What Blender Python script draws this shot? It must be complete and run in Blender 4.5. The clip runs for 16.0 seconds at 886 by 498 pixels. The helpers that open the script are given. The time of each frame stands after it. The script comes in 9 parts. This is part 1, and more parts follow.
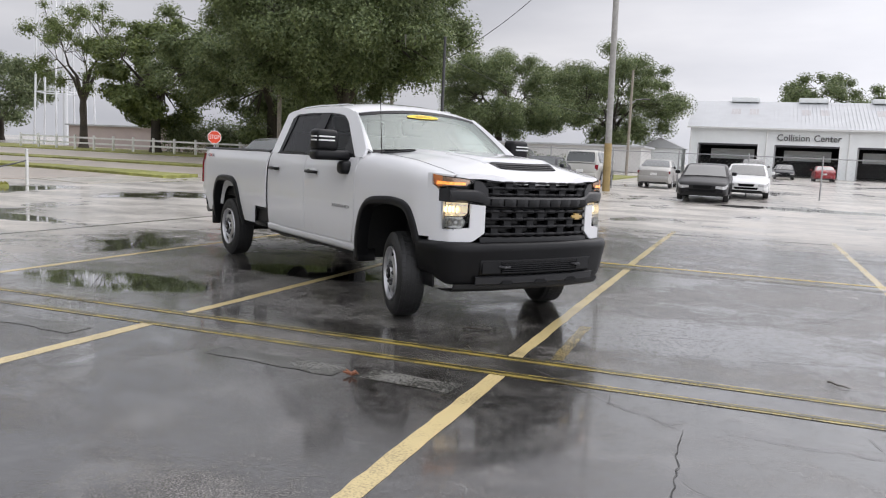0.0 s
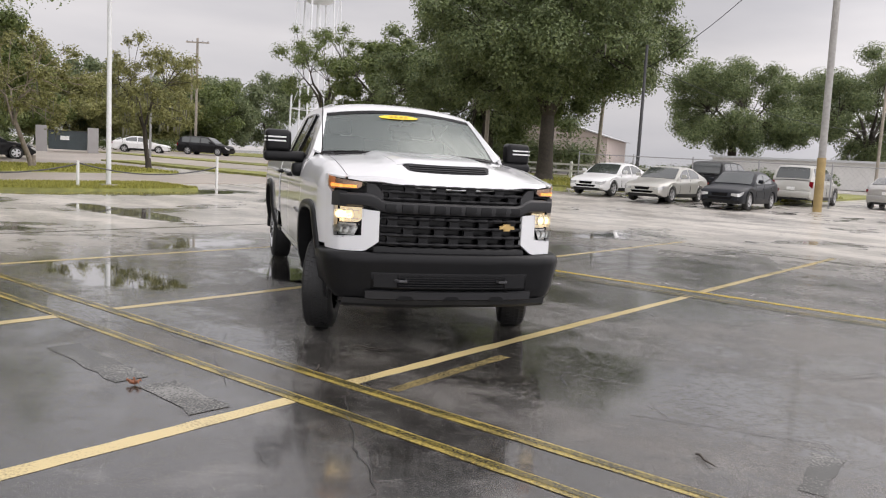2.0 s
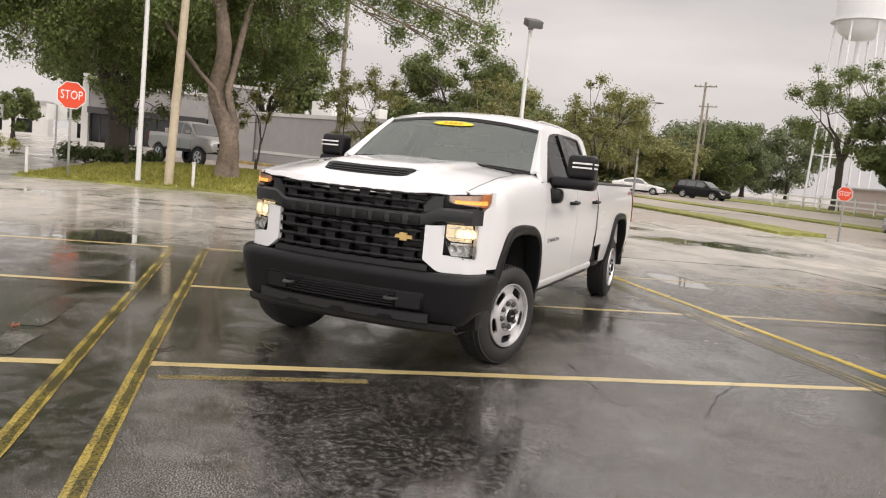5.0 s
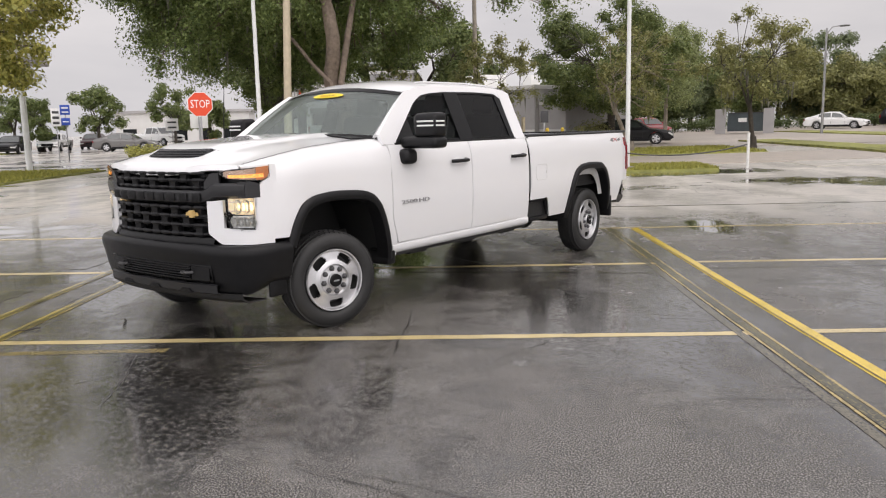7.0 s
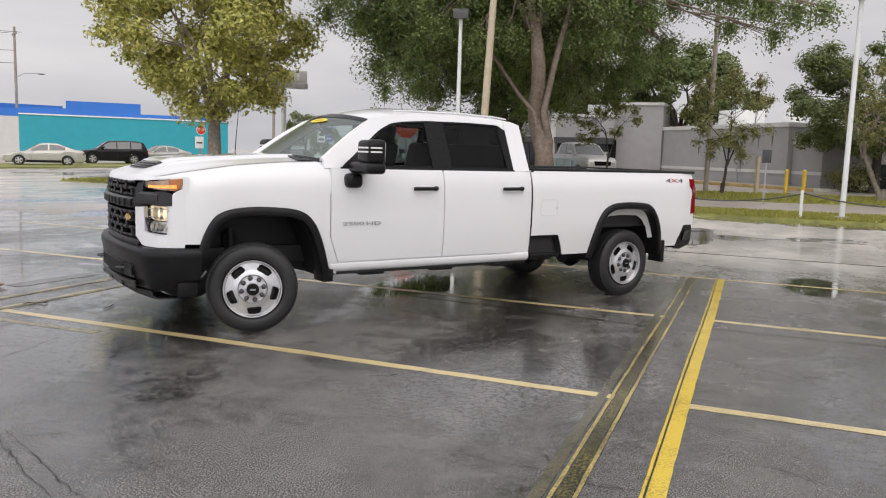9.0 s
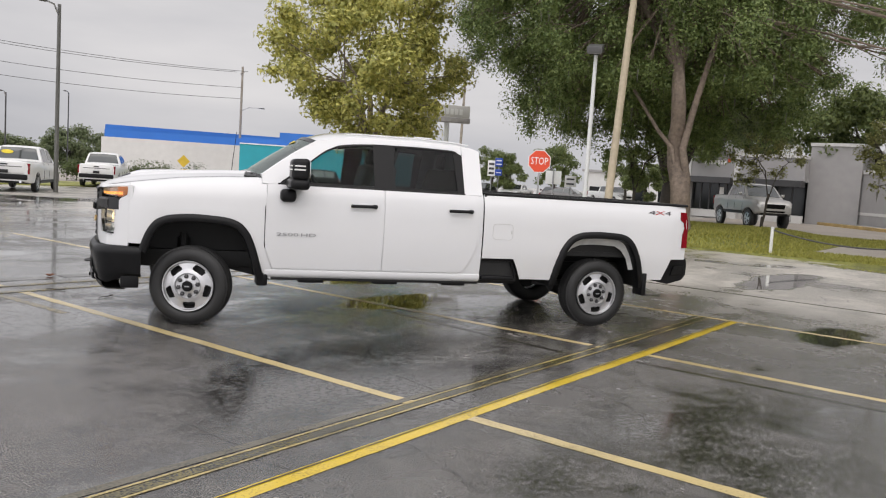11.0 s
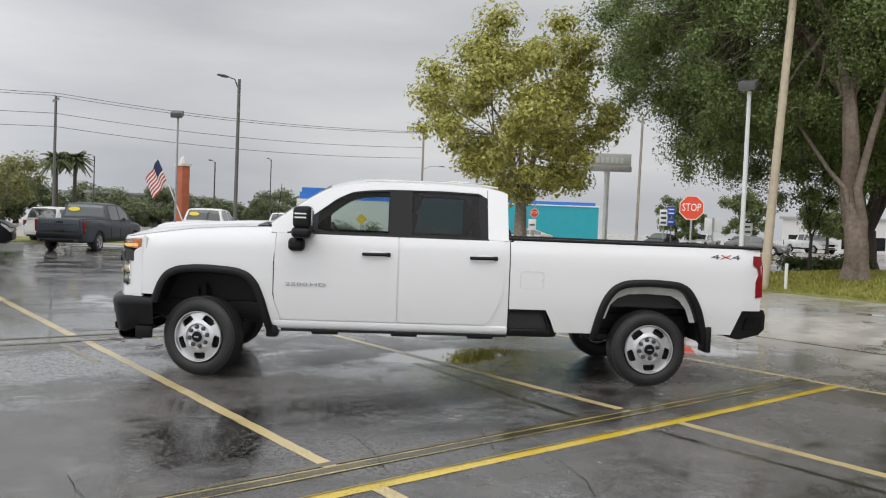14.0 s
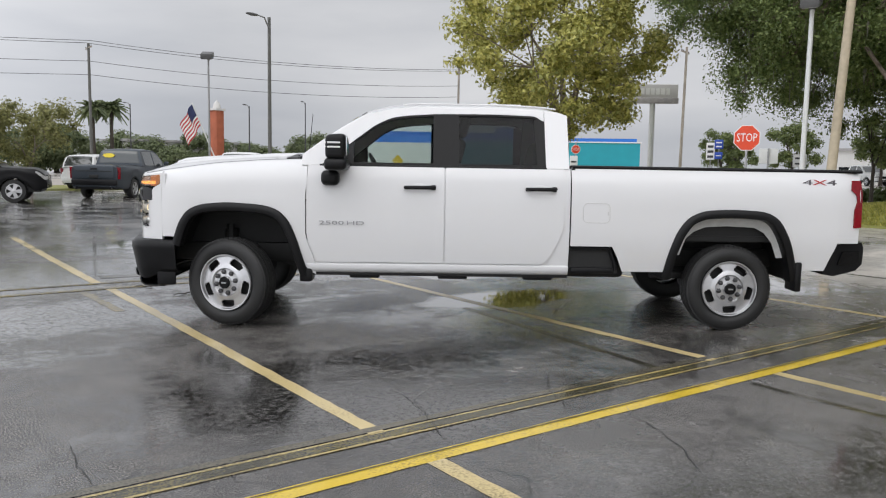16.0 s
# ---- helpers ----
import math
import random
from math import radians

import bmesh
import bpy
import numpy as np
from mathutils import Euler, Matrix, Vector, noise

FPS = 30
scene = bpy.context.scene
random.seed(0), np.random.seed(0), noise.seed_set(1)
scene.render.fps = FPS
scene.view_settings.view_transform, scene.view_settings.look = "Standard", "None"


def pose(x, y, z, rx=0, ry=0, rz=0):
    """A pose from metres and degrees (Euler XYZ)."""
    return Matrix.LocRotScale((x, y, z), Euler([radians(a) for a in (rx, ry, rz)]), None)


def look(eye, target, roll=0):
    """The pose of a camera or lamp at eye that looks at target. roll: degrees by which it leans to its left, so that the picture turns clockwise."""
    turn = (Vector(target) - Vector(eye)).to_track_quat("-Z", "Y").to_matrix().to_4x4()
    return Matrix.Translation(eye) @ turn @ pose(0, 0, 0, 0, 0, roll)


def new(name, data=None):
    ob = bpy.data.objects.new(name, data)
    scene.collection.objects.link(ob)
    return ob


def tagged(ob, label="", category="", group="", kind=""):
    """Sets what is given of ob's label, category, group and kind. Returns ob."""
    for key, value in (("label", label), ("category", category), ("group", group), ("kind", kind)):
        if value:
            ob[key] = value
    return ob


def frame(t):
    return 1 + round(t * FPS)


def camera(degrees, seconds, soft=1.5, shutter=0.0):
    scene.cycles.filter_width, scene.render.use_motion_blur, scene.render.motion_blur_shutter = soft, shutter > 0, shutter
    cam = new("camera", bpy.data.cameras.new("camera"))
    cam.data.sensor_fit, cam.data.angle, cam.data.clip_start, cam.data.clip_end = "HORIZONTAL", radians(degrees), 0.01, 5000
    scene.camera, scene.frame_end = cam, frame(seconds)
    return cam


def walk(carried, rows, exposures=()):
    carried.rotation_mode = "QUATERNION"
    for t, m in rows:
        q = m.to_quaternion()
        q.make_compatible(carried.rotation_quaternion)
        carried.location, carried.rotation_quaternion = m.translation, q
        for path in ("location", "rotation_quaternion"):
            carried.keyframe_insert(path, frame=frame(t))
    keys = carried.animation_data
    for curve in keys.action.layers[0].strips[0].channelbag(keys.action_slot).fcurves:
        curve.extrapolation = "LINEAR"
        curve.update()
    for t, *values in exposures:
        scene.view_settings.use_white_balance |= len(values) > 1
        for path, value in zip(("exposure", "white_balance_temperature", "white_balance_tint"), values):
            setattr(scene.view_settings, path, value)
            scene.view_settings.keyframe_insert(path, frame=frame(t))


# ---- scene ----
cam = camera(58.8, 16.0, soft=1.15)
PATH = [
    (0, (0.265, 0.086, 1.432), (-0.454, 1.937, 1.199), 2.5),
    (0.5, (0.732, 0.54, 1.412), (-0.088, 2.347, 1.161), 3.3),
    (1, (1.277, 0.974, 1.42), (0.338, 2.721, 1.162), 4.2),
    (1.5, (1.779, 1.5, 1.462), (0.685, 3.157, 1.22), 3.7),
    (2, (2.251, 2.042, 1.451), (1.005, 3.59, 1.225), 3.2),
    (2.5, (2.592, 2.694, 1.451), (1.207, 4.123, 1.242), 2.4),
    (3, (2.908, 3.369, 1.438), (1.381, 4.644, 1.23), 1.7),
    (3.5, (3.182, 4.041, 1.441), (1.503, 5.106, 1.222), 1.7),
    (4, (3.523, 4.69, 1.462), (1.716, 5.523, 1.255), 3.8),
    (4.5, (3.766, 5.404, 1.476), (1.879, 6.032, 1.259), 5.1),
    (4.7, (3.858, 5.695, 1.453), (1.95, 6.254, 1.239), 5.5),
    (6.8, (4.343, 8.802, 1.521), (2.364, 8.756, 1.235), -0.6),
    (7, (4.353, 9.06, 1.533), (2.378, 8.993, 1.224), -1.3),
    (7.5, (4.219, 9.753, 1.509), (2.254, 9.615, 1.163), -1.4),
    (8, (4.083, 10.444, 1.528), (2.131, 10.149, 1.208), -0.6),
    (8.5, (3.893, 11.136, 1.523), (1.981, 10.612, 1.256), 0.1),
    (9, (3.817, 11.871, 1.546), (1.973, 11.134, 1.305), 1.8),
    (9.2, (3.788, 12.141, 1.561), (1.969, 11.344, 1.319), 3.2),
    (11.3, (2.62, 14.604, 1.51), (1.062, 13.36, 1.36), 3.1),
    (11.5, (2.428, 14.741, 1.495), (0.894, 13.464, 1.364), 2.8),
    (12, (1.971, 15.029, 1.514), (0.519, 13.656, 1.422), 2.5),
    (12.5, (1.593, 15.149, 1.504), (0.208, 13.707, 1.435), 2.8),
    (13, (1.362, 15.173, 1.522), (0.034, 13.678, 1.468), 2.8),
    (13.5, (1.31, 15.221, 1.531), (0.028, 13.687, 1.481), 2.7),
    (14, (1.289, 15.221, 1.527), (0.033, 13.666, 1.465), 2.3),
    (14.5, (1.275, 15.229, 1.524), (0.032, 13.665, 1.435), 1.8),
    (15, (1.243, 15.229, 1.511), (0.011, 13.658, 1.387), 1.3),
    (15.5, (1.141, 15.006, 1.437), (-0.072, 13.425, 1.274), 1.0),
    (16, (0.866, 14.493, 1.408), (-0.313, 12.891, 1.196), 1.0),
]
walk(cam, [(t, look(eye, target, roll)) for t, eye, target, roll in PATH], [(0.0, 0.20, 6560, 15), (1.5, 0.26, 6800, 16), (2.5, 0.35, 6960, 17), (3.5, 0.40, 7300, 17), (4.5, 0.37, 7450, 17), (7.0, 0.24, 7000, 17), (9.0, 0.12, 6850, 15), (12.5, 0.04, 6850, 14), (14.0, -0.01, 6700, 11), (15.0, 0.0, 6650, 11), (16.0, 0.00, 6600, 12)])

# ---- sky and sun: heavy overcast, brighter to the east where the sun stands behind cloud ----
world = bpy.data.worlds.new("overcast_sky")
scene.world = world
world.use_nodes = True
wn, wl = world.node_tree.nodes, world.node_tree.links
wn.clear()
w_out = wn.new("ShaderNodeOutputWorld")
w_bg = wn.new("ShaderNodeBackground")
w_sky = wn.new("ShaderNodeTexSky")
w_sky.sky_type = "NISHITA"
w_sky.sun_disc = False
w_sky.sun_elevation, w_sky.sun_rotation = radians(50), radians(20)
w_sky.dust_density, w_sky.air_density = 3.0, 1.0
w_hsv = wn.new("ShaderNodeHueSaturation")
w_hsv.inputs["Saturation"].default_value = 0.05
w_co = wn.new("ShaderNodeTexCoord")
w_map = wn.new("ShaderNodeMapping")
w_map.inputs["Scale"].default_value = (1.0, 1.0, 4.5)
w_noise = wn.new("ShaderNodeTexNoise")
w_noise.inputs["Scale"].default_value, w_noise.inputs["Detail"].default_value = 1.9, 7.0
w_ramp = wn.new("ShaderNodeValToRGB")
w_ramp.color_ramp.elements[0].position, w_ramp.color_ramp.elements[1].position = 0.3, 0.72
w_ramp.color_ramp.elements[0].color = (0.74, 0.765, 0.80, 1)
w_ramp.color_ramp.elements[1].color = (1.12, 1.12, 1.11, 1)
w_sep = wn.new("ShaderNodeSeparateXYZ")
w_grad = wn.new("ShaderNodeMapRange")
for k, v in (("From Min", -0.35), ("From Max", 0.85), ("To Min", 0.64), ("To Max", 1.55)):
    w_grad.inputs[k].default_value = v
w_cloud = wn.new("ShaderNodeMixRGB")
w_cloud.blend_type = "MULTIPLY"
w_cloud.inputs[0].default_value = 1.0
w_tone = wn.new("ShaderNodeMixRGB")
w_tone.inputs[0].default_value = 0.85
w_tone.inputs[2].default_value = (7.0, 7.25, 7.6, 1)
w_zen = wn.new("ShaderNodeMapRange")
w_zen.interpolation_type = "SMOOTHSTEP"
for k, v in (("From Min", 0.16), ("From Max", 0.80), ("To Min", 1.0), ("To Max", 1.36)):
    w_zen.inputs[k].default_value = v
w_both = wn.new("ShaderNodeMath")
w_both.operation = "MULTIPLY"
w_mul = wn.new("ShaderNodeVectorMath")
w_mul.operation = "SCALE"
wl.new(w_co.outputs["Generated"], w_map.inputs["Vector"])
wl.new(w_map.outputs["Vector"], w_noise.inputs["Vector"])
wl.new(w_noise.outputs["Fac"], w_ramp.inputs["Fac"])
wl.new(w_sky.outputs["Color"], w_hsv.inputs["Color"])
wl.new(w_hsv.outputs["Color"], w_tone.inputs[1])
wl.new(w_tone.outputs["Color"], w_cloud.inputs[1])
wl.new(w_ramp.outputs["Color"], w_cloud.inputs[2])
wl.new(w_co.outputs["Generated"], w_sep.inputs["Vector"])
wl.new(w_sep.outputs["X"], w_grad.inputs["Value"])
wl.new(w_cloud.outputs["Color"], w_mul.inputs[0])
wl.new(w_sep.outputs["Z"], w_zen.inputs["Value"])
w_north = wn.new("ShaderNodeMapRange")
for k, v in (("From Min", 0.1), ("From Max", 0.9), ("To Min", 1.0), ("To Max", 0.84)):
    w_north.inputs[k].default_value = v
wl.new(w_sep.outputs["Y"], w_north.inputs["Value"])
w_side = wn.new("ShaderNodeMath")
w_side.operation = "MULTIPLY"
wl.new(w_grad.outputs["Result"], w_side.inputs[0])
wl.new(w_north.outputs["Result"], w_side.inputs[1])
wl.new(w_side.outputs["Value"], w_both.inputs[0])
wl.new(w_zen.outputs["Result"], w_both.inputs[1])
wl.new(w_both.outputs["Value"], w_mul.inputs["Scale"])
wl.new(w_mul.outputs["Vector"], w_bg.inputs["Color"])
w_bg.inputs["Strength"].default_value = 0.142
wl.new(w_bg.outputs["Background"], w_out.inputs["Surface"])

sun = new("sun", bpy.data.lights.new("sun", "SUN"))
sun.data.energy, sun.data.angle, sun.data.color = 0.6, radians(60), (1.0, 0.97, 0.93)
sun.matrix_world = look((0, 0, 60), (-26, -34, 0))

# ---- materials ----
def mat_base(name):
    m = bpy.data.materials.new(name)
    m.use_nodes = True
    n, l = m.node_tree.nodes, m.node_tree.links
    return m, n, l, n["Principled BSDF"]


def mat(name, color, rough=0.5, metal=0.0, var=0.12, scale=6.0, bump=0.0, bump_scale=60.0, coat=0.0, spec=0.5, per_object=0.0, detail=5.0):
    """A surface with broad and fine variation of its colour and roughness."""
    m, n, l, p = mat_base(name)
    co = n.new("ShaderNodeTexCoord")
    big, fine = n.new("ShaderNodeTexNoise"), n.new("ShaderNodeTexNoise")
    big.inputs["Scale"].default_value, big.inputs["Detail"].default_value = scale * 0.25, 3.0
    fine.inputs["Scale"].default_value, fine.inputs["Detail"].default_value = scale * 3.0, detail
    add = n.new("ShaderNodeMath")
    add.operation = "ADD"
    rng = n.new("ShaderNodeMapRange")
    for k, v in (("From Min", 0.7), ("From Max", 1.3), ("To Min", 1 - var), ("To Max", 1 + var)):
        rng.inputs[k].default_value = v
    mul = n.new("ShaderNodeVectorMath")
    mul.operation = "SCALE"
    mul.inputs[0].default_value = color[:3]
    l.new(co.outputs["Object"], big.inputs["Vector"])
    l.new(co.outputs["Object"], fine.inputs["Vector"])
    l.new(big.outputs["Fac"], add.inputs[0])
    l.new(fine.outputs["Fac"], add.inputs[1])
    l.new(add.outputs["Value"], rng.inputs["Value"])
    if per_object:
        info = n.new("ShaderNodeObjectInfo")
        r2 = n.new("ShaderNodeMapRange")
        r2.inputs["To Min"].default_value, r2.inputs["To Max"].default_value = 1 - per_object, 1 + per_object
        m2 = n.new("ShaderNodeMath")
        m2.operation = "MULTIPLY"
        l.new(info.outputs["Random"], r2.inputs["Value"])
        l.new(rng.outputs["Result"], m2.inputs[0])
        l.new(r2.outputs["Result"], m2.inputs[1])
        l.new(m2.outputs["Value"], mul.inputs["Scale"])
    else:
        l.new(rng.outputs["Result"], mul.inputs["Scale"])
    l.new(mul.outputs["Vector"], p.inputs["Base Color"])
    rr = n.new("ShaderNodeMapRange")
    rr.inputs["To Min"].default_value, rr.inputs["To Max"].default_value = rough * 0.82, min(1.0, rough * 1.18)
    l.new(fine.outputs["Fac"], rr.inputs["Value"])
    l.new(rr.outputs["Result"], p.inputs["Roughness"])
    p.inputs["Metallic"].default_value = metal
    p.inputs["Specular IOR Level"].default_value = spec
    p.inputs["Coat Weight"].default_value = coat
    p.inputs["Coat Roughness"].default_value = 0.04
    if bump:
        bn = n.new("ShaderNodeTexNoise")
        bn.inputs["Scale"].default_value, bn.inputs["Detail"].default_value = bump_scale, 4.0
        bp = n.new("ShaderNodeBump")
        bp.inputs["Strength"].default_value, bp.inputs["Distance"].default_value = bump, 0.01
        l.new(co.outputs["Object"], bn.inputs["Vector"])
        l.new(bn.outputs["Fac"], bp.inputs["Height"])
        l.new(bp.outputs["Normal"], p.inputs["Normal"])
    return m


def glass_mat(name, tint, gloss=0.02, ior=1.5, sheen=(1, 1, 1)):
    """Thin glazing: tinted see-through with a Fresnel sheen."""
    m, n, l, p = mat_base(name)
    n.remove(p)
    tr, gl, mix, fr = n.new("ShaderNodeBsdfTransparent"), n.new("ShaderNodeBsdfGlossy"), n.new("ShaderNodeMixShader"), n.new("ShaderNodeFresnel")
    tr.inputs["Color"].default_value = (*tint, 1)
    gl.inputs["Roughness"].default_value = gloss
    gl.inputs["Color"].default_value = (*sheen, 1)
    fr.inputs["IOR"].default_value = ior
    l.new(fr.outputs["Fac"], mix.inputs["Fac"])
    l.new(tr.outputs["BSDF"], mix.inputs[1])
    l.new(gl.outputs["BSDF"], mix.inputs[2])
    l.new(mix.outputs["Shader"], n["Material Output"].inputs["Surface"])
    return m


def glow_mat(name, color, strength, facets=0.0):
    m, n, l, p = mat_base(name)
    p.inputs["Base Color"].default_value = (*color, 1)
    p.inputs["Emission Color"].default_value = (*color, 1)
    p.inputs["Emission Strength"].default_value = strength
    p.inputs["Roughness"].default_value = 0.3
    if facets:
        # the moulded optics break the light into brighter and darker cells
        co, vo, r = n.new("ShaderNodeTexCoord"), n.new("ShaderNodeTexVoronoi"), n.new("ShaderNodeMapRange")
        vo.inputs["Scale"].default_value = facets
        r.inputs["To Min"].default_value, r.inputs["To Max"].default_value = strength * 0.25, strength * 1.9
        l.new(co.outputs["Object"], vo.inputs["Vector"])
        l.new(vo.outputs["Color"], r.inputs["Value"])
        l.new(r.outputs["Result"], p.inputs["Emission Strength"])
    return m


def asphalt_mat():
    """Old wet asphalt: dark binder, pale worn aggregate, standing water in the hollows."""
    m, n, l, p = mat_base("wet_asphalt")
    co = n.new("ShaderNodeTexCoord")

    def noise_tex(scale, detail, dist=0.0, stretch=None):
        t = n.new("ShaderNodeTexNoise")
        t.inputs["Scale"].default_value, t.inputs["Detail"].default_value, t.inputs["Distortion"].default_value = scale, detail, dist
        if stretch:
            mp = n.new("ShaderNodeMapping")
            mp.inputs["Scale"].default_value = stretch
            l.new(co.outputs["Object"], mp.inputs["Vector"])
            l.new(mp.outputs["Vector"], t.inputs["Vector"])
        else:
            l.new(co.outputs["Object"], t.inputs["Vector"])
        return t.outputs["Fac"]

    def rng(src, a, b, c, d):
        r = n.new("ShaderNodeMapRange")
        r.interpolation_type = "SMOOTHSTEP"
        for k, v in (("From Min", a), ("From Max", b), ("To Min", c), ("To Max", d)):
            r.inputs[k].default_value = v
        l.new(src, r.inputs["Value"])
        return r.outputs["Result"]

    def math2(op, a, b):
        q = n.new("ShaderNodeMath")
        q.operation = op
        for i, s in enumerate((a, b)):
            if isinstance(s, (int, float)):
                q.inputs[i].default_value = s
            else:
                l.new(s, q.inputs[i])
        return q.outputs["Value"]

    def blend(fac, c1, c2):
        q = n.new("ShaderNodeMixRGB")
        l.new(fac, q.inputs[0])
        for i, c in ((1, c1), (2, c2)):
            if isinstance(c, tuple):
                q.inputs[i].default_value = (*c, 1)
            else:
                l.new(c, q.inputs[i])
        return q.outputs["Color"]

    grain = noise_tex(300.0, 3.0)
    grit = noise_tex(120.0, 7.0)
    mid = noise_tex(1.7, 9.0, 0.7)
    big = noise_tex(0.16, 5.0, 0.4)
    pools = noise_tex(0.30, 4.0, 0.5, (1.0, 0.62, 1.0))
    streak = noise_tex(0.50, 7.0, 0.5, (0.55, 1.6, 1.0))
    # hollows filled with water
    water = rng(math2("ADD", math2("MULTIPLY", pools, 0.75), math2("MULTIPLY", mid, 0.25)), 0.53, 0.64, 0.0, 1.0)
    for px, py, rx, ry in ((-5.9, 6.4, 1.3, 0.55), (-4.6, 8.2, 1.0, 0.5), (-19.0, 14.0, 1.2, 4.0), (-13.0, 10.5, 2.2, 0.5), (2.6, 30.5, 4.0, 0.8), (-7.2, 12.6, 0.8, 0.35), (-7.6, 4.0, 0.9, 0.6)):
        mp = n.new("ShaderNodeMapping")
        mp.inputs["Location"].default_value = (-px / rx, -py / ry, 0)
        mp.inputs["Scale"].default_value = (1 / rx, 1 / ry, 0)
        ln = n.new("ShaderNodeVectorMath")
        ln.operation = "LENGTH"
        l.new(co.outputs["Object"], mp.inputs["Vector"])
        l.new(mp.outputs["Vector"], ln.inputs[0])
        edge = math2("ADD", ln.outputs["Value"], math2("MULTIPLY", mid, 1.1))
        water = math2("MAXIMUM", water, rng(edge, 1.78, 1.36, 0.0, 1.0))
    # a thin film lies over the smooth sealed parts; elsewhere worn grit stands out of it
    patch = noise_tex(7.0, 12.0, 0.9)
    film = rng(math2("ADD", math2("ADD", math2("MULTIPLY", streak, 0.56), math2("MULTIPLY", mid, 0.26)), math2("MULTIPLY", patch, 0.18)), 0.43, 0.575, 1.0, 0.0)
    film = math2("MULTIPLY", film, rng(noise_tex(26.0, 12.0, 0.6), 0.44, 0.66, 1.0, 0.45))
    # sealed strips that hold an even, dark film
    for px, py, rx, ry in ((-1.3, 4.0, 2.4, 1.1), (-0.2, 4.9, 1.5, 0.8)):
        mp = n.new("ShaderNodeMapping")
        mp.inputs["Location"].default_value = (-px / rx, -py / ry, 0)
        mp.inputs["Scale"].default_value = (1 / rx, 1 / ry, 0)
        ln = n.new("ShaderNodeVectorMath")
        ln.operation = "LENGTH"
        l.new(co.outputs["Object"], mp.inputs["Vector"])
        l.new(mp.outputs["Vector"], ln.inputs[0])
        edge = math2("ADD", ln.outputs["Value"], math2("MULTIPLY", mid, 1.3))
        film = math2("MAXIMUM", film, math2("MULTIPLY", rng(edge, 2.0, 1.3, 0.0, 0.9), rng(patch, 0.40, 0.70, 1.0, 0.7)))
    wet = math2("MAXIMUM", water, film)
    dry = math2("SUBTRACT", 1.0, wet)
    # the outer lot is older and paler; distant sky sheen is put into this colour too
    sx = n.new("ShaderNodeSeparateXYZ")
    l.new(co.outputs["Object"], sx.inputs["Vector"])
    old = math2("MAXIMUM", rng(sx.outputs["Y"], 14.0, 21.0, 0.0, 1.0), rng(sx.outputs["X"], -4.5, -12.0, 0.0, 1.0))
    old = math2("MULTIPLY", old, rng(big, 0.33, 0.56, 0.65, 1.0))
    rougher = rng(sx.outputs["Y"], 6.5, 10.8, 0.0, 1.0)
    dark = blend(rng(grain, 0.38, 0.7, 0.0, 1.0), (0.0085, 0.0078, 0.0070), (0.034, 0.030, 0.0265))
    speck = noise_tex(115.0, 9.0)
    pale = blend(rng(speck, 0.40, 0.72, 0.0, 1.0), (0.040, 0.036, 0.033), (0.44, 0.415, 0.385))
    conc_sheen = blend(mid, (0.43, 0.40, 0.355), (0.64, 0.595, 0.53))
    scuff = rng(noise_tex(2.4, 12.0, 0.5), 0.50, 0.68, 0.0, 0.30)
    col = blend(math2("MULTIPLY", dry, 0.68), dark, pale)
    col = blend(math2("MULTIPLY", scuff, math2("SUBTRACT", 1.0, water)), col, (0.20, 0.19, 0.177))
    col = blend(math2("MULTIPLY", old, 0.88), col, conc_sheen)
    # sparse pale grains, with the sparkle of wet grit put into their colour
    col = blend(math2("MULTIPLY", rng(noise_tex(140.0, 2.0), 0.61, 0.70, 0.0, 0.6), math2("SUBTRACT", 1.0, water)), col, (0.34, 0.33, 0.31))
    # a web of hairline cracks in the tired parts
    warp = n.new("ShaderNodeTexNoise")
    warp.inputs["Scale"].default_value, warp.inputs["Detail"].default_value = 2.2, 6.0
    l.new(co.outputs["Object"], warp.inputs["Vector"])
    bent = n.new("ShaderNodeMixRGB")
    bent.inputs[0].default_value = 0.30
    l.new(co.outputs["Object"], bent.inputs[1])
    l.new(warp.outputs["Color"], bent.inputs[2])
    cell = n.new("ShaderNodeTexVoronoi")
    cell.feature = "DISTANCE_TO_EDGE"
    cell.inputs["Scale"].default_value = 1.5
    l.new(bent.outputs["Color"], cell.inputs["Vector"])
    tired = rng(noise_tex(0.42, 4.0, 0.3), 0.50, 0.60, 0.0, 1.0)
    hair = math2("MULTIPLY", rng(cell.outputs["Distance"], 0.002, 0.011, 1.0, 0.0), tired)
    col = blend(math2("MULTIPLY", hair, 0.8), col, (0.010, 0.010, 0.010))
    dim = n.new("ShaderNodeMixRGB")
    dim.blend_type = "MULTIPLY"
    dim.inputs[2].default_value = (0.5, 0.51, 0.53, 1)
    l.new(water, dim.inputs[0])
    l.new(col, dim.inputs[1])
    l.new(dim.outputs["Color"], p.inputs["Base Color"])
    rough = math2("ADD", math2("ADD", math2("MULTIPLY", dry, 0.15), math2("MULTIPLY", math2("MULTIPLY", old, 0.26), math2("SUBTRACT", 1.0, water))), math2("ADD", math2("MULTIPLY", math2("SUBTRACT", 1.0, water), rng(mid, 0.35, 0.65, 0.03, 0.07)), 0.015))
    rough = math2("ADD", rough, math2("MULTIPLY", math2("SUBTRACT", 1.0, water), math2("MULTIPLY", rougher, 0.045)))
    l.new(rough, p.inputs["Roughness"])
    p.inputs["Specular IOR Level"].default_value = 1.0
    p.inputs["IOR"].default_value = 1.52
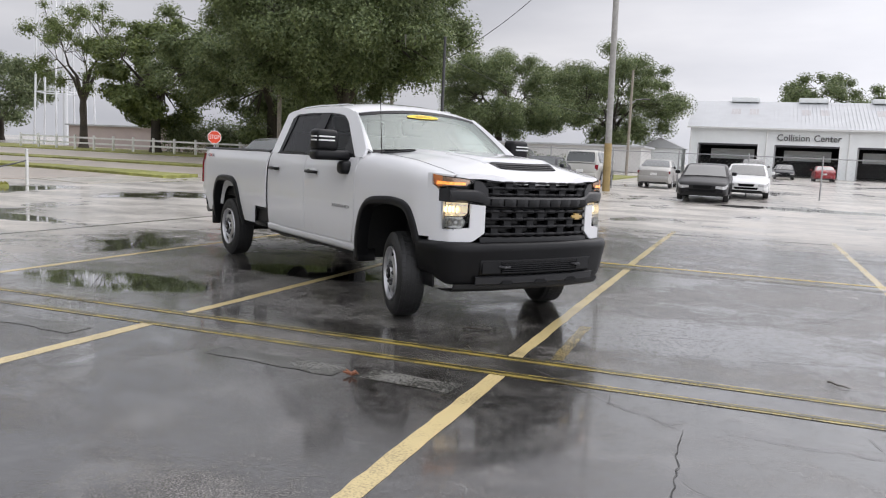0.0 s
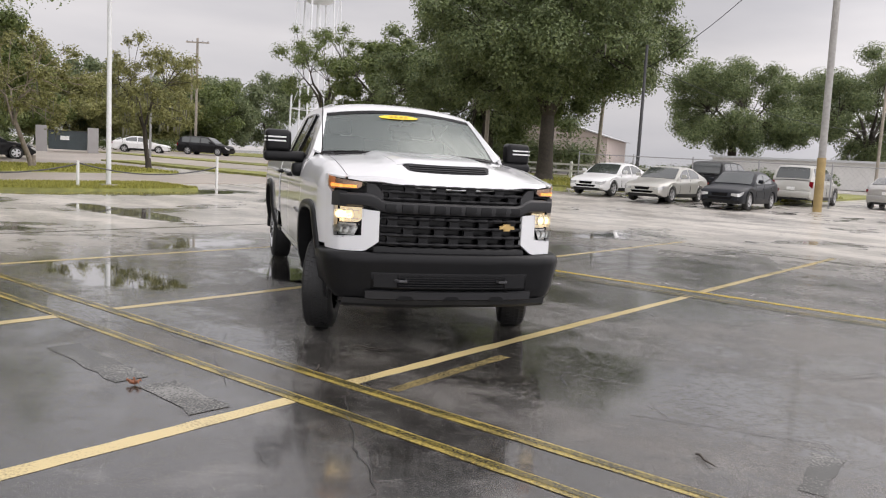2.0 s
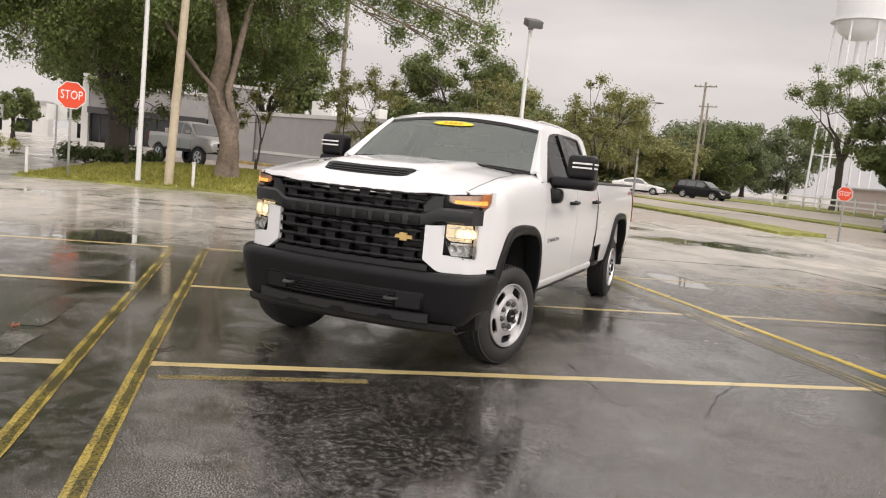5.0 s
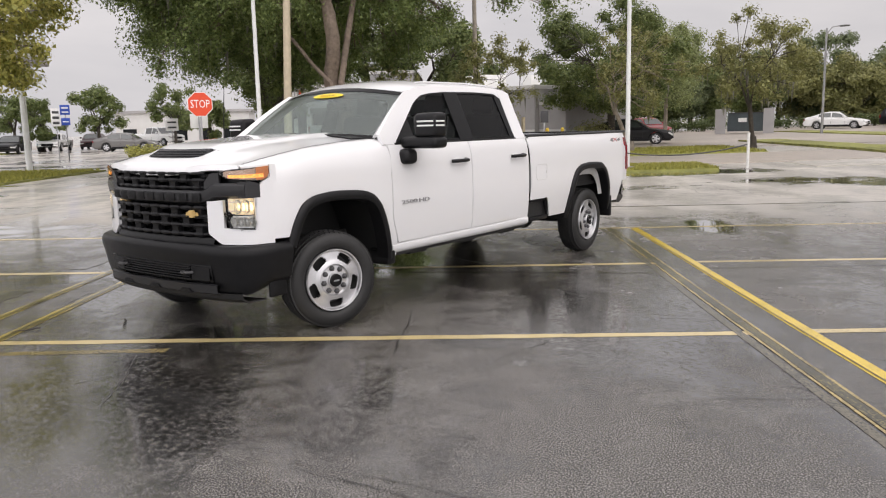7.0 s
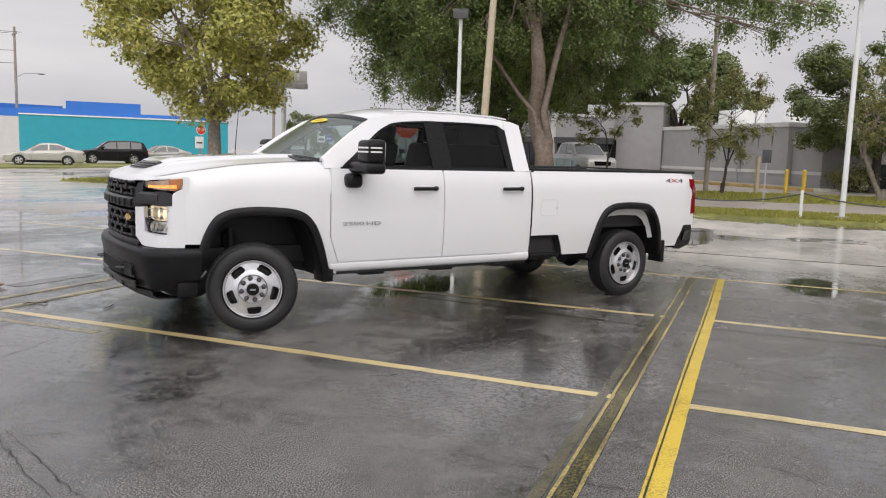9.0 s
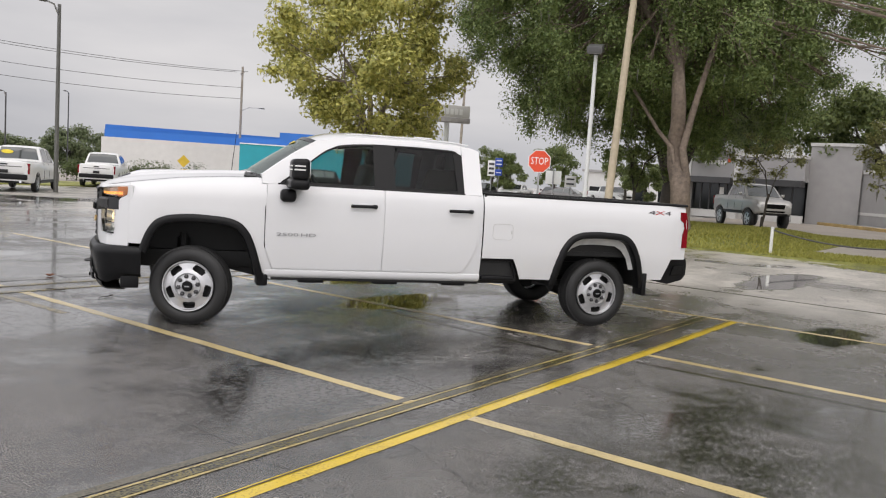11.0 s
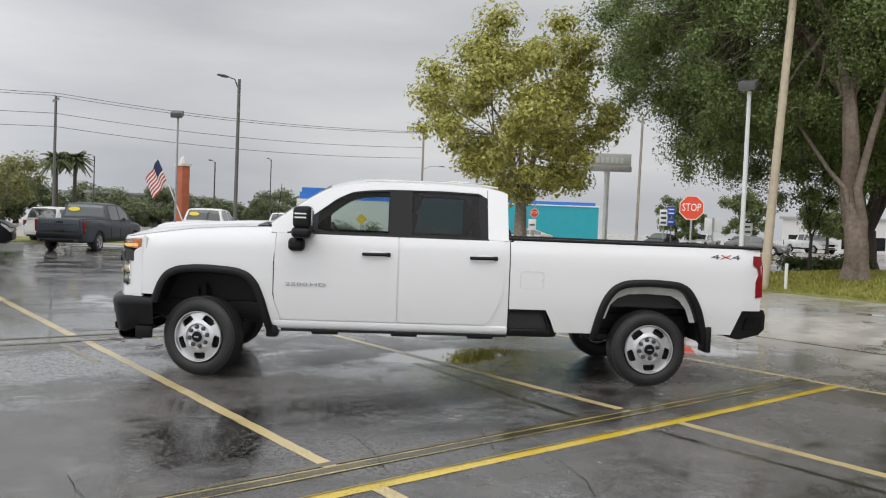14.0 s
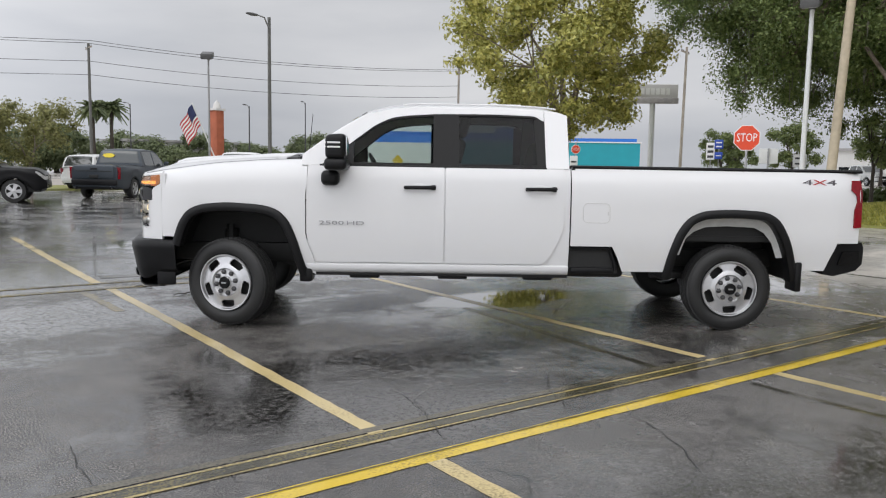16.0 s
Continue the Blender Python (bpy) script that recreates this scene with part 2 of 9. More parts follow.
    # the water film over the binder
    l.new(math2("MULTIPLY", wet, math2("MAXIMUM", math2("SUBTRACT", 0.85, math2("MULTIPLY", rougher, 0.20)), water)), p.inputs["Coat Weight"])
    p.inputs["Coat IOR"].default_value = 1.5
    l.new(math2("ADD", 0.04, math2("MULTIPLY", math2("SUBTRACT", 1.0, water), math2("ADD", 0.05, math2("MULTIPLY", rougher, 0.05)))), p.inputs["Coat Roughness"])
    bump = n.new("ShaderNodeBump")
    bump.inputs["Distance"].default_value = 0.0055
    h = math2("ADD", math2("ADD", math2("MULTIPLY", grain, 0.4), math2("MULTIPLY", grit, 1.0)), math2("SUBTRACT", math2("MULTIPLY", noise_tex(30.0, 7.0, 0.4), 1.2), math2("MULTIPLY", hair, 1.2)))
    l.new(h, bump.inputs["Height"])
    l.new(math2("ADD", math2("MULTIPLY", dry, 0.75), math2("MULTIPLY", math2("SUBTRACT", 1.0, water), 0.10)), bump.inputs["Strength"])
    l.new(bump.outputs["Normal"], p.inputs["Normal"])
    return m


def leaf_mat(name, c1, c2, rough=0.5):
    """Foliage: each leaf its own shade between two greens, with some light through it."""
    m, n, l, p = mat_base(name)
    geo, ramp = n.new("ShaderNodeNewGeometry"), n.new("ShaderNodeMixRGB")
    ramp.inputs[1].default_value, ramp.inputs[2].default_value = (*c1, 1), (*c2, 1)
    l.new(geo.outputs["Random Per Island"], ramp.inputs[0])
    l.new(ramp.outputs["Color"], p.inputs["Base Color"])
    p.inputs["Roughness"].default_value = rough
    tl, mix = n.new("ShaderNodeBsdfTranslucent"), n.new("ShaderNodeMixShader")
    l.new(ramp.outputs["Color"], tl.inputs["Color"])
    mix.inputs["Fac"].default_value = 0.36
    l.new(p.outputs["BSDF"], mix.inputs[1])
    l.new(tl.outputs["BSDF"], mix.inputs[2])
    l.new(mix.outputs["Shader"], n["Material Output"].inputs["Surface"])
    return m


def paint_line_mat(name, color, wear):
    """Road paint, worn through to the asphalt in flakes."""
    m, n, l, p = mat_base(name)
    co, a, b = n.new("ShaderNodeTexCoord"), n.new("ShaderNodeTexNoise"), n.new("ShaderNodeTexNoise")
    a.inputs["Scale"].default_value, a.inputs["Detail"].default_value = 70.0, 9.0
    b.inputs["Scale"].default_value, b.inputs["Detail"].default_value = 2.0, 3.0
    add = n.new("ShaderNodeMath")
    add.operation = "ADD"
    r = n.new("ShaderNodeMapRange")
    for k, v in (("From Min", 0.86 + 0.5 * (0.5 - wear)), ("From Max", 1.16 + 0.5 * (0.5 - wear)), ("To Min", 0.0), ("To Max", 1.0)):
        r.inputs[k].default_value = v
    mix = n.new("ShaderNodeMixRGB")
    mix.inputs[1].default_value = (*color, 1)
    mix.inputs[2].default_value = (0.5 * color[0] * (1 - wear) + 0.03, 0.5 * color[1] * (1 - wear) + 0.03, 0.5 * color[2] * (1 - wear) + 0.025, 1)
    l.new(co.outputs["Object"], a.inputs["Vector"])
    l.new(co.outputs["Object"], b.inputs["Vector"])
    l.new(a.outputs["Fac"], add.inputs[0])
    l.new(b.outputs["Fac"], add.inputs[1])
    l.new(add.outputs["Value"], r.inputs["Value"])
    l.new(r.outputs["Result"], mix.inputs[0])
    l.new(mix.outputs["Color"], p.inputs["Base Color"])
    p.inputs["Roughness"].default_value = 0.14
    bp = n.new("ShaderNodeBump")
    bp.inputs["Strength"].default_value, bp.inputs["Distance"].default_value = 0.3, 0.003
    l.new(a.outputs["Fac"], bp.inputs["Height"])
    l.new(bp.outputs["Normal"], p.inputs["Normal"])
    return m


M_ASPHALT = asphalt_mat()
M_YELLOW = paint_line_mat("yellow_paint", (0.66, 0.47, 0.05), 0.22)
M_DULL_YELLOW = paint_line_mat("dull_yellow_paint", (0.43, 0.33, 0.09), 0.52)
M_PALE_YELLOW = paint_line_mat("pale_yellow_paint", (0.60, 0.48, 0.24), 0.18)
M_FADED = paint_line_mat("faded_paint", (0.20, 0.175, 0.10), 0.85)
M_FADED_YELLOW = paint_line_mat("faded_yellow_paint", (0.36, 0.28, 0.12), 0.62)
M_GHOST = paint_line_mat("ghost_paint", (0.20, 0.195, 0.18), 0.75)
M_WORN = paint_line_mat("worn_core", (0.17, 0.135, 0.035), 0.6)
M_CORE = paint_line_mat("olive_core", (0.17, 0.14, 0.05), 0.7)
M_BAND = paint_line_mat("faded_band_paint", (0.14, 0.125, 0.09), 0.45)
M_BAND_EDGE = paint_line_mat("faded_band_edge_paint", (0.46, 0.36, 0.14), 0.45)
M_CRACK = mat("crack_tar", (0.014, 0.014, 0.014), 0.45)
M_WHITE = mat("white_car_paint", (0.73, 0.73, 0.735), 0.5, var=0.006, scale=2.0, coat=1.0, spec=0.15)
M_BLACK_PLASTIC = mat("black_plastic", (0.0085, 0.0085, 0.0092), 0.34, var=0.2, bump=0.10, bump_scale=400, spec=0.22)
M_GLOSS_BLACK = mat("gloss_black", (0.006, 0.006, 0.0065), 0.2, spec=0.18)
M_GRILLE = mat("grille_plastic", (0.010, 0.010, 0.011), 0.34, var=0.15, spec=0.20)
M_DARK_GREY = mat("grey_plastic", (0.017, 0.017, 0.0185), 0.3, var=0.15, bump=0.08, bump_scale=300, spec=0.45)
M_UNDER = mat("underbody_black", (0.012, 0.012, 0.012), 0.6, var=0.4)
M_RUBBER = mat("tyre_rubber", (0.016, 0.016, 0.016), 0.55, var=0.25, bump=0.2, bump_scale=120)
M_RIM = mat("silver_wheel_paint", (0.56, 0.56, 0.57), 0.30, metal=0.70, var=0.10)
M_CHROME = mat("chrome", (0.75, 0.75, 0.76), 0.12, metal=1.0, var=0.04)
M_GOLD = mat("gold_badge", (0.62, 0.42, 0.16), 0.35, metal=0.0)
M_INTERIOR = mat("interior_black", (0.025, 0.025, 0.026), 0.65, var=0.2)
M_LINER = mat("galvanised_grey", (0.58, 0.58, 0.57), 0.5, var=0.12)
M_WINDSHIELD = glass_mat("windshield_glass", (0.66, 0.76, 0.72), gloss=0.22, ior=2.7, sheen=(0.84, 0.92, 0.88))
M_SIDE_GLASS = glass_mat("side_glass", (0.66, 0.74, 0.72), ior=1.18)
M_TINT_GLASS = glass_mat("tinted_glass", (0.20, 0.23, 0.23), ior=1.25)
M_LENS = glass_mat("clear_lens", (0.93, 0.94, 0.94), ior=1.4)
M_AMBER = glow_mat("amber_lens", (0.55, 0.20, 0.06), 0.10, 70.0)
M_AMBER_BAR = glow_mat("amber_light_bar", (1.0, 0.45, 0.10), 0.7, 90.0)
M_HEADLIGHT = glow_mat("headlight_bulb", (1.0, 0.80, 0.46), 1.5, 110.0)
M_LAMP_BOWL = glow_mat("warm_lamp_bowl", (0.95, 0.80, 0.54), 0.36, 90.0)
M_SIGNAL_BOWL = mat("signal_bowl", (0.50, 0.36, 0.28), 0.22, metal=0.5, var=0.4, scale=40)
M_RED_LENS = mat("red_lens", (0.20, 0.004, 0.010), 0.16, var=0.35, scale=14, coat=0.25, spec=0.3)
M_REFLECTOR = mat("lamp_reflector", (0.62, 0.62, 0.60), 0.3, metal=0.6, var=0.45, scale=25)
M_TAG_YELLOW = mat("yellow_sticker", (0.80, 0.62, 0.04), 0.5, var=0.05)
M_TAG_INK = mat("sticker_ink", (0.55, 0.35, 0.03), 0.5)
M_SILVER_LETTER = mat("letter_silver", (0.36, 0.36, 0.37), 0.3, metal=0.6)
M_DECAL_DARK = mat("decal_grey", (0.12, 0.11, 0.12), 0.4)
M_DECAL_RED = mat("decal_red", (0.45, 0.03, 0.03), 0.4)
M_GRASS = mat("grass_soil", (0.22, 0.225, 0.06), 0.8, var=0.5, scale=1.2, bump=0.6, bump_scale=40)
M_BLADE = leaf_mat("grass_blade", (0.22, 0.23, 0.045), (0.44, 0.41, 0.10))
M_KERB = mat("kerb_concrete", (0.26, 0.24, 0.20), 0.6, var=0.3, scale=3, bump=0.3)
M_CONCRETE = mat("concrete", (0.46, 0.43, 0.375), 0.25, var=0.25, scale=1.0, bump=0.2)
M_ROAD = mat("road_asphalt", (0.36, 0.315, 0.27), 0.42, var=0.25, scale=0.8, bump=0.3)
M_BARK = mat("oak_bark", (0.058, 0.048, 0.038), 0.85, var=0.45, scale=3, bump=0.9, bump_scale=14)
M_BARK_PALE = mat("pale_bark", (0.25, 0.21, 0.17), 0.85, var=0.4, scale=3, bump=0.7, bump_scale=14)
M_OAK = leaf_mat("oak_leaf", (0.092, 0.128, 0.054), (0.22, 0.265, 0.108))
M_OAK_NEAR = leaf_mat("oak_leaf_near", (0.104, 0.158, 0.050), (0.265, 0.325, 0.110))
M_OAK2 = leaf_mat("oak_leaf_light", (0.082, 0.116, 0.035), (0.20, 0.24, 0.075))
M_MAPLE = leaf_mat("yellow_green_leaf", (0.26, 0.28, 0.07), (0.62, 0.57, 0.17))
M_OLIVE = leaf_mat("olive_leaf", (0.145, 0.155, 0.052), (0.33, 0.32, 0.122))
M_FARLEAF = leaf_mat("far_leaf", (0.11, 0.145, 0.07), (0.20, 0.235, 0.11))
M_WEEP = leaf_mat("weeping_leaf", (0.16, 0.20, 0.075), (0.33, 0.37, 0.16))
M_MOSS = leaf_mat("hanging_moss", (0.15, 0.15, 0.115), (0.25, 0.245, 0.19))
M_WOODPOLE = mat("weathered_wood", (0.30, 0.265, 0.22), 0.8, var=0.3, scale=3, bump=0.4, bump_scale=30)
M_TANPOLE = mat("tan_pole_paint", (0.46, 0.39, 0.28), 0.6, var=0.15, scale=2)
M_WHITEPOLE = mat("white_pole_paint", (0.66, 0.67, 0.66), 0.45, var=0.08)
M_GALV = mat("galvanised_steel", (0.34, 0.34, 0.34), 0.45, metal=0.6, var=0.15)
M_OLIVEPOLE = mat("olive_grey_pole", (0.11, 0.11, 0.10), 0.5, var=0.2)
M_KERB_YELLOW = mat("worn_kerb_yellow", (0.42, 0.29, 0.11), 0.6, var=0.35)
M_DARKSTEEL = mat("dark_steel", (0.05, 0.05, 0.052), 0.5, var=0.2)
M_LAMPHEAD = mat("lamp_head_grey", (0.10, 0.10, 0.10), 0.5)
M_LAMPGLASS = mat("lamp_glass", (0.45, 0.45, 0.44), 0.2, var=0.3, scale=40)
M_SIGN_RED = mat("sign_red", (0.72, 0.065, 0.018), 0.4, var=0.06)
M_SIGN_WHITE = mat("sign_white", (0.78, 0.78, 0.76), 0.4, var=0.04)
M_SIGN_BLUE = mat("sign_blue", (0.02, 0.07, 0.40), 0.4, var=0.05)
M_YELLOW_POST = mat("bollard_yellow", (0.70, 0.47, 0.05), 0.5, var=0.12)
M_WHITE_WOOD = mat("white_board", (0.68, 0.68, 0.65), 0.6, var=0.10)
M_TEAL = mat("teal_render", (0.012, 0.33, 0.40), 0.6, var=0.06, scale=0.4)
M_BLUE = mat("blue_render", (0.02, 0.15, 0.52), 0.6, var=0.06, scale=0.4)
M_STUCCO = mat("grey_stucco", (0.34, 0.33, 0.325), 0.7, var=0.08, scale=0.6, bump=0.2)
M_STUCCO_LIGHT = mat("light_stucco", (0.60, 0.59, 0.57), 0.7, var=0.06, scale=0.6)
M_STUCCO_DARK = mat("dark_panel", (0.05, 0.05, 0.052), 0.5, var=0.1)
M_METAL_WALL = mat("white_metal_siding", (0.80, 0.82, 0.81), 0.45, var=0.05, scale=0.3)
M_SKYLIGHT = mat("skylight_sheet", (0.42, 0.40, 0.40), 0.4, var=0.2, scale=2)
M_METAL_ROOF = mat("grey_metal_roof", (0.50, 0.51, 0.52), 0.5, var=0.08, scale=0.3)
M_TAN_WALL = mat("tan_metal_wall", (0.50, 0.42, 0.39), 0.6, var=0.08, scale=0.3)
M_BRICK = mat("brick_red", (0.32, 0.09, 0.045), 0.75, var=0.2, scale=8, per_object=0.2)
M_CARGLASS = mat("car_window", (0.045, 0.052, 0.050), 0.06, var=0.1, spec=0.9, coat=0.6)
M_BARK_OAK = mat("brown_oak_bark", (0.175, 0.135, 0.105), 0.85, var=0.45, scale=3, bump=0.9, bump_scale=12)
M_DARKGLASS = mat("dark_window", (0.010, 0.012, 0.013), 0.08, var=0.1, spec=0.35)
M_CAR_LAMP = mat("car_lamp", (0.62, 0.62, 0.62), 0.12, metal=0.3, var=0.4, scale=30)
M_GREYPOLE = mat("grey_pole_wood", (0.34, 0.33, 0.31), 0.7, var=0.2, scale=3)
M_OCHRE = mat("ochre_paint", (0.36, 0.26, 0.11), 0.6, var=0.25)
# near-black colour that stands in for the shade inside buildings
M_SHADED_INSIDE = mat("painted_inside_shade", (0.02, 0.02, 0.021), 0.8)
M_HEDGE = leaf_mat("hedge_leaf", (0.05, 0.08, 0.02), (0.11, 0.14, 0.04))
M_BIN = mat("dumpster_green", (0.045, 0.06, 0.065), 0.5, var=0.25)
M_WIRE = mat("cable_black", (0.02, 0.02, 0.02), 0.6)
M_TOWER = mat("tower_white", (0.72, 0.73, 0.74), 0.5, var=0.04)
M_LEAFLITTER = mat("dead_leaf", (0.20, 0.07, 0.03), 0.6, var=0.3)
M_FLAG_RED = mat("flag_red", (0.45, 0.04, 0.05), 0.7)
M_FLAG_WHITE = mat("flag_white", (0.7, 0.7, 0.7), 0.7)
M_FLAG_BLUE = mat("flag_blue", (0.02, 0.03, 0.10), 0.7)

# ---- building tools ----
def part(name, bm, material, parent=None, label="", smooth=True, angle=38.0):
    """Links a bmesh as one mesh object, under parent if given."""
    me = bpy.data.meshes.new(name)
    bmesh.ops.recalc_face_normals(bm, faces=bm.faces)
    bm.to_mesh(me)
    bm.free()
    if smooth:
        me.polygons.foreach_set("use_smooth", [True] * len(me.polygons))
        me.set_sharp_from_angle(angle=radians(angle))
    me.materials.append(material)
    ob = new(name, me)
    if parent is not None:
        ob.parent = parent
    if label:
        ob["label"] = label
    return ob


def mesh_part(name, verts, faces, material, parent=None, label="", smooth=False):
    me = bpy.data.meshes.new(name)
    me.from_pydata(verts, [], faces)
    me.materials.append(material)
    if smooth:
        me.polygons.foreach_set("use_smooth", [True] * len(me.polygons))
    me.update()
    ob = new(name, me)
    if parent is not None:
        ob.parent = parent
    if label:
        ob["label"] = label
    return ob


def thing(name, m, label, category, group="", kind=""):
    """An Empty at a thing's base."""
    ob = new(name)
    ob.empty_display_size = 0.2
    ob.matrix_world = m
    return tagged(ob, label, category, group, kind)


def box(bm, x0, x1, y0, y1, z0, z1, bevel=0.0, seg=2, m=None):
    g = bmesh.ops.create_cube(bm, size=1.0)
    vs = g["verts"]
    bmesh.ops.scale(bm, vec=(x1 - x0, y1 - y0, z1 - z0), verts=vs)
    bmesh.ops.translate(bm, vec=((x0 + x1) / 2, (y0 + y1) / 2, (z0 + z1) / 2), verts=vs)
    if bevel:
        es = list({e for v in vs for e in v.link_edges})
        r = bmesh.ops.bevel(bm, geom=es, offset=bevel, segments=seg, affect="EDGES", profile=0.5)
        vs = list({v for f in r["faces"] for v in f.verts} | {v for v in vs if v.is_valid})
    if m is not None:
        bmesh.ops.transform(bm, matrix=m, verts=vs)
    return vs


def tube(bm, pts, r, n=8, r1=None, caps=True):
    """A round bar along points, of radius r tapering to r1."""
    pts = [Vector(q) for q in pts]
    r1 = r if r1 is None else r1
    rings = []
    side = None
    for i, q in enumerate(pts):
        d = (pts[min(i + 1, len(pts) - 1)] - pts[max(i - 1, 0)]).normalized()
        if side is None:
            side = d.cross(Vector((0, 0, 1)) if abs(d.z) < 0.9 else Vector((1, 0, 0))).normalized()
        else:
            side = (side - d * side.dot(d)).normalized()
        up = d.cross(side)
        rad = r + (r1 - r) * i / max(1, len(pts) - 1)
        rings.append([bm.verts.new(q + (side * math.cos(a) + up * math.sin(a)) * rad) for a in [2 * math.pi * k / n for k in range(n)]])
    for a, b in zip(rings, rings[1:]):
        for k in range(n):
            bm.faces.new((a[k], a[(k + 1) % n], b[(k + 1) % n], b[k]))
    if caps:
        bm.faces.new(rings[0][::-1])
        bm.faces.new(rings[-1])


def lathe(bm, prof, m, n=32, close=True):
    """Turns a profile of (radius, height) round m's z axis."""
    rings = []
    for r, h in prof:
        rings.append([bm.verts.new(m @ Vector((r * math.cos(2 * math.pi * k / n), r * math.sin(2 * math.pi * k / n), h))) for k in range(n)])
    for a, b in zip(rings, rings[1:]):
        for k in range(n):
            bm.faces.new((a[k], a[(k + 1) % n], b[(k + 1) % n], b[k]))
    return rings


def sheet(bm, rows):
    """Quads over rows of points of equal length."""
    vs = [[bm.verts.new(q) for q in row] for row in rows]
    for a, b in zip(vs, vs[1:]):
        for k in range(len(a) - 1):
            bm.faces.new((a[k], a[k + 1], b[k + 1], b[k]))
    return vs


def thicken(bm, d):
    bmesh.ops.recalc_face_normals(bm, faces=bm.faces)
    bmesh.ops.solidify(bm, geom=list(bm.faces), thickness=d)


def prism(bm, outline, fn, d0, d1):
    """A plate with a 2D outline; fn(a, b, d) lays it into space."""
    lo = [bm.verts.new(fn(a, b, d0)) for a, b in outline]
    hi = [bm.verts.new(fn(a, b, d1)) for a, b in outline]
    k = len(outline)
    bm.faces.new(lo[::-1])
    bm.faces.new(hi)
    for i in range(k):
        bm.faces.new((lo[i], lo[(i + 1) % k], hi[(i + 1) % k], hi[i]))


def lerp(x, table):
    """Interpolates in a table of (x, value), x rising."""
    if x <= table[0][0]:
        return table[0][1]
    for (x0, v0), (x1, v1) in zip(table, table[1:]):
        if x <= x1:
            return v0 + (v1 - v0) * (x - x0) / (x1 - x0)
    return table[-1][1]


def soft(x, table):
    """The same with rounded corners."""
    return (lerp(x - 0.03, table) + lerp(x - 0.015, table) + 2 * lerp(x, table) + lerp(x + 0.015, table) + lerp(x + 0.03, table)) / 6


def span(a, b, n):
    return [a + (b - a) * i / n for i in range(n + 1)]


def smooth01(t):
    t = max(0.0, min(1.0, t))
    return t * t * (3 - 2 * t)


def ground_z(x, y):
    """The lot is level round the truck, rises gently to the north and west, and the lawn mounds under the oak."""
    return plain_z(x, y) + 0.32 * smooth01((-20.5 - x) / 2.0) * smooth01((x + 33.5) / 5) * smooth01((y + 0.5) / 3.5) * smooth01((9 - y) / 2.6)


def plain_z(x, y):
    w = smooth01((math.hypot(x + 2, y - 8) - 12) / 20)
    return w * (-0.004 * (max(x, -150) + 2) + (0.009 if y > 8 else 0.004) * (min(y, 250) - 8))


def letters(name, text, size, depth, material, m, parent=None, label="", align="CENTER", squeeze=1.0):
    """Raised lettering in the built-in font, as a mesh in the xy plane of m."""
    cu = bpy.data.curves.new(name, "FONT")
    cu.body, cu.size, cu.extrude, cu.align_x, cu.align_y, cu.resolution_u = text, size, depth, align, "CENTER", 2
    tmp = new(name, cu)
    bpy.context.view_layer.update()
    me = bpy.data.meshes.new_from_object(tmp.evaluated_get(bpy.context.evaluated_depsgraph_get()))
    bpy.data.objects.remove(tmp)
    bpy.data.curves.remove(cu)
    me.transform(m @ Matrix.Diagonal((squeeze, 1, 1, 1)))
    me.materials.clear()
    me.materials.append(material)
    ob = new(name, me)
    if parent is not None:
        ob.parent = parent
    if label:
        ob["label"] = label
    return ob

# ---- ground, kerbs, verges, painted lines ----
def axis_steps(lo, hi, c, fine, reach):
    out, v, s = [c], c, fine
    while v < hi:
        s = fine if v < c + reach else s * 1.35
        v += s
        out.append(min(v, hi))
    v, s = c, fine
    while v > lo:
        s = fine if v > c - reach else s * 1.35
        v -= s
        out.insert(0, max(v, lo))
    return out


gx, gy = axis_steps(-1500, 1500, -2, 3.0, 60), axis_steps(-1500, 1500, 8, 3.0, 60)
bm = bmesh.new()
sheet(bm, [[(x, y, plain_z(x, y)) for x in gx] for y in gy])
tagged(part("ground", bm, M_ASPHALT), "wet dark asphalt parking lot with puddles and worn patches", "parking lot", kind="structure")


def slab(name, x0, x1, y0, y1, h, material, label, category, step=1.5):
    """A raised strip with upright edges that follows the ground."""
    bm = bmesh.new()
    ys = span(y0, y1, max(2, int((y1 - y0) / step)))
    rows = []
    for y in ys:
        a, b = x0, x1
        xs = span(a, b, max(2, int(abs(b - a) / step)))
        row = [(a, y, ground_z(a, y) - 0.3)] + [(x, y, ground_z(x, y) + h + 0.012 * math.sin(x * 1.7 + y * 0.9) * (h > 0.05)) for x in xs] + [(b, y, ground_z(b, y) - 0.3)]
        rows.append(row)
    n = max(len(r) for r in rows)
    rows = [r if len(r) == n else [r[min(len(r) - 1, int(i * len(r) / n))] for i in range(n)] for r in rows]
    vs = sheet(bm, rows)
    bm.faces.new(vs[0])
    bm.faces.new(vs[-1][::-1])
    return tagged(part(name, bm, material, smooth=False), label, category, kind="structure")


slab("grass_verge", -22.2, -19.6, 9, 16.6, 0.06, M_GRASS, "short green grass verge between lot and driveway", "grass")
slab("lawn", -33.5, -19.6, -0.5, 9, 0.06, M_GRASS, "green lawn mounding under the spreading oak", "grass", step=0.7)
slab("driveway", -27.5, -22.2, 9, 26, 0.03, M_ROAD, "grey asphalt driveway beside the grass verge", "road", step=3)
slab("grass_island", -33.5, -27.5, 9, 21, 0.06, M_GRASS, "wide green grass island with young trees", "grass")
slab("grass_patch", -27.0, -19.6, -14, -5.5, 0.06, M_GRASS, "grass patch beside the lot entrance", "grass")
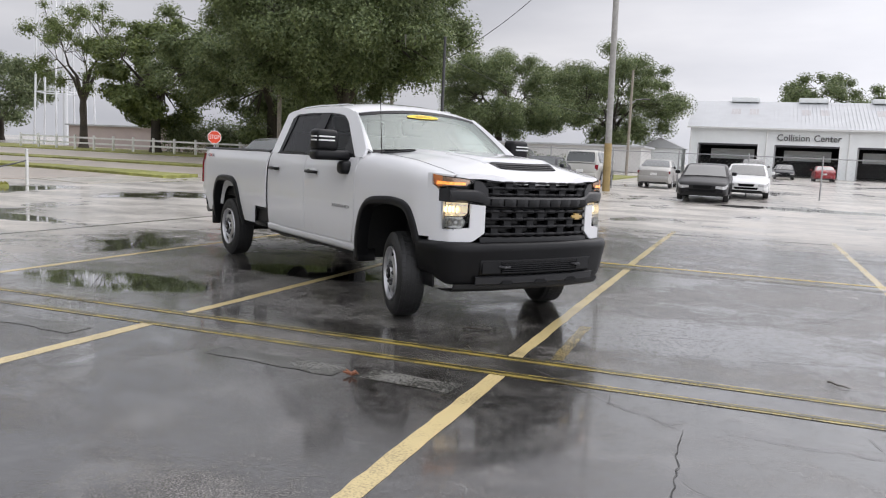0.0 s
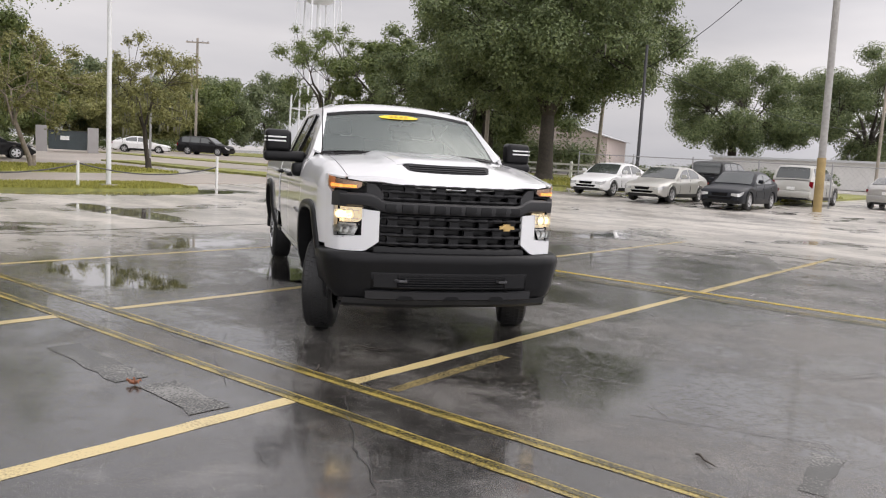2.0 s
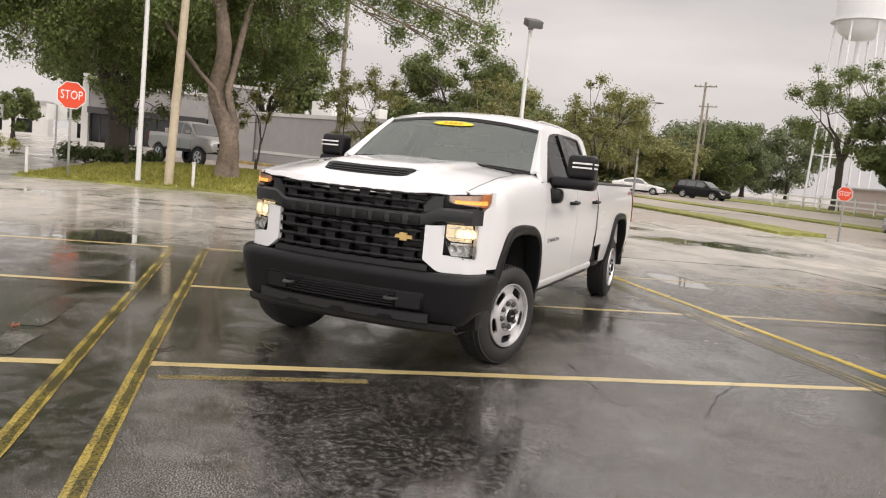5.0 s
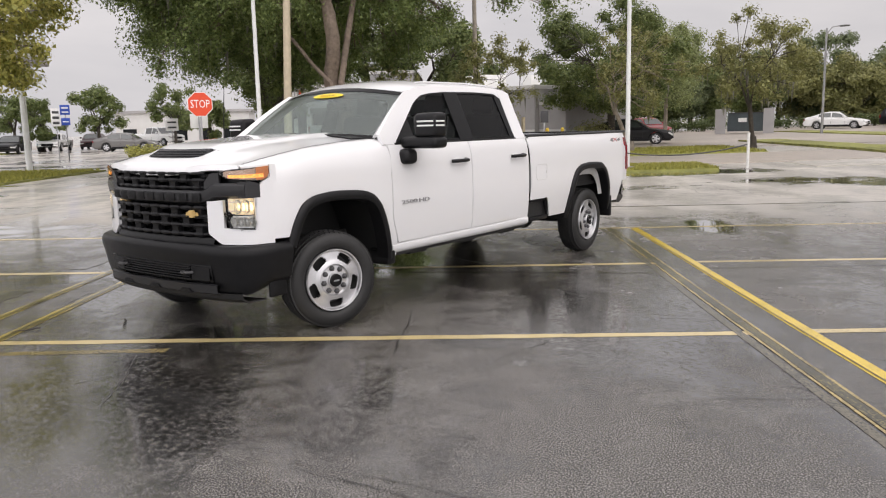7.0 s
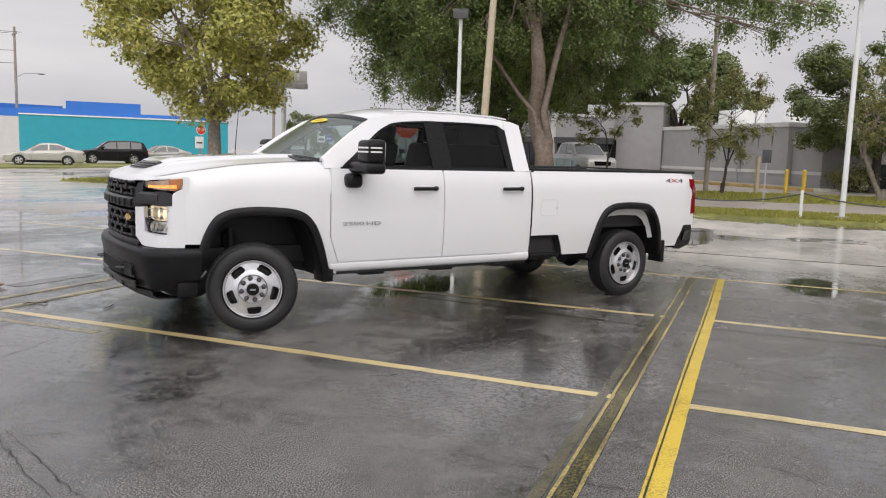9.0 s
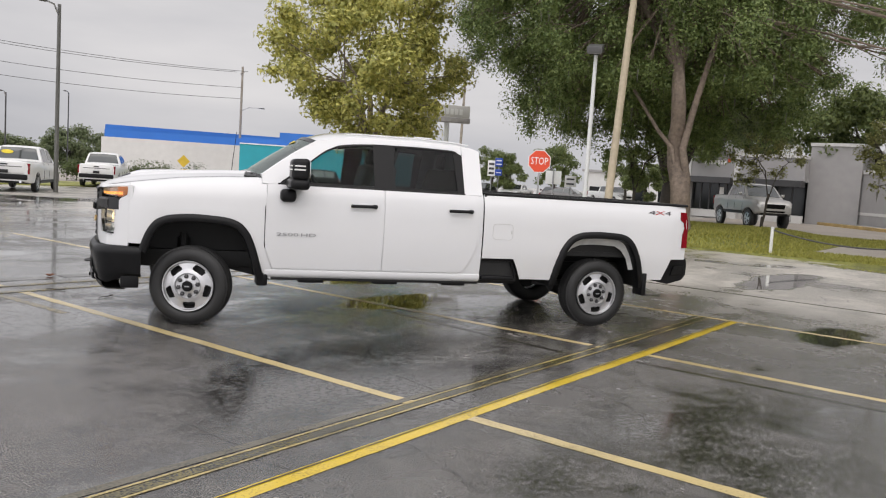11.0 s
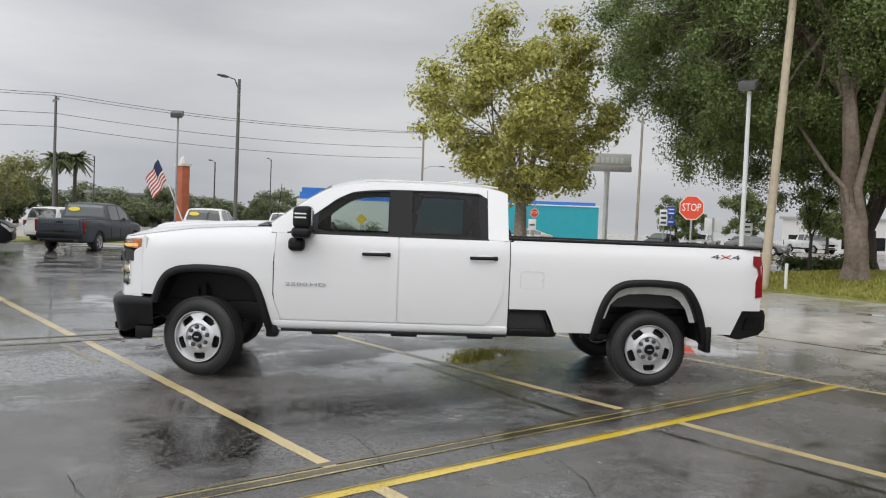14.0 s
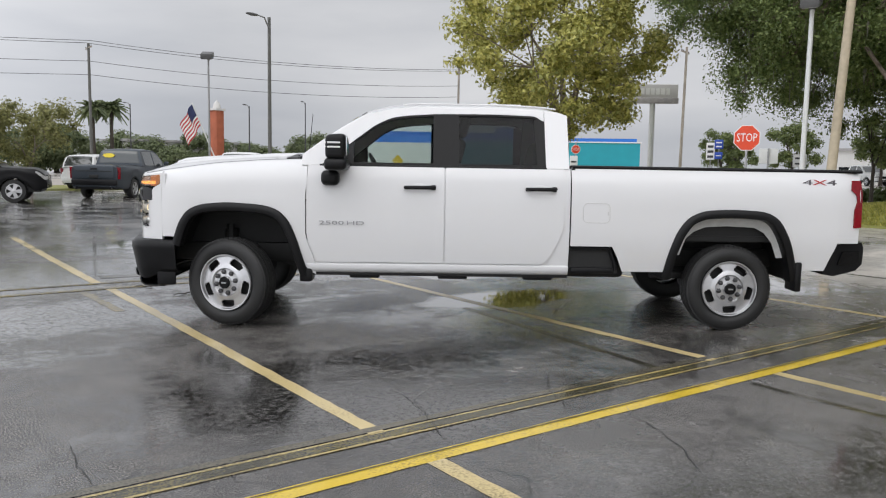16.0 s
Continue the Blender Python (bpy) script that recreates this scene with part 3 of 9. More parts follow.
slab("far_lot", -76, -33.5, -3, 70, 0.03, M_ROAD, "pale asphalt of the neighbouring parking lot", "road", step=4)
slab("concrete_apron", -33, -19.6, 19.5, 24, 0.02, M_CONCRETE, "pale wet concrete apron of the driveway", "pavement", step=3)
slab("grass_corner", -40, -20.5, 24, 26, 0.12, M_GRASS, "grass strip beside the side road", "grass")
slab("cross_road", -33.5, -16, 26, 33.5, 0.012, M_ROAD, "grey side road beside the stop sign", "road", step=3)
slab("grass_strip", -60, -17.5, 33.5, 36, 0.10, M_GRASS, "narrow grass strip along the side road", "grass", step=2.5)
slab("back_road", -76, -26, 36, 50, 0.035, M_ROAD, "brown-grey road behind the grass strip", "road", step=4)
slab("grass_field", -26, -8, 38.2, 62, 0.10, M_GRASS, "green grass under the big oak behind the fence", "grass", step=2.5)
slab("grass_far_field", -76, -26, 50, 62, 0.10, M_GRASS, "green grass behind the white fence", "grass", step=4)
slab("grass_far_south", -60, 20, -34, -27, 0.06, M_GRASS, "green verge beyond the dealer's lot", "grass", step=3)
slab("main_road", -90, 60, -54, -34, 0.02, M_ROAD, "wide grey main road beyond the lot", "road", step=5)

# blades of grass on the nearest verges
def blades(name, x0, x1, y0, y1, h, count, size):
    rs = np.random.RandomState(7)
    vs, fs = [], []
    for i in range(count):
        x, y = rs.uniform(x0, x1), rs.uniform(y0, y1)
        z = ground_z(x, y) + h - 0.01
        a, s = rs.uniform(0, 6.28), size * rs.uniform(0.5, 1.3)
        dx, dy = math.cos(a) * s * 0.35, math.sin(a) * s * 0.35
        lx, ly = rs.normal(0, 0.4 * s, 2)
        k = len(vs)
        vs += [(x - dx, y - dy, z), (x + dx, y + dy, z), (x + lx, y + ly, z + s)]
        fs.append((k, k + 1, k + 2))
    return tagged(mesh_part(name, vs, fs, M_BLADE), "short uneven green grass blades", "grass", kind="stuff")


blades("grass_tufts", -22.15, -19.62, 9, 16.6, 0.06, 14000, 0.08)
blades("lawn_grass_tufts", -33.4, -19.62, -0.4, 9, 0.06, 40000, 0.09)
blades("island_grass_tufts", -33.4, -27.6, 9, 21, 0.06, 16000, 0.10)
blades("patch_grass_tufts", -26.9, -19.65, -13.9, -5.6, 0.06, 12000, 0.10)
blades("field_grass_tufts", -25.9, -8.1, 38.4, 50, 0.10, 12000, 0.16)


LINES = []


def line(x0, y0, x1, y1, w, material, label, jag=0.006, z=0.004):
    """A painted line with slightly ragged edges; each lies a hair above the last."""
    LINES.append(1)
    z = z * 0.3 + 0.00017 * (len(LINES) % 8) + (0.0014 if abs(x1 - x0) > abs(y1 - y0) else 0.0)
    rs = random.Random(int(1000 * (x0 + 3 * y0 + 7 * x1)))
    bm = bmesh.new()
    d = Vector((x1 - x0, y1 - y0, 0))
    nrm = Vector((-d.y, d.x, 0)).normalized()
    k = max(2, int(d.length / 0.12))
    rows = []
    for i in range(k + 1):
        q = Vector((x0, y0, 0)) + d * (i / k)
        wob = 0.004 * math.sin(i * 0.13 + x0)
        row = []
        for s in (-0.5, 0.5):
            r = q + nrm * (s * w + wob + rs.uniform(-jag, jag))
            row.append((r.x, r.y, ground_z(r.x, r.y) + z))
        rows.append(row)
    sheet(bm, rows)
    return tagged(part("parking_line", bm, material, smooth=False), label, "parking line", kind="structure")


STALL = "worn pale yellow painted parking stall line on wet asphalt"
for x in (-1.25, -4.17, -7.15):
    line(x, 5.46, x, 11.17 if x > -7 else 17.6, 0.10, M_PALE_YELLOW, STALL)
for x in (-1.21, -4.15, -7.05):
    line(x, 5.0, x, -1.2, 0.115, M_PALE_YELLOW, STALL)
for x in (-1.28, -4.22, 1.92):
    line(x, 11.5 if x < 0 else 10.6, x, 18.2, 0.10, M_PALE_YELLOW, STALL)
for x in (4.9, 1.9):
    line(x, 5.46, x, 8.2, 0.09, M_FADED, "faded old stall line, nearly worn away")
line(-10.1, 5.4, -10.1, 17.0, 0.09, M_FADED, "faded old stall line, nearly worn away")
line(-10.1, 17.0, 1.9, 17.6, 0.08, M_FADED, "faded old cross line, nearly worn away")
line(-7.1, 5.02, 9.0, 5.12, 0.10, M_DULL_YELLOW, "worn yellow painted line over a sealed joint", 0.003)
line(-7.1, 5.44, 9.0, 5.54, 0.105, M_DULL_YELLOW, "worn yellow painted line over a sealed joint", 0.003)
line(-7.12, 11.47, 3.5, 11.53, 0.115, M_YELLOW, "bright yellow painted line across the stalls", 0.0025)
line(-7.12, 11.00, 4.0, 11.02, 0.065, M_BAND, "faded double line with a dark joint", 0.003)
line(-7.12, 11.16, 4.0, 11.195, 0.022, M_BAND_EDGE, "thin yellow edge of the faded line", 0.002, 0.008)
line(-7.12, 11.06, 4.0, 11.085, 0.02, M_BAND_EDGE, "thin yellow edge of the faded line", 0.002, 0.008)
for yy in (5.03, 5.45):
    line(-7.1, yy, 9.0, yy + 0.10, 0.048, M_WORN, "dull worn core along the painted line", 0.005, 0.012)
line(-7.12, 11.11, 4.0, 11.14, 0.075, M_CORE, "dark olive core of the faded double line", 0.004, 0.006)
line(-7.12, 11.435, 3.5, 11.495, 0.010, M_CRACK, "thin dark joint along the yellow line", 0.002, 0.012)
line(-0.96, 5.6, -1.0, 6.9, 0.09, M_FADED_YELLOW, "faded old stall line beside the new one")
line(-3.9, 8.4, -3.62, 11.0, 0.07, M_FADED, "faded old stall line beside the new one")
line(-3.83, 11.6, -3.86, 14.5, 0.06, M_FADED, "faded old stall line beside the new one")
for a, b in ((-3.2, -2.15), (-1.98, -1.35), (-6.0, -4.4)):
    line(a, 4.6, b, 4.55, 0.22, M_GHOST, "pale ghost of a worn-off painted bar", 0.02)
line(1.36, 6.5, 1.42, 5.9, 0.14, M_GHOST, "pale ghost of a worn-off painted bar", 0.02)


def crack(x0, y0, x1, y1, w=0.012, seed=1, sway=0.05):
    """A wandering open crack in the asphalt, with small side cracks."""
    rs = random.Random(seed)
    bm = bmesh.new()
    def run(a, b, w0, depth):
        d = b - a
        k = max(4, int(d.length / 0.05))
        nrm = Vector((-d.y, d.x, 0)).normalized()
        off, rows, trail = 0.0, [], []
        for i in range(k + 1):
            off = off * 0.9 + rs.uniform(-sway, sway) * 0.55
            q = a + d * (i / k) + nrm * off * math.sin(math.pi * min(1, (i + 0.5) / k))
            trail.append(q)
            ww = w0 * rs.uniform(0.3, 1.3) * (0.4 + 0.6 * math.sin(math.pi * (i + 1) / (k + 2)))
            rows.append([(q.x + nrm.x * s * ww, q.y + nrm.y * s * ww, ground_z(q.x, q.y) + 0.0052) for s in (-0.5, 0.5)])
        sheet(bm, rows)
        if depth:
            for j in range(max(1, k // 12)):
                q = trail[rs.randrange(2, k)]
                t = rs.uniform(0, 6.28)
                run(q, q + Vector((math.cos(t), math.sin(t), 0)) * rs.uniform(0.12, 0.35), w0 * 0.6, 0)
    run(Vector((x0, y0, 0)), Vector((x1, y1, 0)), w, 1)
    return tagged(part("asphalt_crack", bm, M_CRACK, smooth=False), "dark open crack wandering across the wet asphalt", "crack", kind="structure")


for i, c in enumerate(((-2.35, 8.59, -0.35, 8.46), (-1.06, 5.3, -0.4, 4.72), (-0.45, 4.75, 0.02, 4.45), (0.02, 4.45, 0.05, 3.3), (0.25, 4.52, 1.4, 4.5), (0.57, 12.0, 0.97, 17.4), (0.9, 8.2, 1.85, 10.5), (-0.8, 6.75, 0.15, 6.95),
                        (0.3, 6.33, 1.3, 6.7), (-3.4, 5.4, -2.4, 5.38), (-2.4, 5.3, -1.7, 4.9), (0.11, 10.4, 0.13, 10.95), (-1.76, 10.4, -1.5, 11.3), (0.95, 8.2, 1.4, 9.1), (-0.4, 9.0, -1.3, 9.8),
                        (-5.2, 8.6, -4.3, 9.2), (-2.9, 10.6, -2.4, 11.3), (2.4, 9.5, 3.4, 11.8), (-0.6, 11.6, -0.3, 12.3), (-2.7, 11.5, -2.2, 12.4), (-9, 12, -6, 14), (-9.5, 3, -6.5, 3.6), (2, 14, 6, 19), (-6, 15, -2, 16))):
    crack(*c, w=0.0065, seed=i + 3, sway=0.03)

# litter on the asphalt
def stick(x, y, a, length):
    bm = bmesh.new()
    pts = [(x + math.cos(a) * length * t, y + math.sin(a) * length * t + 0.012 * math.sin(t * 7), 0.012 + 0.004 * math.sin(t * 11)) for t in span(0, 1, 6)]
    tube(bm, pts, 0.007, 6, 0.003)
    tagged(part("twig", bm, M_BARK), "small dark wet twig lying on the asphalt", "twig")


stick(0.85, 5.96, -0.6, 0.16)
stick(-1.66, 5.62, -0.9, 0.22)
stick(-1.9, 6.2, 0.4, 0.25)
bm = bmesh.new()
for i in range(5):
    t = radians(72 * i)
    q = Vector((-2.04 + 0.05 * math.cos(t), 4.49 + 0.04 * math.sin(t), 0.02))
    tube(bm, [(-2.04, 4.49, 0.015), (q.x - 0.01, q.y, 0.03), tuple(q)], 0.012, 5, 0.002)
tagged(part("fallen_leaf", bm, M_LEAFLITTER), "crumpled reddish dead leaf lying on asphalt", "leaf")

# ---- the white pickup truck: x ahead from the front axle, y to its left ----
TRUCK = thing("pickup_truck", pose(-2.142, 7.22, 0, 0, 0, -34.66), "white crew-cab heavy-duty pickup truck with black bumper and grille, headlights on", "pickup truck")
SIDE = [(0.44, 0.935), (0.50, 0.955), (0.56, 0.975), (0.72, 0.992), (0.90, 1.0), (1.10, 0.998), (1.22, 0.990), (1.31, 0.978), (1.36, 0.960), (1.40, 0.938)]
ARCH_F = [(-0.70, 0.44), (-0.66, 0.56), (-0.60, 0.76), (-0.54, 0.90), (-0.46, 0.99), (-0.34, 1.035), (-0.02, 1.055), (0.20, 1.035), (0.31, 0.985), (0.38, 0.88), (0.44, 0.70)]
ARCH_R = [(-4.96, 0.46), (-4.90, 0.66), (-4.84, 0.83), (-4.75, 0.98), (-4.64, 1.045), (-4.34, 1.06), (-4.10, 1.045), (-3.97, 0.985), (-3.88, 0.86), (-3.82, 0.68), (-3.78, 0.46)]
ROOFLINE = [(-2.93, 1.855), (-2.86, 1.885), (-2.70, 1.902), (-2.3, 1.915), (-1.9, 1.912), (-1.6, 1.910), (-1.38, 1.888), (-1.20, 1.838), (-1.0, 1.728), (-0.80, 1.588), (-0.64, 1.468), (-0.58, 1.42)]
WINTOP = [(-2.72, 1.80), (-2.66, 1.848), (-2.3, 1.858), (-1.8, 1.852), (-1.55, 1.835), (-1.40, 1.812), (-1.26, 1.744), (-1.10, 1.620), (-0.96, 1.512), (-0.81, 1.40)]


def up_y(z):
    return 0.938 - (z - 1.40) * 0.445


def both(build, *names_args):
    for s in (1, -1):
        build(s)


def side_strip(s, xs, zlo, zhi, n=10, yfn=None, off=0.0):
    """Columns of points over the body side between two heights."""
    rows = []
    for x in xs:
        a, b = zlo(x), zhi(x)
        rows.append([(x, s * ((yfn(x, z) if yfn else soft(z, SIDE)) + off), z) for z in span(a, b, n)])
    return rows


def fender_y(x, z):
    y = soft(z, SIDE)
    k = max(0.0, x - 0.30)
    return y - 0.85 * k * k - 0.02 * smooth01((x + 0.75) / 0.9)


HOOD_EDGE = [(-0.72, 1.445), (-0.3, 1.428), (0.1, 1.395), (0.35, 1.358), (0.55, 1.326), (0.66, 1.306), (0.75, 1.290)]


def plan_front(y):
    """How far ahead the grille's face stands at y."""
    return 0.885 - 0.20 * (abs(y) / 0.9) ** 2.6


def hood_z(x, y):
    front = plan_front(y)
    base = lerp(x, [(-0.75, 1.475), (-0.3, 1.46), (0.2, 1.425), (0.5, 1.39), (0.70, 1.345), (0.82, 1.30), (0.90, 1.245)])
    edge = lerp(x, HOOD_EDGE)
    t = smooth01((abs(y) - 0.40) / 0.42)
    z = base + (edge - base) * t
    dome = smooth01((0.47 - abs(y)) / 0.12) * smooth01((0.72 - x) / 0.25) * 0.030
    return z + dome


# hood
bm = bmesh.new()
rows = []
for u in span(0, 1, 26):
    row = []
    for y in span(-0.80, 0.80, 40):
        f = plan_front(y) - 0.005
        back = -0.60 - 0.10 * (abs(y) / 0.8) ** 2
        x = f + (back - f) * (u ** 1.35)
        row.append((x, y, hood_z(x, y) - (0.035 if u == 0 else 0.0)))
    rows.append(row)
sheet(bm, rows)
thicken(bm, 0.02)
hood = part("hood", bm, M_WHITE, TRUCK)
# scoop: a low white brow behind a black inset with louvres
bm = bmesh.new()
rows = []
for u in span(0, 1, 8):
    row = []
    for y in span(-0.40, 0.40, 20):
        e = smooth01((0.40 - abs(y)) / 0.10)
        x = 0.595 - 0.60 * u - 0.03 * (abs(y) / 0.40) ** 2
        row.append((x, y, hood_z(x, y) + 0.003 + 0.016 * e * (1 - smooth01(u * 1.1))))
    rows.append(row)
sheet(bm, rows)
thicken(bm, 0.012)
part("scoop_brow", bm, M_WHITE, hood)
bm = bmesh.new()
rows = []
for u in span(0, 1, 5):
    w = 0.345 + 0.03 * u
    rows.append([(0.718 - 0.125 * u - 0.03 * (y / 0.4) ** 2, y, hood_z(0.718 - 0.125 * u, y) + 0.005 + 0.014 * u * smooth01((w - abs(y)) / 0.05)) for y in span(-w, w, 16)])
sheet(bm, rows)
thicken(bm, 0.01)
part("scoop_mouth", bm, M_GLOSS_BLACK, hood, "black hood scoop insert")
for k in range(3):
    bm = bmesh.new()
    x = 0.695 - 0.032 * k
    tube(bm, [(x - 0.03 * (y / 0.4) ** 2, y, hood_z(x, y) + 0.010 + 0.004 * k) for y in span(-0.31, 0.31, 8)], 0.005, 6)
    part("scoop_louvre", bm, M_DARK_GREY, hood, "grey louvre of the hood scoop")


for s in (1, -1):
    bm = bmesh.new()
    tube(bm, [(x, s * 0.803, lerp(x, HOOD_EDGE) + 0.001) for x in span(-0.66, 0.70, 24)], 0.0026, 5)
    part("hood_seam", bm, M_LAMPHEAD, hood, "dark shut line of the hood")


def door_rake(z):
    """How far the front door's leading edge falls back towards the sill, and a little at the belt."""
    return 0.085 * smooth01((0.82 - z) / 0.30) + 0.012 * smooth01((z - 1.22) / 0.16) - 0.012


def fender(s):
    bm = bmesh.new()
    xs = span(-0.696, -0.44, 14) + span(-0.44, 0.28, 16)[1:] + span(0.28, 0.43, 8)[1:] + span(0.43, 0.56, 5)[1:]
    rows = []
    for x in xs:
        lo = lerp(x, ARCH_F) + 0.0 if x <= 0.425 else 0.765
        top = lerp(x, HOOD_EDGE)
        zs = 1.16 if x < 0.5 else 1.13
        back = x == xs[0]
        row = [(x - (door_rake(z) if back else 0.0), s * fender_y(x, z), z) for z in span(lo, zs, 8)]
        y0 = fender_y(x, zs)
        for t in span(0, 1, 9)[1:]:
            a = t * math.pi / 2
            row.append((x, s * (0.805 + (y0 - 0.805) * math.cos(a) ** 0.85), zs + (top - zs) * math.sin(a) ** 0.95))
        rows.append(row)
    sheet(bm, rows)
    thicken(bm, 0.012)
    part("fender", bm, M_WHITE, TRUCK)
    # black arch trim
    arch_trim(s, ARCH_F, "arch_trim", fender_y)


def arch_trim(s, curve, name, yfn):
    pts = []
    for (x0, z0), (x1, z1) in zip(curve, curve[1:]):
        for t in span(0, 1, 4)[:-1]:
            pts.append((x0 + (x1 - x0) * t, z0 + (z1 - z0) * t))
    pts.append(curve[-1])
    # round the corners a little
    for _ in range(2):
        pts = [pts[0]] + [((a[0] + 2 * b[0] + c[0]) / 4, (a[1] + 2 * b[1] + c[1]) / 4) for a, b, c in zip(pts, pts[1:], pts[2:])] + [pts[-1]]
    cx = (curve[0][0] + curve[-1][0]) / 2
    bm = bmesh.new()
    rows = []
    for i, (x, z) in enumerate(pts):
        a, b = pts[max(0, i - 1)], pts[min(len(pts) - 1, i + 1)]
        d = Vector((b[0] - a[0], 0, b[1] - a[1])).normalized()
        nrm = Vector((-d.z, 0, d.x))
        if nrm.dot(Vector((x - cx, 0, z - 0.5))) < 0:
            nrm = -nrm
        y = yfn(x, z)
        row = []
        for o, dy in ((0.014, -0.004), (0.012, 0.014), (-0.004, 0.030), (-0.035, 0.034), (-0.056, 0.026), (-0.062, 0.0), (-0.062, -0.09)):
            row.append((x + nrm.x * o, s * (y + dy), z + nrm.z * o))
        rows.append(row)
    sheet(bm, rows)
    thicken(bm, 0.006)
    part(name, bm, M_BLACK_PLASTIC, TRUCK, "black plastic wheel arch trim")
    # wheel well
    bm = bmesh.new()
    rows = [[(cx + (x - cx) * 0.97, s * y, z - 0.02) for y in (0.94, 0.80, 0.60, 0.46)] for x, z in pts]
    sheet(bm, rows)
    bm.faces.new([bm.verts.new((cx + (x - cx) * 0.97, s * 0.46, z - 0.02)) for x, z in pts])
    part("wheel_well", bm, M_UNDER, TRUCK, "dark inner wheel well")


both(fender)

# cab lower body, doors, sills
def cab_side(s):
    bm = bmesh.new()
    xs = span(-0.70, -2.946, 40)
    sheet(bm, side_strip(s, xs, lambda x: 0.545, lambda x: 1.395, 12, off=-0.013))
    thicken(bm, 0.02)
    part("cab_side", bm, M_WHITE, TRUCK)
    bm = bmesh.new()
    rows = []
    for x in span(-0.70, -2.945, 20):
        rows.append([(x, s * y, z) for y, z in ((0.955, 0.565), (0.972, 0.548), (0.974, 0.520), (0.960, 0.490), (0.935, 0.474), (0.80, 0.470))])
    sheet(bm, rows)
    thicken(bm, 0.01)
    part("sill", bm, M_WHITE, TRUCK)
    # front door
    def door(x0, x1, lo_fn):
        bm = bmesh.new()
        rows = side_strip(s, span(x0, x1, 26), lo_fn, lambda x: 1.392, 14)
        if x0 > -1.0:
            rows[0] = [(q[0] - door_rake(q[2]), q[1], q[2]) for q in rows[0]]
            rows[1] = [(min(q[0], rows[0][i][0] - 0.01), q[1], q[2]) for i, q in enumerate(rows[1])]
            rows[2] = [(min(q[0], rows[0][i][0] - 0.02), q[1], q[2]) for i, q in enumerate(rows[2])]
        sheet(bm, rows)
        thicken(bm, 0.014)
        bmesh.ops.bevel(bm, geom=[e for e in bm.edges if e.calc_face_angle(0) > 1.0], offset=0.004, segments=2, affect="EDGES")
        return part("door", bm, M_WHITE, TRUCK)
    front = door(-0.705 , -1.866, lambda x: 0.565 + 0.10 * smooth01((x + 0.745) / 0.04) * 0.2)
    rear = door(-1.874, -2.893, lambda x: 0.565 + 0.30 * max(0.0, (-2.70 - x) / 0.19) ** 1.8)
    for d, xh in ((front, -1.655), (rear, -2.69)):
        bm = bmesh.new()
        y = soft(1.215, SIDE)
        pts = [(xh + 0.125, s * (y + 0.012), 1.215), (xh + 0.10, s * (y + 0.040), 1.216), (xh, s * (y + 0.046), 1.217), (xh - 0.10, s * (y + 0.040), 1.218), (xh - 0.125, s * (y + 0.012), 1.218)]
        tube(bm, pts, 0.017, 10)
        box(bm, xh - 0.135, xh - 0.095, s * y - 0.01, s * y + 0.012, 1.195, 1.238, 0.006)
        part("door_handle", bm, M_BLACK_PLASTIC, d, "black plastic door handle")
        bm = bmesh.new()
        g = lathe(bm, [(0.0, 0.012), (0.05, 0.010), (0.062, 0.0)], Matrix.Translation((xh, s * (y - 0.004), 1.217)) @ Matrix.Rotation(radians(-90 * s), 4, "X") @ Matrix.Diagonal((1.3, 0.55, 0.5, 1)), 20)
        part("handle_cup", bm, M_WHITE, d)
    # panel below the doors' back: the belt moulding, black
    bm = bmesh.new()
    rows = [[(x, s * (up_y(1.40) + dy), z) for dy, z in ((0.004, 1.378), (0.010, 1.388), (0.006, 1.402), (-0.02, 1.405))] for x in span(-0.80, -2.74, 16)]
    sheet(bm, rows)
    thicken(bm, 0.004)
    part("belt_moulding", bm, M_BLACK_PLASTIC, TRUCK, "black belt moulding under the windows")
    # upper side frame
    bm = bmesh.new()
    cols = span(-0.65, -0.81, 6) + span(-0.81, -1.5, 22)[1:] + span(-1.5, -2.60, 16)[1:] + span(-2.60, -2.73, 6)[1:]
    rows = []
    for x in cols:
        top = soft(x, ROOFLINE)
        lo = 1.392 if x > -0.812 else soft(x, WINTOP)
        rows.append([(x, s * up_y(z), z) for z in span(min(lo, top - 0.01), top, 5)])
    sheet(bm, rows)
    rows = []
    for x in span(-2.735, -2.935, 6):
        top = soft(x, ROOFLINE)
        rows.append([(x, s * (up_y(z) if z > 1.40 else soft(z, SIDE) - 0.0), z) for z in span(1.392, top, 9)])
    sheet(bm, rows)
    thicken(bm, 0.03)
    part("cab_frame", bm, M_WHITE, TRUCK)
    # black surround, B pillar and glass
    bm = bmesh.new()
    rows = []
    for x in span(-0.80, -2.73, 46):
        top = soft(x, WINTOP)
        rows.append([(x, s * (up_y(z) - 0.004), z) for z in (max(top - 0.018, 1.398), top + 0.008)])
    sheet(bm, rows)
    rows = []
    for z in span(1.395, 1.84, 8):
        rows.append([(x, s * (up_y(z) + 0.003), z) for x in (-1.765 , -1.87, -1.985)])
    sheet(bm, rows)
    rows = []
    for z in span(1.395, 1.815, 8):
        rows.append([(x, s * (up_y(z) - 0.003), z) for x in (-2.66 + 0.05 * (z - 1.4), -2.738)])
    sheet(bm, rows)
    rows = [[(x, s * (up_y(1.405) - 0.003), 1.395), (x, s * (up_y(1.425) - 0.003), 1.422)] for x in span(-0.84, -2.72, 10)]
    sheet(bm, rows)
    thicken(bm, 0.012)
    part("window_surround", bm, M_GLOSS_BLACK, TRUCK, "gloss black window surround and centre pillar")
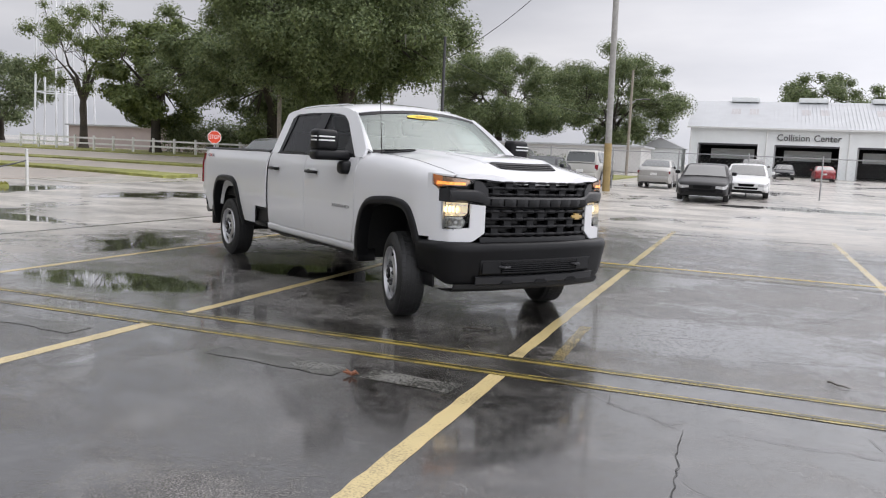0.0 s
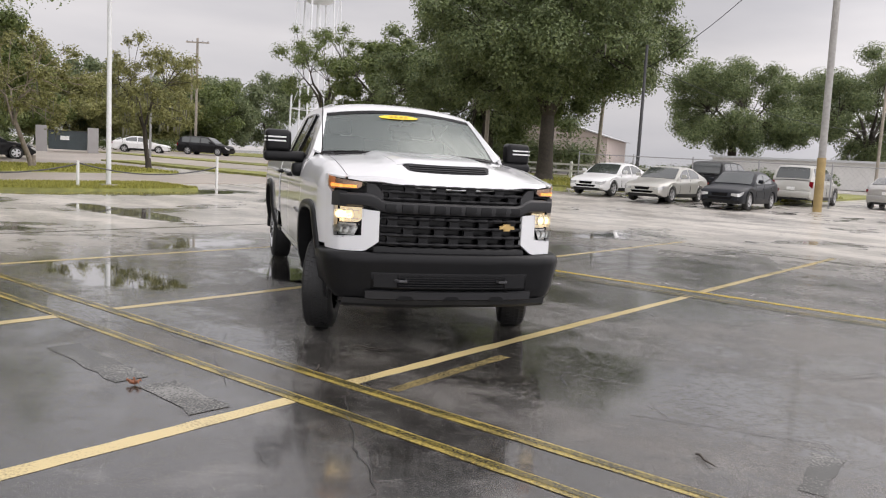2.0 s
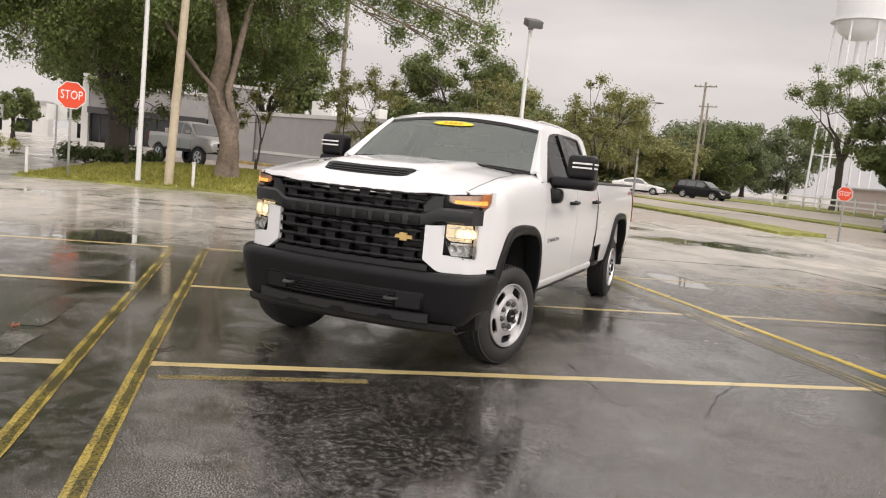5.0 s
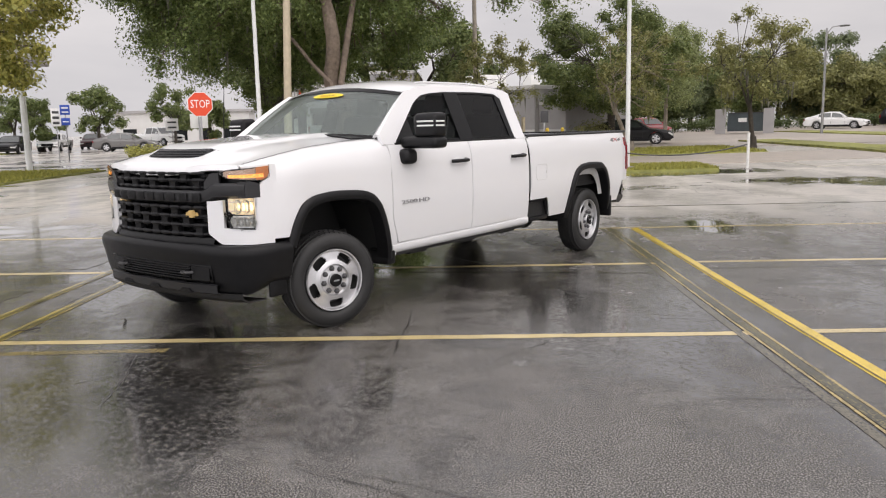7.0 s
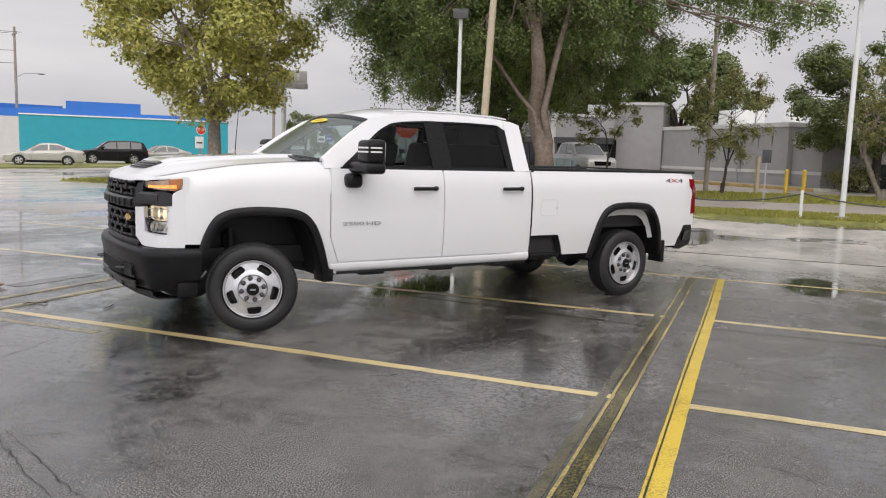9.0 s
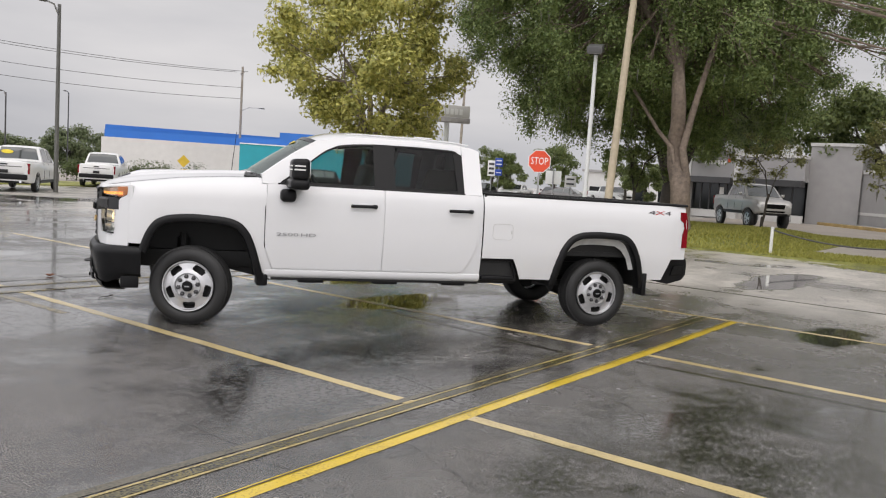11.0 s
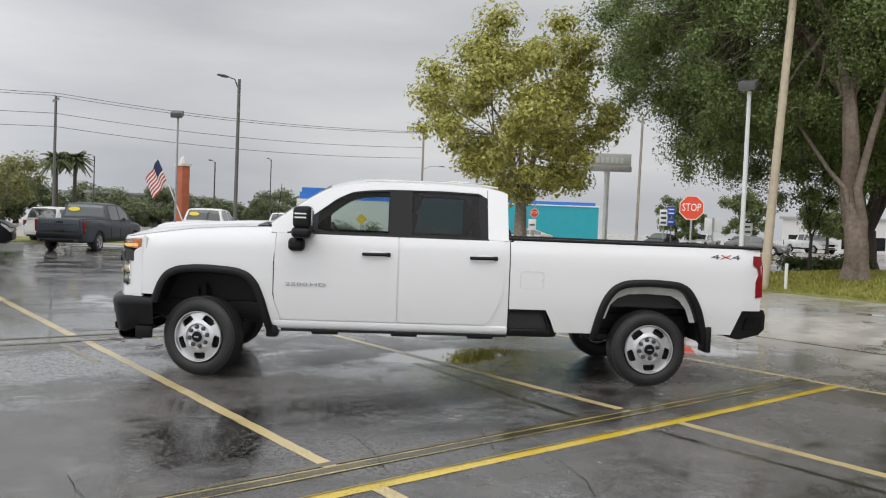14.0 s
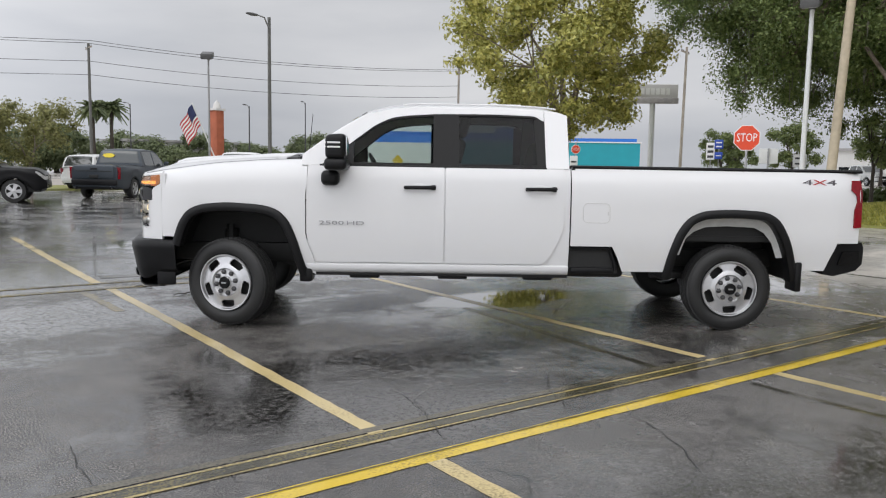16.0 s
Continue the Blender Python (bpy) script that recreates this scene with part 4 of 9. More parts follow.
    for x0, x1, gm, nm in ((-0.84, -1.775, M_SIDE_GLASS, "front_side_window"), (-1.975, -2.68, M_TINT_GLASS, "rear_side_window")):
        bm = bmesh.new()
        rows = []
        for x in span(x0, x1, 16):
            top = max(soft(x, WINTOP) - 0.005, 1.405)
            rows.append([(x, s * (up_y(z) - 0.014), z) for z in span(1.40, top, 5)])
        sheet(bm, rows)
        g = part(nm, bm, gm, TRUCK, "tinted side window")
    # cut line beside the windscreen pillar, and the mirror triangle
    bm = bmesh.new()
    prism(bm, [(-0.825, 1.398), (-1.085, 1.398), (-1.085, 1.598), (-0.96, 1.505)], lambda a, b, d: (a, s * (up_y(b) - 0.006 + d), b), -0.004, 0.010)
    part("mirror_patch", bm, M_BLACK_PLASTIC, TRUCK, "black triangular mirror mount")
    # towing mirror
    mirror_bm = bmesh.new()
    vs = box(mirror_bm, -1.055, -0.885, 1.065, 1.312, 1.440, 1.648, 0.040, 4)
    for v in vs:
        f = (v.co.x + 0.97) / 0.085
        if f > 0:
            v.co.y += (1.20 - v.co.y) * 0.08 * f
            v.co.z += (1.50 - v.co.z) * 0.07 * f
        v.co.y *= s
    mirror = part("mirror", mirror_bm, M_BLACK_PLASTIC, TRUCK, "large black extending towing mirror")
    bm = bmesh.new()
    vs = box(bm, -1.06, -0.875, 0.93, 1.318, 1.352, 1.452, 0.040, 4)
    vs += box(bm, -0.975, -0.820, 0.93, 1.065, 1.222, 1.350, 0.045, 4)
    for v in bm.verts:
        v.co.y *= s
    part("mirror_arm", bm, M_BLACK_PLASTIC, mirror)
    bm = bmesh.new()
    for z in (1.575, 1.54):
        vs = box(bm, -0.905, -0.878, 1.12, 1.285, z - 0.007, z + 0.007, 0.003)
        vs = box(bm, -1.01, -0.905, 1.296, 1.314, z - 0.007, z + 0.007, 0.003)
    for v in bm.verts:
        v.co.y *= s
    part("mirror_light", bm, M_SIGN_WHITE, mirror, "white clearance light strips on the mirror")
    bm = bmesh.new()
    vs = box(bm, -1.062, -1.052, 1.10, 1.28, 1.47, 1.62, 0.003)
    for v in bm.verts:
        v.co.y *= s
    part("mirror_glass", bm, M_CHROME, mirror, "mirror glass")


both(cab_side)

# roof
bm = bmesh.new()
rows = []
for x in span(-1.20, -2.935, 30):
    e = soft(x, ROOFLINE)
    ye = up_y(e)
    row = []
    for v in span(-1, 1, 24):
        crown = 0.072 * (1 - abs(v) ** 2.6) * smooth01((x + 3.05) / 0.35) * (0.72 + 0.28 * smooth01((-1.15 - x) / 0.5))
        row.append((x + 0.055 * (1 - v * v) * smooth01((x + 1.6) / 0.4), v * ye, e + crown))
    rows.append(row)
sheet(bm, rows)
thicken(bm, 0.025)
part("roof", bm, M_WHITE, TRUCK)
bm = bmesh.new()
for s in (1, -1):
    tube(bm, [(x, s * (up_y(soft(x, ROOFLINE)) - 0.10), soft(x, ROOFLINE) + 0.034) for x in span(-1.5, -2.85, 10)], 0.008, 6)
part("roof_ditch_trim", bm, M_WHITE, TRUCK)
bm = bmesh.new()
box(bm, -2.62, -2.40, -0.05, 0.05, 1.975, 2.0, 0.012)
part("roof_antenna", bm, M_WHITE, TRUCK, "low roof antenna")


# windscreen and its pillars
def ws_point(u, v):
    yb, yt = 0.842 * v, 0.726 * v
    b = Vector((-0.525 - 0.13 * v * v, yb, 1.476 - 0.030 * v * v))
    t = Vector((-1.135 - 0.06 * v * v, yt, 1.888 - 0.062 * v * v))
    q = b + (t - b) * u
    q.z += 0.012 * math.sin(math.pi * u)
    return q


bm = bmesh.new()
sheet(bm, [[ws_point(u, v) for v in span(-1, 1, 20)] for u in span(0, 1, 12)])
part("windshield", bm, M_WINDSHIELD, TRUCK, "grey-green windshield reflecting the sky")
bm = bmesh.new()
rows = [[ws_point(u, v) + Vector((0.003, 0, 0.003)) for v in span(-1, 1, 20)] for u in (0.94, 1.02)]
sheet(bm, rows)
rows = [[ws_point(u, v) + Vector((0.004, 0, 0.003)) for v in span(-1, 1, 20)] for u in (-0.03, 0.045)]
sheet(bm, rows)
part("windshield_band", bm, M_GLOSS_BLACK, TRUCK, "dark band round the windshield")
for s in (1, -1):
    bm = bmesh.new()
    rows = []
    for u in span(0, 1, 14):
        a = ws_point(u, s * 0.985) + Vector((0.004, 0, 0.004))
        x = -0.65 + (-1.25 + 0.65) * u
        z = soft(x, ROOFLINE)
        b = Vector((x, s * up_y(z), z))
        mid = (a + b) / 2 + Vector((0.012, s * 0.012, 0.012))
        rows.append([a, mid, b])
    sheet(bm, rows)
    thicken(bm, 0.02)
    part("windshield_pillar", bm, M_WHITE, TRUCK)
# cowl between hood and windscreen
bm = bmesh.new()
rows = []
for v in span(-1, 1, 20):
    q = ws_point(0, v)
    xb = -0.59 - 0.10 * v * v
    rows.append([(xb + 0.05, q.y, hood_z(xb, q.y) - 0.012), (q.x - 0.0, q.y, q.z + 0.0), (q.x - 0.06, q.y, q.z + 0.012)])
sheet(bm, rows)
part("cowl", bm, M_BLACK_PLASTIC, TRUCK, "black plastic cowl below the windshield")
for y0, y1 in ((0.62, -0.02), (-0.10, -0.72)):
    bm = bmesh.new()
    pts = [ws_point(0.004 + 0.02 * t, (y0 + (y1 - y0) * t) / 0.842) + Vector((0.02, 0, 0.006)) for t in span(0, 1, 8)]
    tube(bm, pts, 0.009, 6)
    tube(bm, [pts[0] + Vector((0.05, 0, -0.02)), pts[3]], 0.012, 6)
    part("wiper", bm, M_BLACK_PLASTIC, TRUCK, "black windshield wiper")
for s in (1, -1):
    bm = bmesh.new()
    prism(bm, [(-0.52, 0.44), (-0.49, 0.74), (-0.60, 0.78), (-0.63, 0.42)], lambda a, b, d: (a, s * b, hood_z(a, b) + 0.006 + d), -0.004, 0.006)
    part("cowl_vent", bm, M_BLACK_PLASTIC, hood, "black vent at the back of the hood")
# sticker at the top of the windscreen
bm = bmesh.new()
pts = [ws_point(0.84 + 0.055 * math.sin(a), -0.05 + 0.26 * math.cos(a)) for a in [2 * math.pi * k / 36 for k in range(36)]]
bm.faces.new([bm.verts.new(q + Vector((0.006, 0, 0.006))) for q in pts])
part("windshield_sticker", bm, M_TAG_YELLOW, TRUCK, "yellow oval sticker on the windshield")
bm = bmesh.new()
for k in range(4):
    v0 = -0.17 + 0.065 * k
    sheet(bm, [[ws_point(u, v) + Vector((0.009, 0, 0.009)) for v in (v0, v0 + 0.042)] for u in (0.82, 0.865)])
part("sticker_marking", bm, M_TAG_INK, TRUCK, "faint marking on the sticker")
# radio antenna on the right fender
bm = bmesh.new()
tube(bm, [(-0.45, -0.84, 1.36), (-0.47, -0.845, 1.62), (-0.50, -0.85, 1.93)], 0.006, 6, 0.003)
part("antenna", bm, M_BLACK_PLASTIC, TRUCK, "thin black whip antenna")

# back of the cab
bm = bmesh.new()
rows = []
for z in span(0.80, 1.86, 12):
    ye = up_y(z) if z > 1.4 else 0.92
    rows.append([(-2.935 + 0.03 * max(0, z - 1.4), ye * v, z + (0.05 * (1 - v * v) if z > 1.8 else 0)) for v in span(-1, 1, 10)])
sheet(bm, rows)
thicken(bm, 0.02)
part("cab_back", bm, M_WHITE, TRUCK)
bm = bmesh.new()
sheet(bm, [[(-2.945 + 0.03 * max(0, z - 1.4), y, z) for y in span(-0.62, 0.62, 6)] for z in (1.44, 1.62, 1.80)])
thicken(bm, 0.006)
part("rear_window", bm, M_DARKGLASS, TRUCK, "dark rear window of the cab")

# interior
bm = bmesh.new()
rows = []
for v in span(-0.78, 0.78, 12):
    rows.append([(-0.62, v, 1.40), (-0.85, v, 1.43), (-1.05, v, 1.40), (-1.12, v, 1.25), (-1.05, v, 0.95)])
sheet(bm, rows)
part("dashboard", bm, M_INTERIOR, TRUCK, "black dashboard")
bm = bmesh.new()
box(bm, -2.9, -0.72, -0.86, 0.86, 0.62, 0.68)
for s in (1, -1):
    box(bm, -2.9, -0.75, s * 0.87 - 0.02, s * 0.87 + 0.02, 0.62, 1.34)
part("cab_floor", bm, M_INTERIOR, TRUCK, "dark cabin lining")


def seat(y0, y1, x):
    bm = bmesh.new()
    box(bm, x - 0.02, x + 0.50, y0, y1, 0.85, 1.04, 0.05, 3)
    part("seat_cushion", bm, M_INTERIOR, TRUCK, "black vinyl seat cushion")
    bm = bmesh.new()
    box(bm, -0.06, 0.08, y0 + 0.01, y1 - 0.01, 0, 0.66, 0.05, 3, m=pose(x, 0, 1.0, 0, -14, 0))
    part("seat_back", bm, M_INTERIOR, TRUCK, "black vinyl seat back")
    w = (y1 - y0)
    for yc in ([(y0 + y1) / 2] if w < 0.8 else [y0 + 0.28, y1 - 0.28]):
        bm = bmesh.new()
        box(bm, -0.05, 0.04, yc - 0.13, yc + 0.13, 0.68, 0.86, 0.035, 3, m=pose(x, 0, 1.0, 0, -14, 0))
        part("head_restraint", bm, M_INTERIOR, TRUCK)


seat(0.18, 0.72, -1.85)
seat(-0.72, -0.18, -1.85)
seat(-0.72, 0.72, -2.72)
bm = bmesh.new()
wm = pose(-1.28, 0.42, 1.33, 0, -62, 0)
pts = [wm @ Vector((0.19 * math.cos(a), 0.19 * math.sin(a), 0)) for a in [2 * math.pi * k / 28 for k in range(29)]]
tube(bm, pts, 0.014, 8, caps=False)
for a in (90, 210, 330):
    tube(bm, [wm @ Vector((0, 0, -0.02)), wm @ Vector((0.19 * math.cos(radians(a)), 0.19 * math.sin(radians(a)), 0))], 0.014, 6)
tube(bm, [wm @ Vector((0, 0, -0.03)), (-1.05, 0.42, 1.25)], 0.035, 8)
part("steering_wheel", bm, M_INTERIOR, TRUCK, "black steering wheel")
bm = bmesh.new()
box(bm, -1.12, -1.09, -0.12, 0.12, 1.70, 1.76, 0.012)
tube(bm, [(-1.10, 0, 1.75), (-1.02, 0, 1.80)], 0.012, 6)
part("inside_mirror", bm, M_INTERIOR, TRUCK, "black inside mirror")

# ---- front end ----
def front_patch(bm, y0, y1, zlo, zhi, off=0.0, n=10, nz=5, s=1, lean=0.0):
    rows = []
    for y in span(y0, y1, n):
        a, b = (zlo(y) if callable(zlo) else zlo), (zhi(y) if callable(zhi) else zhi)
        rows.append([(plan_front(y) + off - lean * (z - 0.8), s * y, z) for z in span(a, b, nz)])
    return sheet(bm, rows)


# dark carrier behind the grille
bm = bmesh.new()
front_patch(bm, -0.86, 0.86, 0.72, 1.245, -0.075, 30, 4)
thicken(bm, 0.02)
grille = part("grille", bm, M_GLOSS_BLACK, TRUCK, "black grille with a heavy cross bar")
# cross bar with plain raised blocks where the maker's name stands
bm = bmesh.new()
rows = []
for y in span(-0.855, 0.855, 40):
    k = smooth01((abs(y) - 0.52) / 0.12)
    lo, hi = 1.022 + 0.046 * k, 1.119 + 0.052 * k
    f = plan_front(y)
    rows.append([(f - 0.06, y, hi), (f + 0.005, y, hi), (f + 0.022, y, hi - 0.016), (f + 0.024, y, (lo + hi) / 2), (f + 0.016, y, lo + 0.014), (f - 0.01, y, lo), (f - 0.06, y, lo)])
sheet(bm, rows)
thicken(bm, 0.008)
part("grille_bar", bm, M_DARK_GREY, grille, "dark grey plastic cross bar")
for k in range(9):
    yc = -0.49 + 0.1225 * k
    bm = bmesh.new()
    vs = box(bm, plan_front(yc) + 0.016, plan_front(yc) + 0.030, yc - 0.045, yc + 0.045, 1.040, 1.102, 0.006)
    part("bar_block", bm, M_BLACK_PLASTIC, grille, "plain raised black block")
# grille slats swell where the links between the slots stand
LINKS = (-0.59, -0.354, -0.118, 0.118, 0.354, 0.59)
MIDS = (-0.472, -0.236, 0.0, 0.236, 0.472)
def mesh_row(z, amp, dz, off, y0=-0.56, y1=0.56, cells=9, r=0.012):
    bm = bmesh.new()
    pts = []
    for y in span(y0, y1, 120):
        pts.append((plan_front(y) + off, y, z))
    rows = []
    r0 = r
    for x, y, zz in pts:
        near = min(abs(y - c) for c in LINKS + MIDS)
        k = smooth01((0.052 - near) / 0.028)
        r = r0 * (0.85 + amp * 30 * k)
        x += 0.010 * k
        rows.append([(x - 0.05, y, zz + r), (x, y, zz + r), (x + 0.006, y, zz), (x, y, zz - r), (x - 0.05, y, zz - r)])
    sheet(bm, rows)
    part("grille_slat", bm, M_GRILLE, grille, "dark grey grille slat")


mesh_row(1.240, 0.010, 0, -0.005, r=0.009)
mesh_row(1.190, 0.014, 0, -0.010, r=0.012)
mesh_row(1.138, 0.014, 0, -0.012, r=0.010)
for i, z in enumerate((0.995, 0.932, 0.868, 0.804)):
    mesh_row(z, 0.014, 0, -0.006, cells=7, r=0.011)
for z0, z1, ph in ((0.932, 0.995, 0), (0.868, 0.932, 1), (0.804, 0.868, 0), (1.190, 1.240, 1), (1.138, 1.190, 0)):
    for yc in (LINKS[1:5] if ph else MIDS):
        bm = bmesh.new()
        prism(bm, [(-0.042, z0), (0.042, z0), (0.034, (z0 + z1) / 2), (0.042, z1), (-0.042, z1), (-0.034, (z0 + z1) / 2)], lambda a, b, d: (plan_front(yc) + d, yc + a, b), -0.05, -0.002)
        part("grille_link", bm, M_GRILLE, grille)
# gold badge as a plain cross bar shape
bm = bmesh.new()
prism(bm, [(-0.062, -0.012), (-0.022, -0.012), (-0.026, -0.026), (0.026, -0.026), (0.030, -0.012), (0.062, -0.012), (0.056, 0.012), (0.022, 0.012), (0.026, 0.026), (-0.026, 0.026), (-0.030, 0.012), (-0.056, 0.012)],
      lambda a, b, d: (plan_front(0.43) + d, 0.43 + a, 0.952 + b), 0.0, 0.02)
part("badge", bm, M_GOLD, grille, "small gold badge")
# lower lip under the grille
bm = bmesh.new()
rows = []
for y in span(-0.60, 0.60, 20):
    f = plan_front(y)
    rows.append([(f - 0.05, y, 0.785), (f - 0.01, y, 0.782), (f + 0.0, y, 0.768), (f + 0.008, y, 0.745), (f + 0.01, y, 0.70)])
sheet(bm, rows)
thicken(bm, 0.008)
part("grille_lip", bm, M_BLACK_PLASTIC, grille)


def corner(y):
    """Plan curve from the front face round the corner to the side, by a parameter in metres past y = 0.80."""
    pts = [(plan_front(0.80), 0.80), (plan_front(0.845), 0.845), (0.665, 0.872), (0.605, 0.897), (0.53, 0.921), (0.43, 0.955)]
    return (lerp(y, list(zip((0, 0.06, 0.12, 0.19, 0.27, 0.38), [q[0] for q in pts]))), lerp(y, list(zip((0, 0.06, 0.12, 0.19, 0.27, 0.38), [q[1] for q in pts]))))


def face_xy(q):
    """Plan place for a running measure q: y itself up to 0.80, then round the corner."""
    return (plan_front(q), q) if q <= 0.80 else corner(q - 0.80)


def wrap_patch(bm, s, q0, q1, zlo, zhi, off=0.0, n=14, nz=4):
    rows = []
    for q in span(q0, q1, n):
        x, y = face_xy(q)
        x2, y2 = face_xy(q + 0.01)
        d = Vector((x2 - x, y2 - y, 0)).normalized()
        nrm = Vector((d.y, -d.x, 0))
        a, b = (zlo(q) if callable(zlo) else zlo), (zhi(q) if callable(zhi) else zhi)
        rows.append([(x + nrm.x * off, s * (y + nrm.y * off), z) for z in span(a, b, nz)])
    return sheet(bm, rows)


def front_corner(s):
    # white lamp surround: inner strip, chin and side
    bm = bmesh.new()
    wrap_patch(bm, s, 0.565, 0.69, lambda q: lerp(q, [(0.565, 0.815), (0.66, 0.742), (0.70, 0.738)]), lambda q: 1.045 + 0.1 * max(0, q - 0.6), 0.012, 6, 8)
    wrap_patch(bm, s, 0.69, 0.92, 0.738, lambda q: 0.855 - 0.06 * (q - 0.69), 0.012, 10, 4)
    wrap_patch(bm, s, 0.92, 1.06, 0.738, lambda q: lerp(q, [(0.92, 1.075), (0.965, 1.155), (0.99, 1.180), (1.06, 1.215)]), 0.012, 8, 8)
    wrap_patch(bm, s, 1.046, 1.095, 1.165, 1.297, 0.008, 4, 6)
    thicken(bm, 0.03)
    part("lamp_surround", bm, M_WHITE, TRUCK)
    # headlamp
    bm = bmesh.new()
    wrap_patch(bm, s, 0.675, 0.945, lambda q: lerp(q, [(0.675, 0.99), (0.745, 0.835), (0.90, 0.825), (0.945, 0.83)]), 1.068, -0.11, 12, 5)
    wrap_patch(bm, s, 0.675, 0.945, lambda q: lerp(q, [(0.675, 0.985), (0.745, 0.83), (0.90, 0.82), (0.945, 0.825)]), lambda q: lerp(q, [(0.675, 0.999), (0.745, 0.85), (0.945, 0.845)]), 0.006, 12, 2)
    thicken(bm, 0.02)
    head = part("headlight", bm, M_GLOSS_BLACK, TRUCK, "stacked headlight, switched on, in a black housing")
    bm = bmesh.new()
    wrap_patch(bm, s, 0.70, 0.935, lambda q: lerp(q, [(0.70, 0.975), (0.73, 0.948), (0.935, 0.945)]), 1.060, -0.040, 10, 5)
    thicken(bm, 0.008)
    bowl = part("headlight_bowl", bm, M_LAMP_BOWL, head, "warm faceted reflector bowl")
    for q in (0.772, 0.836):
        x, y = face_xy(q)
        bm = bmesh.new()
        lathe(bm, [(0.046, 0.0), (0.040, 0.006), (0.024, 0.010), (0.0, 0.011)], Matrix.Translation((x - 0.046, s * y, 1.004)) @ Matrix.Rotation(radians(90), 4, "Y") @ Matrix.Diagonal((0.78, 1.05, 1, 1)), 20)
        part("headlight_bulb", bm, M_HEADLIGHT, head, "glowing warm headlight bulb")
        bm = bmesh.new()
        lathe(bm, [(0.044, 0.0), (0.052, 0.014), (0.057, 0.034), (0.059, 0.034), (0.054, 0.014)], Matrix.Translation((x - 0.046, s * y, 1.004)) @ Matrix.Rotation(radians(90), 4, "Y") @ Matrix.Diagonal((0.86, 0.56, 1, 1)), 22)
        part("headlight_cup", bm, M_REFLECTOR, head, "chrome cup round the bulb")
    for z in (0.972, 1.036):
        bm = bmesh.new()
        wrap_patch(bm, s, 0.715, 0.93, z, z + 0.006, -0.010, 10, 2)
        thicken(bm, 0.004)
        part("headlight_rib", bm, M_REFLECTOR, head)
    bm = bmesh.new()
    for k in range(4):
        q = 0.745 + 0.05 * k
        x, y = face_xy(q)
        lathe(bm, [(0.0, 0.0), (0.028, 0.006), (0.033, 0.022)], Matrix.Translation((x - 0.03, s * y, 0.897)) @ Matrix.Rotation(radians(90), 4, "Y"), 14)
    wrap_patch(bm, s, 0.735, 0.925, lambda q: 0.852, 0.940, -0.030, 8, 3)
    part("headlight_reflector", bm, M_REFLECTOR, head, "chrome lower reflector")
    bm = bmesh.new()
    wrap_patch(bm, s, 0.678, 0.942, lambda q: lerp(q, [(0.678, 0.99), (0.745, 0.84), (0.90, 0.828), (0.942, 0.835)]), 1.064, 0.012, 14, 5)
    part("headlight_lens", bm, M_LENS, head, "clear lens")
    # black bar end between the lamps, turning round the corner
    bm = bmesh.new()
    wrap_patch(bm, s, 0.80, 0.965, lambda q: 1.068, lambda q: lerp(q, [(0.80, 1.178), (0.90, 1.182), (0.965, 1.165)]), 0.014, 10, 4)
    thicken(bm, 0.03)
    part("grille_bar_end", bm, M_DARK_GREY, TRUCK)
    bm = bmesh.new()
    wrap_patch(bm, s, 0.545, 0.665, lambda q: lerp(q, [(0.545, 1.13), (0.665, 1.165)]), lambda q: lerp(q, [(0.545, 1.175), (0.60, 1.24), (0.665, 1.245)]), 0.004, 8, 4)
    thicken(bm, 0.03)
    part("grille_cheek", bm, M_DARK_GREY, TRUCK)
    # white corner that joins hood and fender over the turn signal
    bm = bmesh.new()
    rows = []
    for x in span(0.54, 0.728, 10):
        yo = lerp(x, [(0.53, 0.921), (0.605, 0.897), (0.665, 0.872), (0.712, 0.845), (0.735, 0.812)]) - 0.002
        zi, zo = lerp(x, HOOD_EDGE), lerp(x, [(0.53, 1.300), (0.655, 1.292), (0.73, 1.286)])
        rows.append([(x, s * (0.79 + (yo - 0.79) * k), zi + (zo - zi) * k ** 2) for k in span(0, 1, 6)] + [(x - 0.002, s * (yo + 0.002), zo - 0.014)])
    sheet(bm, rows)
    thicken(bm, 0.010)
    part("hood_corner", bm, M_WHITE, TRUCK)
    # turn signal
    bm = bmesh.new()
    wrap_patch(bm, s, 0.66, 1.05, lambda q: lerp(q, [(0.66, 1.236), (0.72, 1.200), (0.90, 1.188), (0.99, 1.182), (1.03, 1.202), (1.05, 1.240)]), lambda q: lerp(q, [(0.66, 1.252), (0.76, 1.268), (0.9, 1.278), (1.05, 1.292)]), -0.004, 16, 4)
    thicken(bm, 0.02)
    sig = part("turn_signal", bm, M_GLOSS_BLACK, TRUCK, "amber turn signal and running light")
    bm = bmesh.new()
    wrap_patch(bm, s, 0.945, 1.042, lambda q: lerp(q, [(0.945, 1.190), (0.99, 1.188), (1.03, 1.208), (1.042, 1.232)]), lambda q: lerp(q, [(0.945, 1.276), (1.042, 1.286)]), 0.003, 8, 3)
    thicken(bm, 0.004)
    part("amber_light", bm, M_AMBER, sig, "amber lamp bowl")
    bm = bmesh.new()
    wrap_patch(bm, s, 0.70, 0.943, lambda q: lerp(q, [(0.70, 1.222), (0.73, 1.203), (0.943, 1.193)]), lambda q: lerp(q, [(0.70, 1.252), (0.943, 1.272)]), 0.0, 8, 2)
    thicken(bm, 0.004)
    part("signal_bowl", bm, M_SIGNAL_BOWL, sig, "pale reflector bowl")
    bm = bmesh.new()
